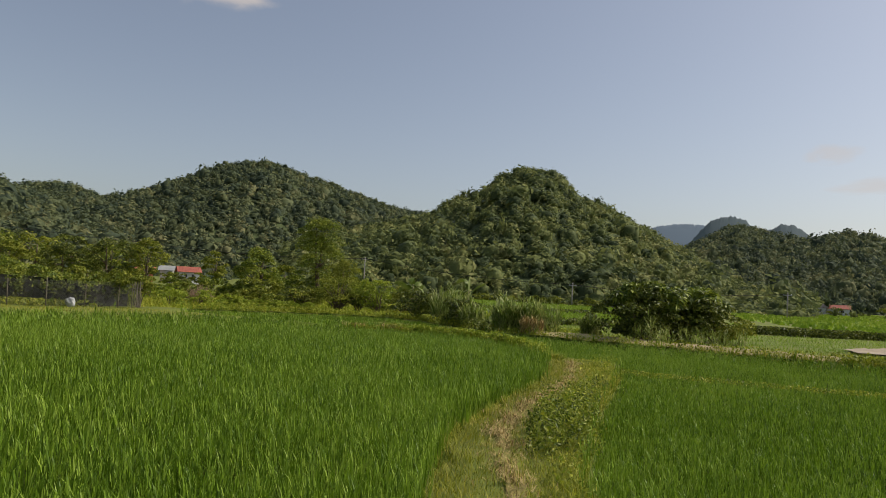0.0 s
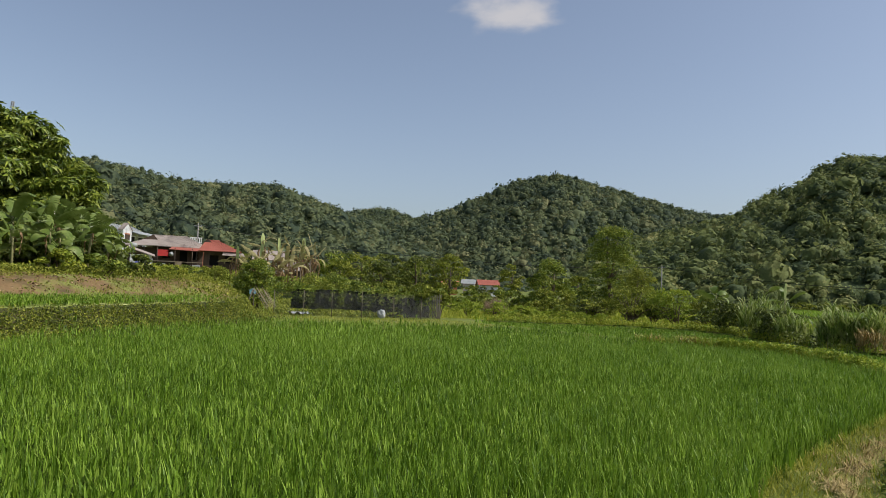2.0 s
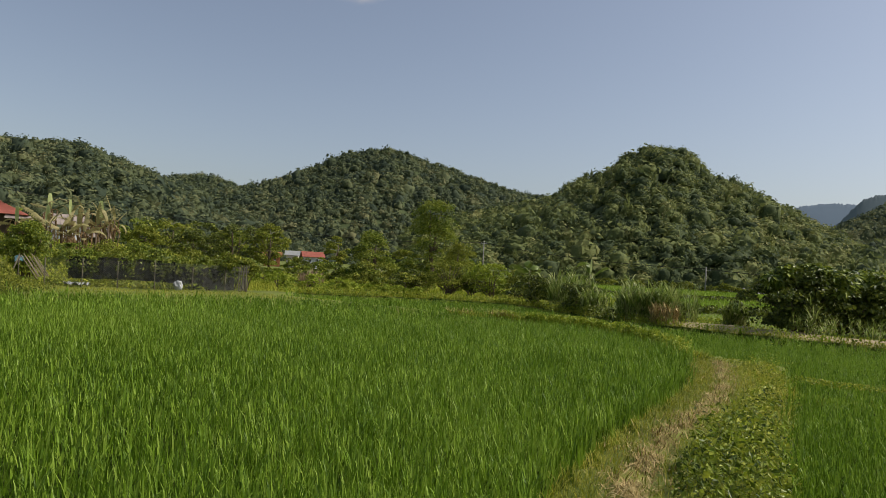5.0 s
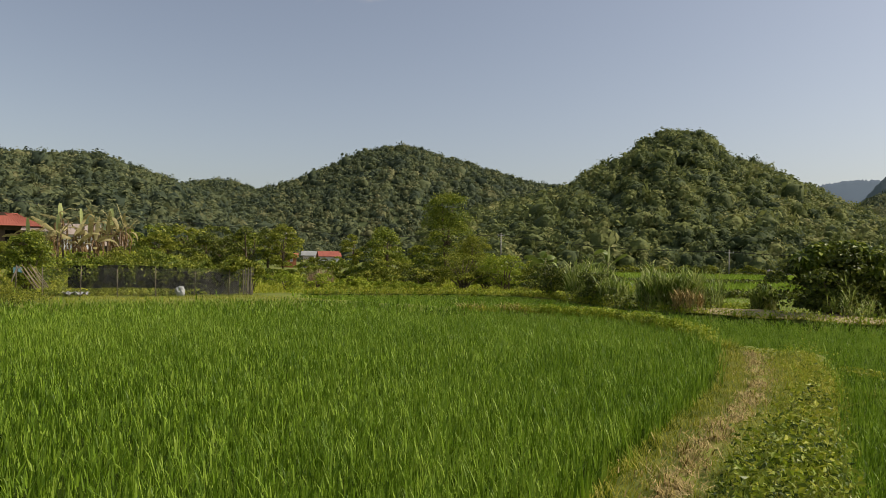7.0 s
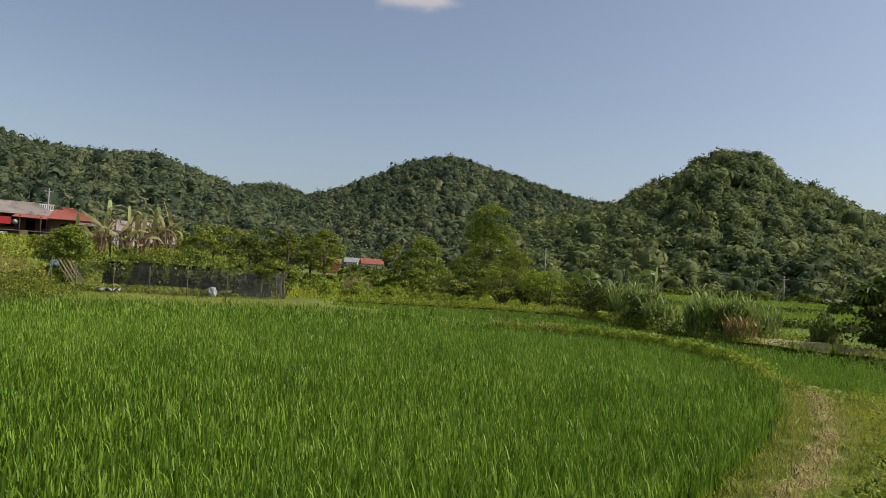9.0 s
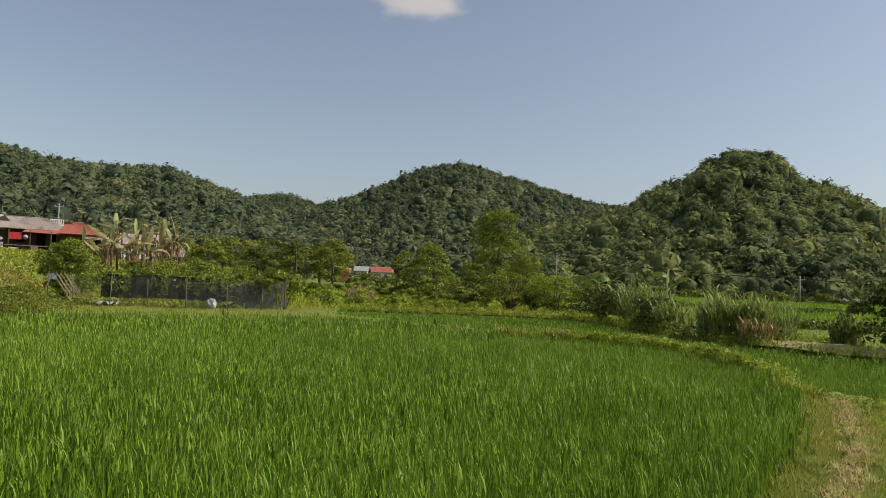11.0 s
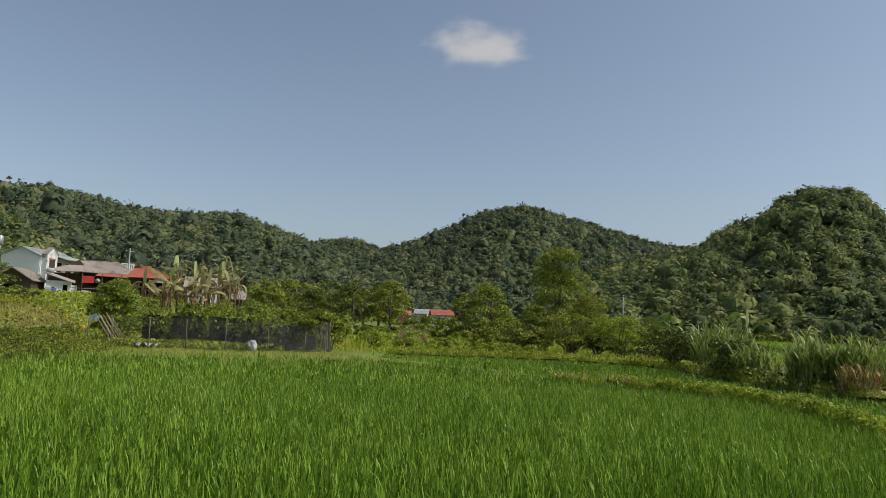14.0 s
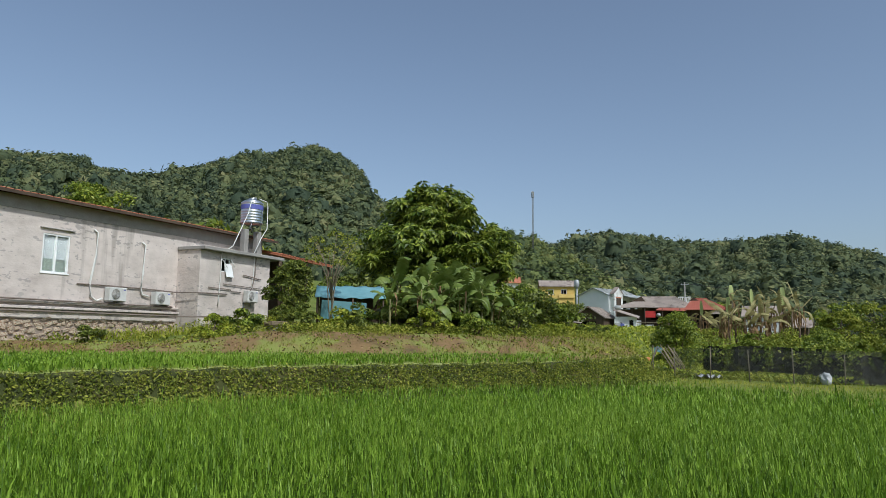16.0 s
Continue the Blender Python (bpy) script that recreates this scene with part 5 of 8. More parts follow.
house = thing("house", "long single-storey house of stained grey plaster", "house")
house.matrix_world = HOUSE
WIN = (1.13, 2.07, 3.30, 4.55)
part("wall", wall_with_holes(19.5, WALL_T - WALL_B, 0.22, [WIN], -8.0, WALL_B), M_PLASTER, house)
part("wall", box(0.22, 5.0, WALL_T - WALL_B, (-7.9, 2.75, WALL_B)), M_PLASTER, house)
part("wall", box(0.22, 5.0, WALL_T - WALL_B, (11.38, 2.75, WALL_B)), M_PLASTER, house)
part("wall", box(19.0, 0.22, 3.9, (1.7, 5.3, WALL_B)), M_PLASTER, house)
part("inner_floor", box(19.0, 5.0, 0.1, (1.7, 2.75, WALL_B)), M_CONCRETE, house)
# band of bare render under the eave; its grey also carries roof shadow
part("eave_band", box(19.4, 0.03, 0.42, (1.75, -0.018, WALL_T - 0.43)), M_CONCRETE, house, "bare render with the eave's shadow in its grey")
roof = part("roof", slab([(-8.5, -0.38, 5.66), (12.1, -0.38, 5.62), (12.1, 6.0, 6.75), (-8.5, 6.0, 6.79)], 0.06), M_TERRACOTTA, house, "low red corrugated roof")
b = bmesh.new()
for i in range(82):
    x = -8.4 + i * 0.25
    tube([(x, -0.375, 5.664), (x, 2.7, 6.225), (x, 6.0, 6.805)], 0.028, 6, b, False)
part("ridges", b, M_TERRACOTTA, roof)
part("fascia", box(20.6, 0.03, 0.10, (1.8, -0.41, 5.55)), M_DARKWOOD, house)
part("ledge", box(19.6, 0.16, 0.07, (1.7, -0.08, 2.31), 0.01), M_PLASTER, house, "narrow plastered plinth ledge")
part("ledge", box(19.6, 0.22, 0.09, (1.7, -0.11, 2.13), 0.015), M_PLASTER, house, "wider lower plinth ledge")
casement(HOUSE, *WIN, "white-framed window with a half-drawn curtain", 2)
part("hood", box(1.2, 0.07, 0.03, (1.6, -0.035, 4.70), 0.008), M_CONCRETE, house)

# annex with a flat slab roof
AX, AZ = 6.65, 4.62
annex = thing("annex", "small flat-roofed plaster annex against the house wall", "house")
annex.matrix_world = HOUSE @ pose(0, -1.15, 0)
AW = (7.78, 8.30, 3.86, 4.42)
part("wall", wall_with_holes(4.05, AZ - 1.2, 0.16, [AW], AX, 1.2), M_PLASTER, annex)
part("wall", box(0.16, 0.985, AZ - 1.2, (AX + 0.08, 0.655, 1.2)), M_PLASTER, annex)
part("wall", box(0.16, 0.985, AZ - 1.2, (AX + 3.97, 0.655, 1.2)), M_PLASTER, annex)
part("roof_slab", box(4.75, 1.42, 0.13, (AX + 2.3, 0.42, AZ + 0.004), 0.012), M_CONCRETE, annex, "thin grey concrete roof slab")
part("room_back", box(0.8, 0.02, 0.8, (8.04, 0.5, 3.75)), M_DARK, annex)
b = box(0.52, 0.05, 0.04, (8.04, 0.06, 3.86))
box(0.52, 0.05, 0.04, (8.04, 0.06, 4.38), bm=b)
for x in (7.80, 8.04, 8.28):
    box(0.03, 0.04, 0.48, (x, 0.06, 3.90), bm=b)
part("window_frame", b, M_WHITEFRAME, annex)
b = box(0.40, 0.02, 0.56, (8.16, -0.13, 3.66), turn=(-16, 0, 0))
part("shutter", b, M_WHITEFRAME, annex, "pale shutter propped open")
part("stay", tube([(7.80, -0.02, 4.36), (8.0, -0.16, 3.98)], 0.012, 6), M_PIPE, annex)
part("stay", tube([(8.30, -0.02, 4.38), (8.42, -0.14, 4.06)], 0.012, 6), M_PIPE, annex)

# stone foundation: courses of rough stones
found = thing("stone_foundation", "rough stone foundation wall below the house", "wall", kind="structure")
found.matrix_world = HOUSE
part("core", box(19.5, 0.30, 1.9, (1.7, 0.12, 0.22)), M_MORTAR, found)
part("render_band", box(19.5, 0.05, 0.28, (1.7, -0.056, 1.84), 0.01), M_PLASTER, found, "pale render band over the stones")
stones = []
for i in range(7):
    bm = bmesh.new()
    bmesh.ops.create_icosphere(bm, subdivisions=1, radius=0.5)
    for v in bm.verts:
        v.co = Vector([math.copysign(abs(2 * c) ** 0.45 * 0.5, c) for c in v.co]) * random.uniform(0.84, 1.08)
    me = bpy.data.meshes.new("stone")
    bm.to_mesh(me)
    bm.free()
    me.materials.append(M_STONE)
    stones.append(me)
z = 0.82
while z < 1.80:
    h = random.uniform(0.09, 0.17)
    x = -3.0 + random.uniform(0, 0.3)
    while x < 6.4:
        w = random.uniform(0.12, 0.40)
        ob = new("stone", random.choice(stones))
        ob.parent = found
        ob.matrix_basis = pose(x + w / 2, -0.03 + random.uniform(-0.012, 0.012), z + h / 2 + random.uniform(-0.06, 0.06), random.uniform(-12, 12), random.uniform(-22, 22), random.uniform(-14, 14)) @ Matrix.Diagonal((w * 0.98, 0.12, h * random.uniform(0.7, 1.35), 1))
        x += w
    z += h


def air_conditioner(m, label):
    a = thing("air_conditioner", label, "air conditioner", group="outdoor air conditioners")
    a.matrix_world = m
    part("casing", box(0.78, 0.28, 0.52, (0, -0.22, 0), 0.02), M_CASING, a)
    b = bmesh.new()
    for k in range(5):
        r = 0.04 + 0.04 * k
        tube([(-0.12 + r * math.cos(q), -0.372, 0.26 + r * math.sin(q)) for q in [2 * math.pi * i / 20 for i in range(21)]], 0.006, 5, b, False)
    part("fan_grille", b, M_CASING, a)
    part("fan_recess", tube([(-0.12, -0.358, 0.26), (-0.12, -0.366, 0.26)], 0.20, 20), M_CONCRETE, a)
    part("badge", box(0.1, 0.006, 0.04, (0.28, -0.364, 0.42)), M_BLUEBAND, a)
    for x in (-0.28, 0.28):
        b = box(0.04, 0.40, 0.03, (x, -0.20, -0.032))
        box(0.04, 0.03, 0.26, (x, -0.015, -0.26), bm=b)
        part("bracket", b, M_GALV, a)
    return a


air_conditioner(HOUSE @ pose(3.77, 0, 2.50) @ Matrix.Diagonal((0.88, 1, 0.9, 1)), "white outdoor air conditioner bracketed to the plaster wall")
air_conditioner(HOUSE @ pose(5.73, 0, 2.46) @ Matrix.Diagonal((0.88, 1, 0.9, 1)), "white outdoor air conditioner beside a curved pipe")
air_conditioner(HOUSE @ pose(9.35, -1.15, 2.72) @ Matrix.Diagonal((0.8, 0.9, 0.9, 1)), "small grimy outdoor air conditioner on the annex")


def pipe(name, pts, r, material, label):
    ob = solid(name, None, label, "pipe")
    b = tube(pts, r, 8)
    me = bpy.data.meshes.new(name)
    b.to_mesh(me)
    b.free()
    me.materials.append(material)
    o = new(name, me)
    bpy.data.objects.remove(ob)
    o.matrix_world = HOUSE
    return tagged(o, label, "pipe")


pipe("drain_pipe", [(2.90, -0.03, 4.90), (3.02, -0.06, 4.80), (3.02, -0.06, 4.0), (2.86, -0.06, 3.1), (2.92, -0.06, 2.62), (3.16, -0.06, 2.48), (3.36, -0.08, 2.58)], 0.035, M_PIPE, "bent white plastic pipe down the plaster wall")
pipe("drain_pipe", [(4.90, -0.03, 4.70), (5.02, -0.06, 4.62), (5.00, -0.06, 3.6), (4.94, -0.06, 3.0), (5.02, -0.06, 2.80), (5.32, -0.08, 2.74)], 0.035, M_PIPE, "curved white plastic pipe to an air conditioner")
pipe("water_pipe", [(2.40, -0.04, 3.02), (3.4, -0.05, 3.03), (5.2, -0.05, 3.02), (6.48, -0.05, 2.98), (6.52, -1.19, 2.96), (7.4, -1.21, 2.97), (8.1, -1.21, 2.98)], 0.022, M_BROWNPIPE, "thin grimy water pipe along the wall")
pipe("water_pipe", [(7.74, -1.2, 4.74), (7.72, -1.2, 3.9), (7.68, -1.2, 2.95), (7.66, -1.2, 2.5)], 0.018, M_PIPE, "thin vertical water pipe on the annex")
pipe("water_pipe", [(9.75, -1.2, 4.74), (9.72, -1.2, 3.9), (9.60, -1.2, 3.4), (9.42, -1.2, 3.1)], 0.020, M_BROWNPIPE, "pair of brown pipes dropping from the tank")
pipe("water_pipe", [(9.64, -1.2, 4.72), (9.62, -1.2, 3.9), (9.54, -1.2, 3.3)], 0.016, M_PIPE, "pale pipe dropping from the tank")
pipe("water_pipe", [(7.1, -1.2, 3.20), (8.3, -1.2, 3.18), (8.35, -1.2, 3.10), (8.9, -1.2, 3.10)], 0.018, M_BROWNPIPE, "short horizontal pipe on the annex")
pipe("water_pipe", [(7.9, -1.2, 3.38), (9.2, -1.2, 3.34), (10.66, -1.2, 3.30)], 0.016, M_BROWNPIPE, "long thin pipe across the annex")
pipe("water_pipe", [(9.0, -1.2, 3.82), (9.3, -1.2, 3.80), (9.9, -1.2, 3.72), (10.1, -1.2, 3.72)], 0.02, M_BROWNPIPE, "bent pipe stub on the annex wall")
pipe("water_pipe", [(-4.0, -0.26, 2.07), (2.0, -0.27, 2.06), (6.4, -0.27, 2.05), (6.6, -1.4, 2.05), (8.6, -1.42, 2.07)], 0.03, M_BROWNPIPE, "thick dark pipe along the plinth")

pipe("water_pipe", [(-4.0, -0.22, 2.43), (0.5, -0.21, 2.42), (4.0, -0.22, 2.40), (6.3, -0.22, 2.40)], 0.028, M_BROWNPIPE, "dark pipe resting on the upper plinth ledge")

# steel water tank on two concrete posts
for x in (9.62, 10.42):
    p = thing("tank_post", "square concrete post carrying the water tank", "post", group="tank posts")
    p.matrix_world = HOUSE @ pose(x, -0.62, AZ + 0.134)
    part("shaft", box(0.26, 0.26, 1.09, (0, 0, 0), 0.02), M_CONCRETE, p)
tank = thing("water_tank", "ribbed stainless steel water tank with a blue band", "water tank")
tank.matrix_world = HOUSE @ pose(10.0, -0.62, AZ + 1.23)
b = bmesh.new()
tube([(0, 0, 0.30 + 0.03 * k) for k in range(31)], [0.46 + (0.012 if k % 4 < 2 else 0.0) for k in range(31)], 28, b)
part("body", b, M_STEEL, tank)
part("lid", tube([(0, 0, 1.20), (0, 0, 1.28), (0, 0, 1.34), (0, 0, 1.36)], [0.46, 0.36, 0.20, 0.19], 28), M_STEEL, tank)
part("cap", tube([(0, 0, 1.36), (0, 0, 1.40)], 0.15, 20), M_STEEL, tank)
part("label_band", tube([(0, 0, 0.88), (0, 0, 1.08)], 0.477, 28, None, False), M_BLUEBAND, tank, "blue printed band")
for k in range(4):
    a = math.pi / 4 + k * math.pi / 2
    part("stand_leg", tube([(0.40 * math.cos(a), 0.40 * math.sin(a), 0.30), (0.46 * math.cos(a), 0.30 * math.sin(a), 0.0)], 0.025, 6), M_GALV, tank)
part("stand_ring", tube([(0.44 * math.cos(q), 0.44 * math.sin(q), 0.29) for q in [2 * math.pi * i / 24 for i in range(25)]], 0.02, 6, None, False), M_GALV, tank)
part("overflow_pipe", tube([(-0.10, -0.3, 1.38), (-0.46, -0.42, 1.32), (-0.55, -0.45, 1.2), (-0.80, -0.52, 0.6), (-1.65, -0.56, -0.9), (-2.0, -0.57, -1.1), (-2.4, -0.58, -1.18)], 0.02, 8), M_PIPE, tank, "white overflow pipe")
part("outlet_pipe", tube([(0.10, -0.3, 1.38), (0.48, -0.40, 1.30), (0.50, -0.44, 1.1), (0.44, -0.50, 0.1), (0.0, -0.56, -0.4), (-0.45, -0.58, -1.15)], 0.02, 8), M_PIPE, tank, "white outlet pipe")

# red-roofed shed, blue tarpaulin and planks beyond the annex
shed = thing("shed", "dark open shed under a red tiled roof", "shed")
shed.matrix_world = HOUSE @ pose(13.6, 1.2, 0)
roof = part("roof", slab([(-1.6, -1.9, 5.02), (2.6, -1.9, 4.86), (2.6, 1.6, 5.5), (-1.6, 1.6, 5.66)], 0.07), M_TERRACOTTA, shed, "rusty red tiled roof")
b = bmesh.new()
for i in range(22):
    tube([(-1.5 + i * 0.19, -1.93, 5.04 - i * 0.0072), (-1.5 + i * 0.19, 1.6, 5.68 - i * 0.0072)], 0.04, 6, b, False)
part("ridges", b, M_TERRACOTTA, roof)
part("wall", box(4.0, 0.1, 3.3, (0.5, 1.3, 1.9)), M_DARKWOOD, shed)
for x in (-1.4, 0.6, 2.4):
    part("post", tube([(x, -1.7, 1.8), (x, -1.7, 4.95)], 0.07, 8), M_DARKWOOD, shed)

tarp = thing("tarpaulin", "faded blue tarpaulin sagging over bamboo poles", "tarpaulin", at=(-27.2, 19.0, 0), turn=70)
n = 14
tv = np.array([[(-1.5 + 3.0 * i / n), (-0.9 + 1.8 * j / 8), 3.0 + 0.62 * (j / 8) - 0.10 * math.sin(math.pi * i / n) * math.sin(math.pi * j / 8) + 0.03 * math.sin(i * 1.9 + j)] for j in range(9) for i in range(n + 1)])
tf = np.array([[j * (n + 1) + i, j * (n + 1) + i + 1, (j + 1) * (n + 1) + i + 1, (j + 1) * (n + 1) + i] for j in range(8) for i in range(n)])
tm = mesh_np("sheet", tv, tf, M_BLUETARP, True)
sheet = part("sheet", tm, M_BLUETARP, tarp)
mod = sheet.modifiers.new("thickness", "SOLIDIFY")
mod.thickness = 0.015
for x, y in ((-1.4, -0.8), (0.1, -0.85), (1.4, -0.8), (-1.4, 0.8), (1.4, 0.8)):
    part("pole", tube([(x, y, 1.7), (x, y, 3.0 + (0.62 if y > 0 else 0))], 0.035, 6), M_DARKWOOD, tarp)
# dark panel added where the space below the sheet lies in shade
part("side_sheet", box(2.7, 0.02, 1.5, (0, 0.86, 2.0)), M_DARKWOOD, tarp, "dark panel for the shade under the sheet")
part("hanging_sheet", box(1.9, 0.02, 0.8, (-0.3, -0.80, 2.05), turn=(4, 3, 0)), M_BLUETARP, tarp, "lower hanging blue sheet")

planks = thing("plank_stack", "stack of weathered planks on the slope", "planks", at=(-22.6, 14.7, gz(-22.6, 14.7)), turn=128)
for i in range(7):
    part("plank", box(1.3 + 0.1 * (i % 3), 0.18, 0.045, (0.05 * (i % 2), 0.2 * (i % 2) - 0.1, 0.12 + 0.05 * (i // 2)), 0.004, (0, 0, 3 * (i % 3) - 3)), M_BAMBOO, planks)
for x in (-0.45, 0.45):
    part("block", box(0.16, 0.4, 0.14, (x, 0, -0.02)), M_CONCRETE, planks)

# ---- the village on the slope ----
def corrugated(corners, rows, r, material, parent, label=""):
    """A roof sheet from its four corners (eave left, eave right, ridge right, ridge left) with raised ribs."""
    roof = part("roof", slab(corners, 0.06), material, parent, label)
    c = [Vector(p) for p in corners]
    b = bmesh.new()
    for i in range(rows + 1):
        u = i / rows
        lo, hi = c[0].lerp(c[1], u), c[3].lerp(c[2], u)
        tube([lo + Vector((0, 0, 0.02)), hi + Vector((0, 0, 0.02))], r, 5, b, False)
    part("ribs", b, material, roof)
    return roof


def gable_house(at, turn, w, d, eave, ridge, wall, roof_mat, label, openings=(), over=0.35, along=True, category="house", name="house"):
    """A house with a pitched roof; its ridge runs along local x, or along y."""
    h = thing(name, label, category, at=at, turn=turn)
    part("wall", wall_with_holes(w, eave + 0.6, 0.18, openings, -w / 2, -0.6), wall, h).matrix_basis = pose(0, -d / 2, 0)
    part("wall", box(w, 0.18, eave + 0.6, (0, d / 2 - 0.09, -0.6)), wall, h)
    for s in (-1, 1):
        part("wall", box(0.18, d - 0.37, eave + 0.6, (s * (w / 2 - 0.09), 0, -0.6)), wall, h)
    part("inner_wall", box(w - 0.5, 0.05, eave, (0, -d / 2 + 1.2, 0)), M_DARK, h)
    if along:
        for s in (-1, 1):
            part("gable", slab([(s * (w / 2 - 0.10), -d / 2, eave + 0.002), (s * (w / 2 - 0.10), d / 2, eave + 0.002), (s * (w / 2 - 0.10), 0, ridge - 0.09)], 0.16), wall, h)
        corrugated([(-w / 2 - over, -d / 2 - over, eave - 0.12), (w / 2 + over, -d / 2 - over, eave - 0.12), (w / 2 + over, 0, ridge), (-w / 2 - over, 0, ridge)], max(6, int(w * 3)), 0.014, roof_mat, h)
        corrugated([(w / 2 + over, d / 2 + over, eave - 0.12), (-w / 2 - over, d / 2 + over, eave - 0.12), (-w / 2 - over, 0, ridge), (w / 2 + over, 0, ridge)], max(6, int(w * 3)), 0.014, roof_mat, h)
    else:
        for s in (-1, 1):
            part("gable", slab([(-w / 2, s * (d / 2 - 0.10), eave + 0.002), (w / 2, s * (d / 2 - 0.10), eave + 0.002), (0, s * (d / 2 - 0.10), ridge - 0.09)], 0.16), wall, h)
        corrugated([(-w / 2 - over, d / 2 + over, eave - 0.12), (-w / 2 - over, -d / 2 - over, eave - 0.12), (0, -d / 2 - over, ridge), (0, d / 2 + over, ridge)], max(6, int(d * 3)), 0.014, roof_mat, h)
        corrugated([(w / 2 + over, -d / 2 - over, eave - 0.12), (w / 2 + over, d / 2 + over, eave - 0.12), (0, d / 2 + over, ridge), (0, -d / 2 - over, ridge)], max(6, int(d * 3)), 0.014, roof_mat, h)
    for x0, x1, z0, z1 in openings:
        b = box(x1 - x0, 0.06, 0.05, ((x0 + x1) / 2, -d / 2 + 0.06, z0 + 0.002))
        box(x1 - x0, 0.06, 0.05, ((x0 + x1) / 2, -d / 2 + 0.06, z1 - 0.054), bm=b)
        for x in (x0 + 0.03, (x0 + x1) / 2, x1 - 0.03):
            box(0.05, 0.06, z1 - z0 - 0.12, (x, -d / 2 + 0.06, z0 + 0.056), bm=b)
        part("window_frame", b, M_WHITEFRAME if wall is not M_DARKWOOD else M_DARKWOOD, h)
    return h


def site(az, r, z=0.0):
    """A place by its bearing (degrees left of north) and distance from the end of the walk."""
    return (END[0] - math.sin(radians(az)) * r, END[1] + math.cos(radians(az)) * r, z)


def hip_roof(name, w, d, eave, ridge, length, material, parent, label="", shift=0.0, ribs=0):
    """A hipped roof over a plan w by d, its ridge of the given length moved sideways by shift; thin sheets with ribs down the front."""
    e = [(-w / 2, -d / 2, eave), (w / 2, -d / 2, eave), (w / 2, d / 2, eave), (-w / 2, d / 2, eave)]
    p = [(shift - length / 2, 0, ridge), (shift + length / 2, 0, ridge)]
    b = slab([e[0], e[1], p[1], p[0]], 0.05)
    slab([e[1], e[2], p[1]], 0.05, b)
    slab([e[2], e[3], p[0], p[1]], 0.05, b)
    slab([e[3], e[0], p[0]], 0.05, b)
    roof = part(name, b, material, parent, label)
    b = bmesh.new()
    for i in range(1, ribs):
        u = i / ribs
        tube([Vector(e[0]).lerp(Vector(e[1]), u) + Vector((0, 0, 0.015)), Vector(p[0]).lerp(Vector(p[1]), u) + Vector((0, 0, 0.015))], 0.012, 4, b, False)
    if ribs:
        part("ribs", b, material, roof)
    part("ridge_cap", tube([(p[0][0] - 0.05, 0, ridge + 0.01), (p[1][0] + 0.05, 0, ridge + 0.01)], 0.05, 6), material, roof)
    return roof


# two-storey house: a grey gable end, and a white front with a pointed bay round the corner
turn = 14
corner = Vector(site(47.94, 80.0, 3.0)) - pose(0, 0, 0, 0, 0, turn) @ Vector((2.05, -3.1, 0))
white = gable_house(corner, turn, 4.1, 6.2, 3.28, 4.1, M_GREYWALL, M_PALEROOF, "two-storey house with a grey gable and white front", over=0.18, along=False)
front = pose(2.052, 0, 0, 0, 0, 90)
part("front_wall", wall_with_holes(6.1, 3.75, 0.06, [(-0.5, 0.5, 1.7, 2.7), (1.2, 2.2, 1.7, 2.7)], -3.05, -0.5), M_WHITEWALL, white, "white front wall").matrix_basis = front @ pose(0, -0.07, 0)
for x in (0.0, 1.7):
    part("front_window", box(1.0, 0.02, 1.0, (x, -0.012, 1.7)), M_DARK, white).matrix_basis = front
    part("window_hood", box(1.2, 0.3, 0.05, (x, -0.22, 2.78)), M_WHITEWALL, white).matrix_basis = front
part("upper_floor_band", box(6.2, 0.12, 0.10, (0, -0.13, 1.25)), M_WHITEWALL, white).matrix_basis = front
bay = part("bay", box(1.7, 0.55, 3.75, (-2.05, -0.35, -0.4)), M_WHITEWALL, white, "white front bay")
bay.matrix_basis = front
part("bay_gable", slab([(-2.95, -0.63, 3.35), (-1.15, -0.63, 3.35), (-2.05, -0.63, 4.05)], 0.5), M_WHITEWALL, bay, "pointed white gable")
for u in (-1, 1):
    part("bay_trim", slab([(-2.05, -0.68, 4.14), (-2.05 + u * 1.02, -0.68, 3.34), (-2.05 + u * 1.02, -0.1, 3.34), (-2.05, -0.1, 4.14)], 0.06), M_GREYROOF, bay)
part("bay_window", box(0.9, 0.05, 1.3, (-2.05, -0.64, 1.55)), M_DARKWOOD, bay)
part("bay_window_frame", box(1.1, 0.03, 0.12, (-2.05, -0.645, 2.86)), M_TERRACOTTA, bay)
part("veranda_roof", slab([(-1.0, -1.5, 3.0), (3.3, -1.5, 3.0), (3.3, 0.0, 3.4), (-1.0, 0.0, 3.4)], 0.06), M_PALEROOF, white, "pale veranda roof sheet").matrix_basis = front
for x in (0.9, 3.1):
    part("veranda_post", tube([(x, -1.4, -0.5), (x, -1.4, 3.02)], 0.06, 8), M_WHITEWALL, white).matrix_basis = front

# long timber house under a hipped, weathered roof, with a low hipped porch beside it
longh = thing("house", "long timber house under a weathered hipped grey roof", "house", at=site(43.5, 70.0, 2.3), turn=46)
part("wall", wall_with_holes(4.6, 2.6, 0.12, [(-1.4, -0.7, 0.9, 1.7), (0.2, 0.9, 0.0, 1.7), (1.3, 1.9, 0.9, 1.7)], -2.2, -0.5), M_DARKWOOD, longh).matrix_basis = pose(0, 0.4, 0)
part("wall", box(4.6, 0.12, 2.6, (0.1, 3.4, -0.5)), M_DARKWOOD, longh)
for x in (-2.15, 2.35):
    part("wall", box(0.12, 2.86, 2.6, (x, 1.96, -0.5)), M_DARKWOOD, longh)
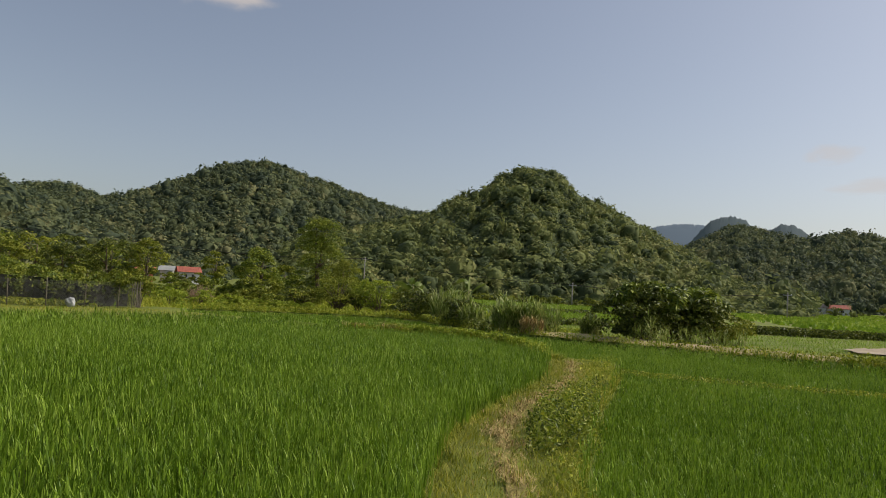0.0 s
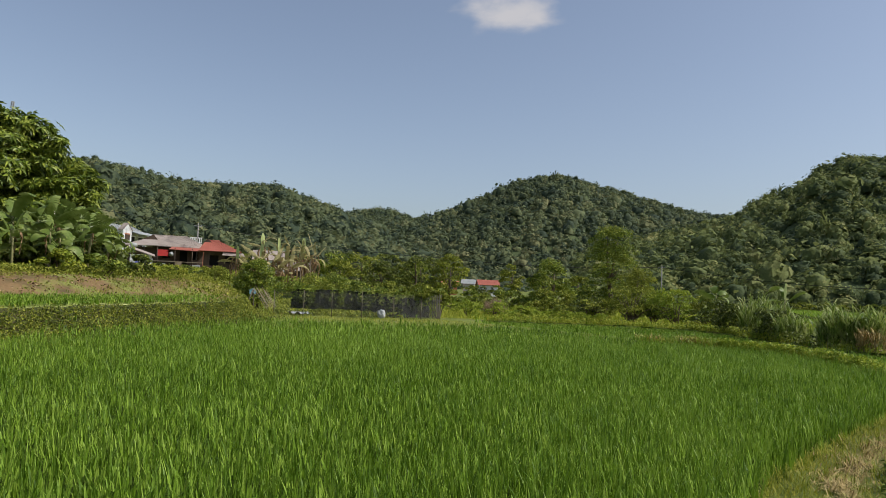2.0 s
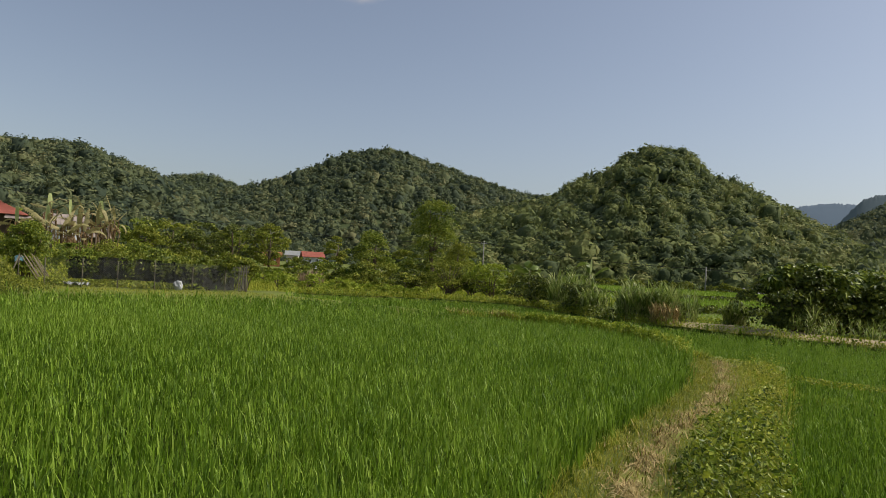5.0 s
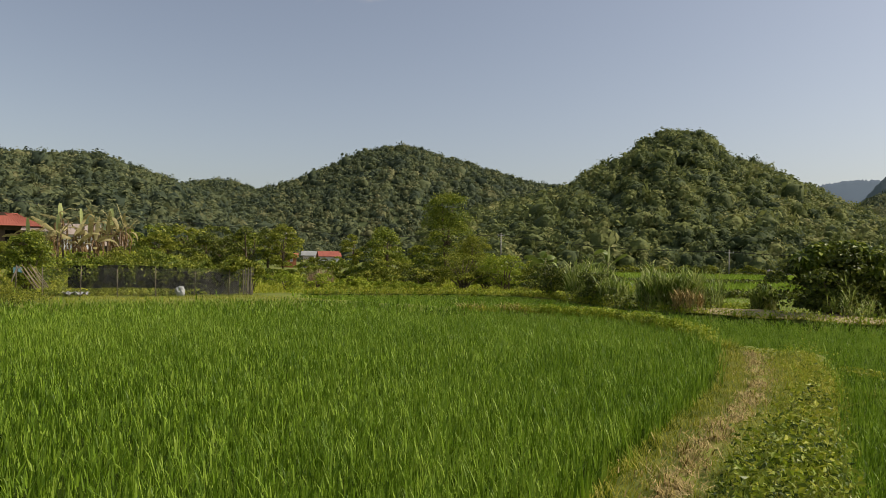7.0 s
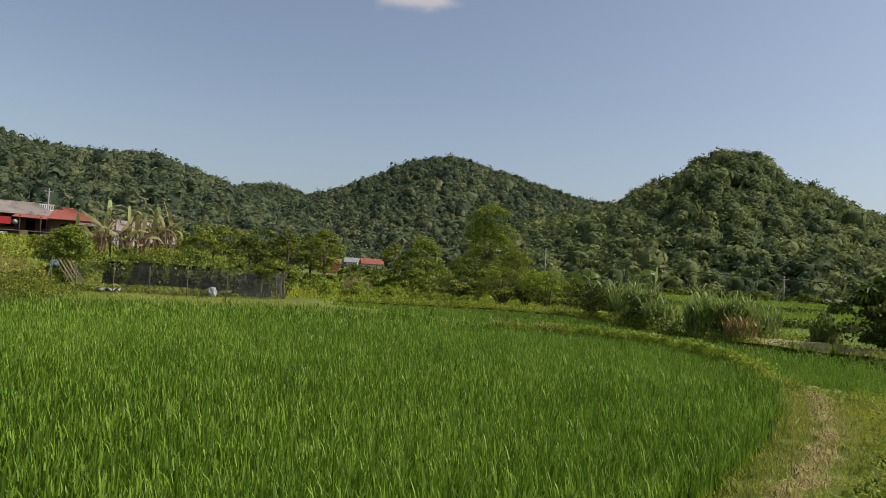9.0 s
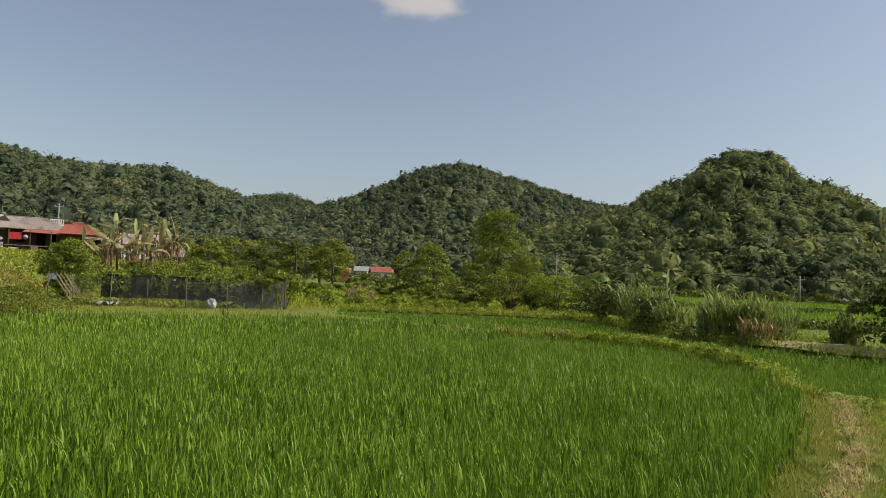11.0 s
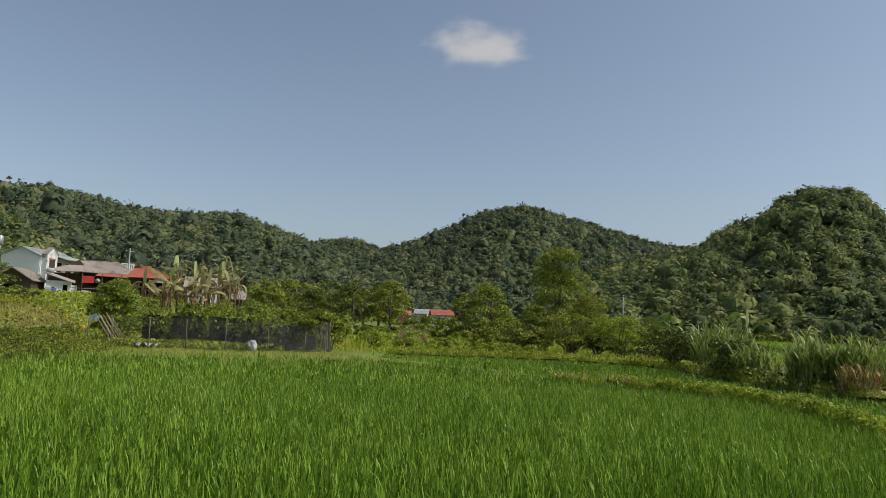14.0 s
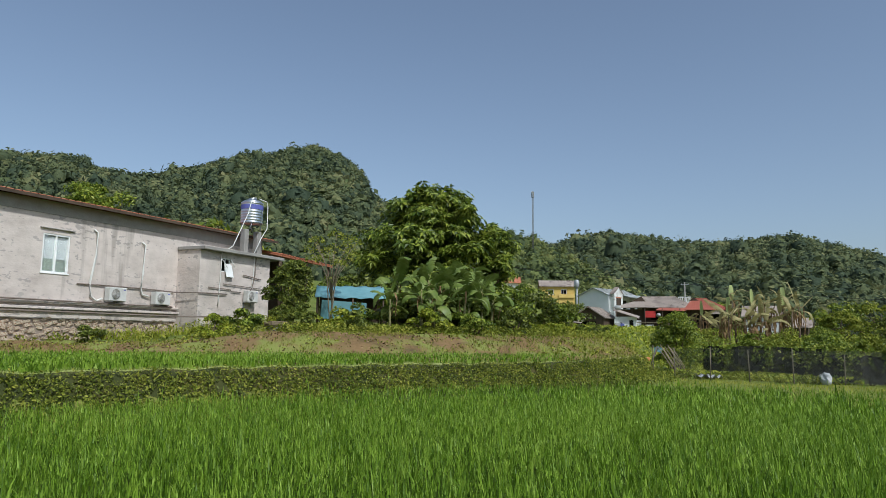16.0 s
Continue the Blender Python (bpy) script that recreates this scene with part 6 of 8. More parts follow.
part("inner_wall", box(4.3, 0.05, 2.4, (0.1, 1.4, -0.4)), M_DARK, longh)
hip_roof("roof", 5.6, 5.2, 2.06, 3.22, 3.3, M_GREYROOF, longh, "weathered grey hipped roof", -0.75, 24).matrix_basis = pose(0.1, 1.9, 0)
part("porch_roof", slab([(-5.1, -1.4, 1.98), (-2.0, -1.5, 2.06), (-2.0, 0.6, 2.72), (-3.0, 0.8, 2.74)], 0.06), M_GREYROOF, longh, "grey hipped porch roof")
part("gablet", slab([(-3.3, 0.7, 2.70), (-1.9, 0.6, 2.70), (-2.3, 0.6, 3.2)], 0.05), M_DARKWOOD, longh, "dark boarded gablet over the porch")
part("porch_wall", box(2.6, 0.1, 2.3, (-3.4, 0.3, -0.4)), M_DARKWOOD, longh)
part("red_awning", slab([(-1.0, -1.3, 1.78), (3.05, -1.2, 1.70), (3.0, -0.6, 2.02), (-0.6, -0.6, 2.08)], 0.04), M_REDROOF, longh, "faded red awning sheet")
part("red_panel", box(1.0, 0.05, 0.62, (-1.5, -1.1, 1.08)), M_REDCLOTH, longh, "bright red hanging panel")
part("dish", tube([(-0.75, -1.2, 1.3), (-0.75, -1.14, 1.3)], [0.22, 0.05], 16), M_PALEROOF, longh, "pale satellite dish")
for x in (-4.7, -3.2, -2.0, -0.4, 1.2, 2.9):
    part("post", tube([(x, -1.15, -0.5), (x, -1.15, 1.95)], 0.05, 8), M_DARKWOOD, longh)
for k, (x, w, h) in enumerate(((-2.6, 0.5, 0.9), (-1.6, 0.8, 0.5), (0.0, 0.6, 0.7), (1.6, 0.9, 0.45))):
    part("veranda_clutter", box(w, 0.3, h, (x, -0.6, -0.1), 0.03), (M_GREYWALL, M_WHITEWALL, M_BAMBOO, M_GALV)[k], longh, ("grey drum", "white tub", "bamboo pen", "metal trough")[k])
part("veranda_rail", box(6.5, 0.06, 0.06, (-0.6, -1.2, 0.55)), M_BAMBOO, longh)

redh = thing("house", "small timber house with a bright red hipped roof", "house", at=site(40.4, 66.0, 2.4), turn=38)
part("wall", wall_with_holes(2.9, 2.1, 0.12, [(-0.9, -0.1, 0.2, 1.2), (0.5, 1.1, 0.5, 1.2)], -1.45, -0.5), M_DARKWOOD, redh).matrix_basis = pose(0, -1.0, 0)
part("wall", box(2.9, 0.12, 2.1, (0, 1.2, -0.5)), M_DARKWOOD, redh)
for x in (-1.38, 1.38):
    part("wall", box(0.12, 2.0, 2.1, (x, 0.1, -0.5)), M_DARKWOOD, redh)
part("inner_wall", box(2.6, 0.05, 1.9, (0, -0.2, -0.4)), M_DARK, redh)
hip_roof("roof", 3.9, 3.2, 1.58, 2.62, 1.2, M_REDROOF, redh, "bright red hipped roof", -0.7, 16)
part("gablet", slab([(-1.55, -0.30, 2.42), (-0.75, -0.30, 2.42), (-1.15, -0.30, 2.74)], 0.05), M_DARKWOOD, redh)
part("lean_to_roof", slab([(0.2, -2.0, 1.22), (2.3, -2.0, 1.16), (2.1, -1.2, 1.5), (0.3, -1.2, 1.55)], 0.04), M_GREYROOF, redh, "grey lean-to sheet")
bal = thing("balustrade", "white concrete balcony balustrade above the red roof", "railing", at=site(42.1, 75.0, 3.2), turn=42)
part("deck", box(2.6, 1.0, 1.85, (0.3, 0.5, -0.5)), M_TERRACOTTA, bal, "faded red parapet wall")
part("rail", box(1.25, 0.1, 0.08, (0, 0, 2.42)), M_WHITEWALL, bal)
part("foot_rail", box(1.25, 0.1, 0.08, (0, 0, 1.9)), M_WHITEWALL, bal)
for i in range(7):
    part("baluster", box(0.08, 0.07, 0.44, (-0.55 + 0.18 * i, 0, 1.98)), M_WHITEWALL, bal)

# sheds before the long house
smallh = thing("outhouse", "stained whitewashed outhouse under a grey sheet roof", "outhouse", at=site(46.6, 62.0, 1.9), turn=44)
part("wall", wall_with_holes(1.75, 1.75, 0.1, [(0.28, 0.62, 0.35, 1.05), (-0.55, -0.30, 0.55, 0.85)], -0.9, -0.4), M_WHITEWALL, smallh)
for x in (-0.85, 0.80):
    part("wall", box(0.1, 1.5, 1.75, (x, 0.86, -0.4)), M_WHITEWALL, smallh)
part("inner_wall", box(1.5, 0.05, 1.5, (0, 0.7, -0.3)), M_DARK, smallh)
part("roof", slab([(-1.05, -0.35, 1.92), (1.12, -0.35, 1.22), (1.12, 1.7, 1.45), (-1.05, 1.7, 2.15)], 0.05), M_GREYROOF, smallh, "lean grey sheet roof")
part("water_barrel", tube([(-0.95, 0.0, 2.15), (-0.88, 0.0, 2.15), (-0.45, 0.0, 2.12), (-0.38, 0.0, 2.12)], [0.1, 0.19, 0.19, 0.1], 16), M_PALEROOF, smallh, "pale plastic barrel on the roof")
part("washing", box(0.34, 0.03, 0.5, (-0.30, -0.16, 0.25)), M_BLUEBAND, smallh, "dark blue cloth hung up to dry")
part("tarp_flap", box(0.5, 0.03, 0.7, (-0.72, -0.10, 0.1), turn=(0, 6, 0)), M_SACK, smallh, "grey plastic flap")
hut = gable_house(site(49.1, 62.5, 1.9), 30, 2.7, 3.0, 1.32, 2.2, M_DARKWOOD, M_GREYROOF, "dark gabled hut with an open front", [(-0.9, 0.7, -0.3, 0.95)], along=False, name="hut", category="hut", over=0.25)
part("lean_roof", slab([(-1.9, -2.4, 0.85), (-0.3, -2.5, 0.75), (-0.2, -1.5, 1.15), (-1.8, -1.5, 1.25)], 0.04), M_GREYROOF, hut, "low grey lean-to sheet")
for x in (-1.75, -0.4):
    part("lean_post", tube([(x, -2.35, -0.5), (x, -2.35, 0.82)], 0.04, 6), M_BAMBOO, hut)
low = gable_house(site(36.5, 62.0, 1.9), 34, 2.6, 2.6, 1.5, 2.3, M_GREYWALL, M_GREYROOF, "low grey house behind withered banana plants", [(-0.8, -0.2, 0.0, 1.2)], over=0.25)
part("pale_door", box(0.5, 0.04, 1.15, (-0.5, -1.32, 0.0)), M_PALEROOF, low)
gable_house(site(34.1, 61.4, 1.6), 30, 1.3, 2.0, 0.95, 1.6, M_DARKWOOD, M_GREYROOF, "low grey shed behind withered banana plants", name="shed", category="shed")
yel = gable_house((-77.6, 69.6, 6.5), 56, 4.6, 4.4, 2.0, 2.9, M_YELLOWWALL, M_GREYROOF, "yellow house with a grey roof on the slope", [(-1.4, -0.6, 0.7, 1.5), (0.4, 1.2, 0.7, 1.5)])
part("balcony", box(2.2, 0.1, 0.5, (1.2, -2.4, 0.3)), M_YELLOWWALL, yel)
gable_house((-80.0, 62.0, 7.0), 58, 4.0, 4.0, 1.8, 2.7, M_GREYWALL, M_TERRACOTTA, "house with a terracotta roof among the trees")
vt = thing("water_tower", "small steel water tank on a slim pole", "water tank", at=(-67.5, 64.9, 4.3), turn=50)
part("pole", tube([(0, 0, -0.8), (0, 0, 3.3)], 0.12, 8), M_GALV, vt)
part("drum", tube([(0, 0, 3.3), (0, 0, 3.4), (0, 0, 4.2), (0, 0, 4.35)], [0.22, 0.32, 0.32, 0.15], 16), M_GALV, vt)
cold = thing("cold_frame", "low pale sheet roof in the weeds", "shed", at=(-46.9, 45.8, 1.75), turn=52)
part("sheet", slab([(-2.4, -0.5, 0.62), (2.2, -0.5, 0.38), (2.2, 0.6, 0.60), (-2.4, 0.6, 0.86)], 0.04), M_PALEROOF, cold)
for x in (-2.2, 2.0):
    part("stake", tube([(x, 0, -0.3), (x, 0, 0.6)], 0.04, 6), M_BAMBOO, cold)

village = [ob for ob in bpy.data.objects if ob.parent is None and ob.matrix_basis.translation.x < -30 and ob.matrix_basis.translation.y > 40 and ob.type == "EMPTY"]
for ob in village:
    set_back(ob)

# houses far off
def far_house(x, y, z, turn, w, eave, ridge, wall, roof_mat, label):
    return gable_house((x, y, z), turn, w, w * 0.7, eave, ridge, wall, roof_mat, label, [(-w * 0.25, -w * 0.1, eave * 0.3, eave * 0.7), (w * 0.1, w * 0.25, eave * 0.3, eave * 0.7)])


far_house(-33.4, 119.8, 0.75, 26, 3.3, 1.5, 2.3, M_GREYWALL, M_REDROOF, "small grey house with a dark red roof")
far_house(-37.4, 121.2, 0.75, 12, 2.0, 1.6, 2.3, M_WHITEWALL, M_PALEROOF, "small pale house with a white roof sheet")
far_house(-40.2, 118.6, 0.75, 20, 2.6, 1.3, 1.9, M_TERRACOTTA, M_TERRACOTTA, "small terracotta shed near the trees")
far_house(118.8, 197.0, 0.7, -30, 5.6, 1.5, 2.4, M_GREYWALL, M_PALEROOF, "far low house with a pale metal roof")
far_house(127.0, 192.0, 0.9, -33, 5.0, 1.9, 2.9, M_WHITEWALL, M_GREYROOF, "far low house with a bluish grey roof")
far_house(132.0, 189.4, 0.9, -35, 5.6, 1.8, 2.8, M_GREYWALL, M_REDROOF, "far low house with a red roof")

shrine_at = next(p for p in (on_hill(72.95, np.array(r)) for r in range(215, 600, 4)) if (p[2] - END[2]) / math.hypot(p[0] - END[0], p[1] - END[1]) > math.tan(radians(9.35)))
shrine = thing("shrine", "small white pointed shrine standing in the hillside forest", "shrine", at=tuple(float(c) for c in shrine_at), turn=73)
shrine.scale = (0.55, 0.55, 0.55)
part("terrace", box(6.0, 5.0, 1.4, (0, 0, 0.6), 0.1), M_WHITEWALL, shrine)
part("body", tube([(0, 0, 2.0), (0, 0, 4.6)], [2.0, 1.5], 8), M_WHITEWALL, shrine)
part("spire", tube([(0, 0, 4.6), (0, 0, 6.2), (0, 0, 8.0)], [1.6, 0.7, 0.1], 8), M_WHITEWALL, shrine)

# mast, poles and wires
mast = thing("radio_mast", "slim grey lattice radio mast above the trees", "mast", at=(-193.0, 149.0, 31.0), turn=54)
for k in range(3):
    a = k * 2 * math.pi / 3
    part("leg", tube([(0.3 * math.cos(a), 0.3 * math.sin(a), -9), (0.2 * math.cos(a), 0.2 * math.sin(a), 21.0)], 0.08, 6), M_WIRE, mast)
b = bmesh.new()
for i in range(24):
    r0, r1 = 0.3 - 0.1 * i / 24, 0.3 - 0.1 * (i + 1) / 24
    for k in range(3):
        a, c = k * 2 * math.pi / 3, (k + 1) * 2 * math.pi / 3
        tube([(r0 * math.cos(a), r0 * math.sin(a), i * 0.87), (r1 * math.cos(c), r1 * math.sin(c), i * 0.87 + 0.87)], 0.045, 4, b)
part("lattice", b, M_WIRE, mast)
for k in range(3):
    a = k * 2 * math.pi / 3 + 0.5
    part("antenna", box(0.26, 0.2, 2.2, (0.42 * math.cos(a), 0.42 * math.sin(a), 18.8), 0.02), M_GALV, mast)


def utility_pole(x, y, h, label, turn=0.0):
    p = thing("utility_pole", label, "pole", at=(x, y, gz(x, y)), turn=turn, group="utility poles")
    part("shaft", tube([(0, 0, -0.4), (0, 0, h)], [0.13, 0.09], 10), M_CONCRETE, p)
    part("crossarm", box(1.3, 0.08, 0.09, (0, 0.1, h - 0.5)), M_GALV, p)
    for i in (-0.55, 0, 0.55):
        part("insulator", tube([(i, 0.1, h - 0.41), (i, 0.1, h - 0.26)], [0.04, 0.025], 8), M_WHITEFRAME, p)
    return (x, y, gz(x, y) + h - 0.3)


POLES = [utility_pole(-140.0, 78.0, 9.0, "slim grey concrete utility pole above the village", 60), utility_pole(-78.0, 96.0, 7.6, "slim grey concrete utility pole among trees", 40), utility_pole(-42.0, 122.0, 7.0, "slim grey concrete utility pole near red-roofed houses", 20), utility_pole(-4.1, 135.0, 7.0, "slim grey concrete utility pole before the wooded hill", 0), utility_pole(31.0, 111.0, 3.9, "low dark utility pole among far paddies", -30), utility_pole(64.0, 104.0, 4.2, "low utility pole on the far plain", -30)]
for a, c in zip(POLES, POLES[1:]):
    w = new("power_line", bpy.data.curves.new("power_line", "CURVE"))
    w.data.dimensions, w.data.bevel_depth = "3D", 0.025
    for off in (-0.5, 0.5):
        s = w.data.splines.new("POLY")
        s.points.add(12)
        for i in range(13):
            u = i / 12
            s.points[i].co = (a[0] + (c[0] - a[0]) * u, a[1] + (c[1] - a[1]) * u + off, a[2] + (c[2] - a[2]) * u - 1.6 * u * (1 - u) * 2, 1)
    w.data.materials.append(M_DARK)
    tagged(w, "thin dark power line between two poles", "cable", "power lines")
rub = thing("rubble_heap", "pale heap of rubble beyond the paddies", "rubble", at=(39.3, 113.6, gz(39.3, 113.6)))
b = bmesh.new()
for i in range(26):
    k = bmesh.new()
    bmesh.ops.create_icosphere(k, subdivisions=1, radius=random.uniform(0.25, 0.55))
    bmesh.ops.translate(k, vec=(random.gauss(0, 1.0), random.gauss(0, 0.6), random.uniform(0.0, 0.7)), verts=k.verts)
    merge(b, k)
part("stones", b, M_CONCRETE, rub)

# ---- trees, bushes and banana plants ----
def foliage(clumps, per, size, facing_up=0.35, ratio=0.55, droop=0.0):
    """Leaves over the outside of round clumps (x, y, z, radius, flatness)."""
    c = np.repeat(np.asarray(clumps, float), per, 0)
    d = rng.normal(size=(len(c), 3))
    d /= np.linalg.norm(d, axis=1, keepdims=True)
    d[:, 2] = np.where(d[:, 2] < -0.1, -d[:, 2], d[:, 2])
    r = c[:, 3] * rng.uniform(0.72, 1.12, len(c))
    pos = c[:, :3] + d * r[:, None] * np.c_[np.ones(len(c)), np.ones(len(c)), c[:, 4]]
    return leaves(pos, size * rng.uniform(0.6, 1.35, len(c)), d * 0.8 + np.array([0, 0, facing_up]), droop, ratio, 0.55)


def sprays(clumps, per, length, fingers=7, ratio=0.34):
    """Rosettes of long drooping leaves over the outside of round clumps."""
    c = np.repeat(np.asarray(clumps, float), per, 0)
    d = rng.normal(size=(len(c), 3))
    d /= np.linalg.norm(d, axis=1, keepdims=True)
    d[:, 2] = np.where(d[:, 2] < -0.3, -d[:, 2], d[:, 2])
    at = c[:, :3] + d * (c[:, 3] * rng.uniform(0.5, 1.1, len(c)))[:, None] * np.c_[np.ones(len(c)), np.ones(len(c)), c[:, 4]]
    d = d * 0.7 + np.array([0, 0, 0.55]) + rng.normal(size=d.shape) * 0.25
    d /= np.linalg.norm(d, axis=1, keepdims=True)
    u = np.cross(d, rng.normal(size=d.shape))
    u /= np.linalg.norm(u, axis=1, keepdims=True)
    w = np.cross(d, u)
    vs, n = [], len(c)
    size = length * rng.uniform(0.7, 1.25, n)[:, None]
    for k in range(fingers):
        q = 2 * math.pi * k / fingers + rng.uniform(-0.25, 0.25, n)[:, None]
        out = u * np.cos(q) + w * np.sin(q)
        side = np.cross(d, out) * size * ratio * 0.5
        mid = at + out * size * 0.5 + d * size * 0.10
        tip = at + out * size * rng.uniform(0.85, 1.1, (n, 1)) - np.array([0, 0, 1]) * size * rng.uniform(0.0, 0.35, (n, 1))
        vs.append(np.stack([at + out * size * 0.06, mid + side - d * size * 0.05, tip, mid - side - d * size * 0.05], 1))
    v = np.concatenate(vs).reshape(-1, 3)
    f = np.array([[0, 1, 2], [0, 2, 3]])[None] + (np.arange(n * fingers) * 4)[:, None, None]
    return v, f.reshape(-1, 3)


def crown_clumps(count, rx, ry, z0, z1, r, seed, taper=0.0):
    """Round clumps spread over the outside of an uneven dome."""
    g = np.random.default_rng(seed)
    out = []
    for i in range(count):
        a, h = g.uniform(0, 6.28), g.uniform(0, 1)
        belt = math.sqrt(max(0.05, 1 - (2 * h - 1) ** 2)) * (1 - taper * h) * g.uniform(0.35, 1.16)
        out.append((math.cos(a) * belt * rx, math.sin(a) * belt * ry, z0 + (z1 - z0) * h, r * g.uniform(0.5, 1.4), g.uniform(0.55, 0.95)))
    return out


def woody(parent, clumps, height, base_r, count, seed, fork=0.35):
    """A tapered trunk and limbs that reach into the clumps."""
    g = random.Random(seed)
    top = (g.uniform(-0.06, 0.06) * height, g.uniform(-0.06, 0.06) * height, height * 0.72)
    part("trunk", tube([(0, 0, -0.25), (0.02, 0.0, height * 0.15), (top[0] * 0.5, top[1] * 0.5, height * 0.42), top], [base_r * 1.25, base_r, base_r * 0.7, base_r * 0.25], 10), M_BARK, parent)
    for c in g.sample(clumps, min(count, len(clumps))):
        z = height * g.uniform(fork * 0.6, fork * 1.4)
        s = (top[0] * z / top[2], top[1] * z / top[2], z)
        mid = ((s[0] + c[0]) / 2, (s[1] + c[1]) / 2, (s[2] + c[2]) / 2 + 0.06 * height * g.uniform(-0.5, 1))
        part("limb", tube([s, mid, c[:3]], [base_r * 0.42, base_r * 0.26, base_r * 0.08], 6), M_BARK, parent)


def tree(x, y, height, rx, ry, material, label, count=46, per=150, leaf=0.16, clump=0.5, low=0.28, seed=1, taper=0.0, ratio=0.5, droop=0.0, base_r=None, name="tree", turn=0.0, up=0.35):
    t = thing(name, label, "tree", at=(x, y, gz(x, y)), turn=turn)
    cl = crown_clumps(count, rx, ry, height * low, height - clump * 0.6, clump, seed, taper)
    woody(t, cl, height, base_r or height * 0.028, 9, seed)
    part("crown", mesh_np("crown", *foliage(cl, per, leaf, up, ratio, droop), material), material, t)
    return t


def bush(x, y, w, d, h, material, label, count=22, per=130, leaf=0.1, seed=1, name="bush", turn=0.0, ratio=0.55, stems=7, up=0.35, low=0.12):
    t = thing(name, label, "bush", at=(x, y, gz(x, y)), turn=turn)
    r = min(w, d, h) * 0.24
    cl = crown_clumps(count, w / 2, d / 2, h * low - 0.1, h - r * 0.7, r, seed)
    g = random.Random(seed)
    for c in g.sample(cl, min(stems, len(cl))):
        part("stem", tube([(g.uniform(-0.1, 0.1) * w, g.uniform(-0.1, 0.1) * d, -0.08), (c[0] * 0.5, c[1] * 0.5, c[2] * 0.6), c[:3]], [0.035, 0.025, 0.01], 5), M_BARK, t)
    part("foliage", mesh_np("foliage", *foliage(cl, per, leaf, up, ratio), material), material, t)
    return t


def banana_leaf(length, width, arch, seed, torn=0.25):
    """A broad leaf on a stalk: a folded blade along an arching midrib, with slits."""
    g = random.Random(seed)
    n, v, f = 12, [], []
    for i in range(n + 1):
        u = i / n
        x = length * (0.12 + 0.88 * u) * (1 - 0.28 * arch * u * u)
        z = length * (0.62 * u - arch * 0.95 * u * u)
        w = width * 0.5 * math.sin(math.pi * min(1.0, 0.10 + 0.90 * u)) ** 0.55 if i < n else 0.01
        sag = w * 0.25
        v += [(x, -w, z - sag), (x, 0, z), (x, w, z - sag)]
    for i in range(n):
        a = 3 * i
        for s in (0, 1):
            k = [a + s, a + s + 3, a + s + 4, a + s + 1]
            if g.random() < torn and 1 < i < n - 1:
                q = len(v)
                e = Vector(v[k[1]] if s == 0 else v[k[2]]).lerp(Vector(v[k[0]] if s == 0 else v[k[3]]), 0.35)
                v.append((e.x, e.y, e.z - 0.03))
                f.append([k[0], q, k[2], k[3]] if s == 0 else [k[0], k[1], q, k[3]])
            else:
                f.append(k)
    stalk = len(v)
    v += [(0, -0.03, -0.12), (0, 0.03, -0.12), (length * 0.12, 0.02, 0.0), (length * 0.12, -0.02, 0.0)]
    f.append([stalk, stalk + 1, stalk + 2, stalk + 3])
    return np.array(v), np.array(f)


BANANA_GREEN = [mesh_np("leaf", *banana_leaf(1.9, 0.60, a, i, 0.7), M_BANANA, True) for i, a in enumerate((0.45, 0.85, 1.15, 0.65))]
def hanging_leaf(length, width, seed):
    """A withered leaf that hangs down beside the stem, creased and ragged."""
    g = random.Random(seed)
    v, f, n = [], [], 9
    for i in range(n + 1):
        u = i / n
        out = 0.08 + 0.42 * math.sin(min(1.0, u * 2.2) * math.pi * 0.5) - 0.16 * u
        z = 0.16 * math.sin(min(1.0, u * 3) * math.pi * 0.5) - length * max(0.0, u - 0.12)
        w = width * (0.25 + 0.75 * math.sin(math.pi * (0.1 + 0.85 * u))) * 0.5 * g.uniform(0.6, 1.15)
        v += [(out + g.uniform(-0.04, 0.04), -w, z), (out + 0.05, g.uniform(-0.03, 0.03), z), (out + g.uniform(-0.04, 0.04), w, z)]
    for i in range(n):
        f += [[3 * i + k, 3 * i + k + 3, 3 * i + k + 4, 3 * i + k + 1] for k in (0, 1)]
    return np.array(v), np.array(f)


BANANA_DEAD = [mesh_np("leaf", *hanging_leaf(l, w, i), M_BANANA_DRY, False) for i, (l, w) in enumerate(((1.2, 0.15), (1.7, 0.2), (0.9, 0.12)))]
BANANA_WILTED = [mesh_np("leaf", *banana_leaf(1.8, w, a, 50 + i, 0.5), M_BANANA_WILT, True) for i, (w, a) in enumerate(((0.30, 0.5), (0.24, 0.9), (0.34, 0.2), (0.2, 1.1)))]


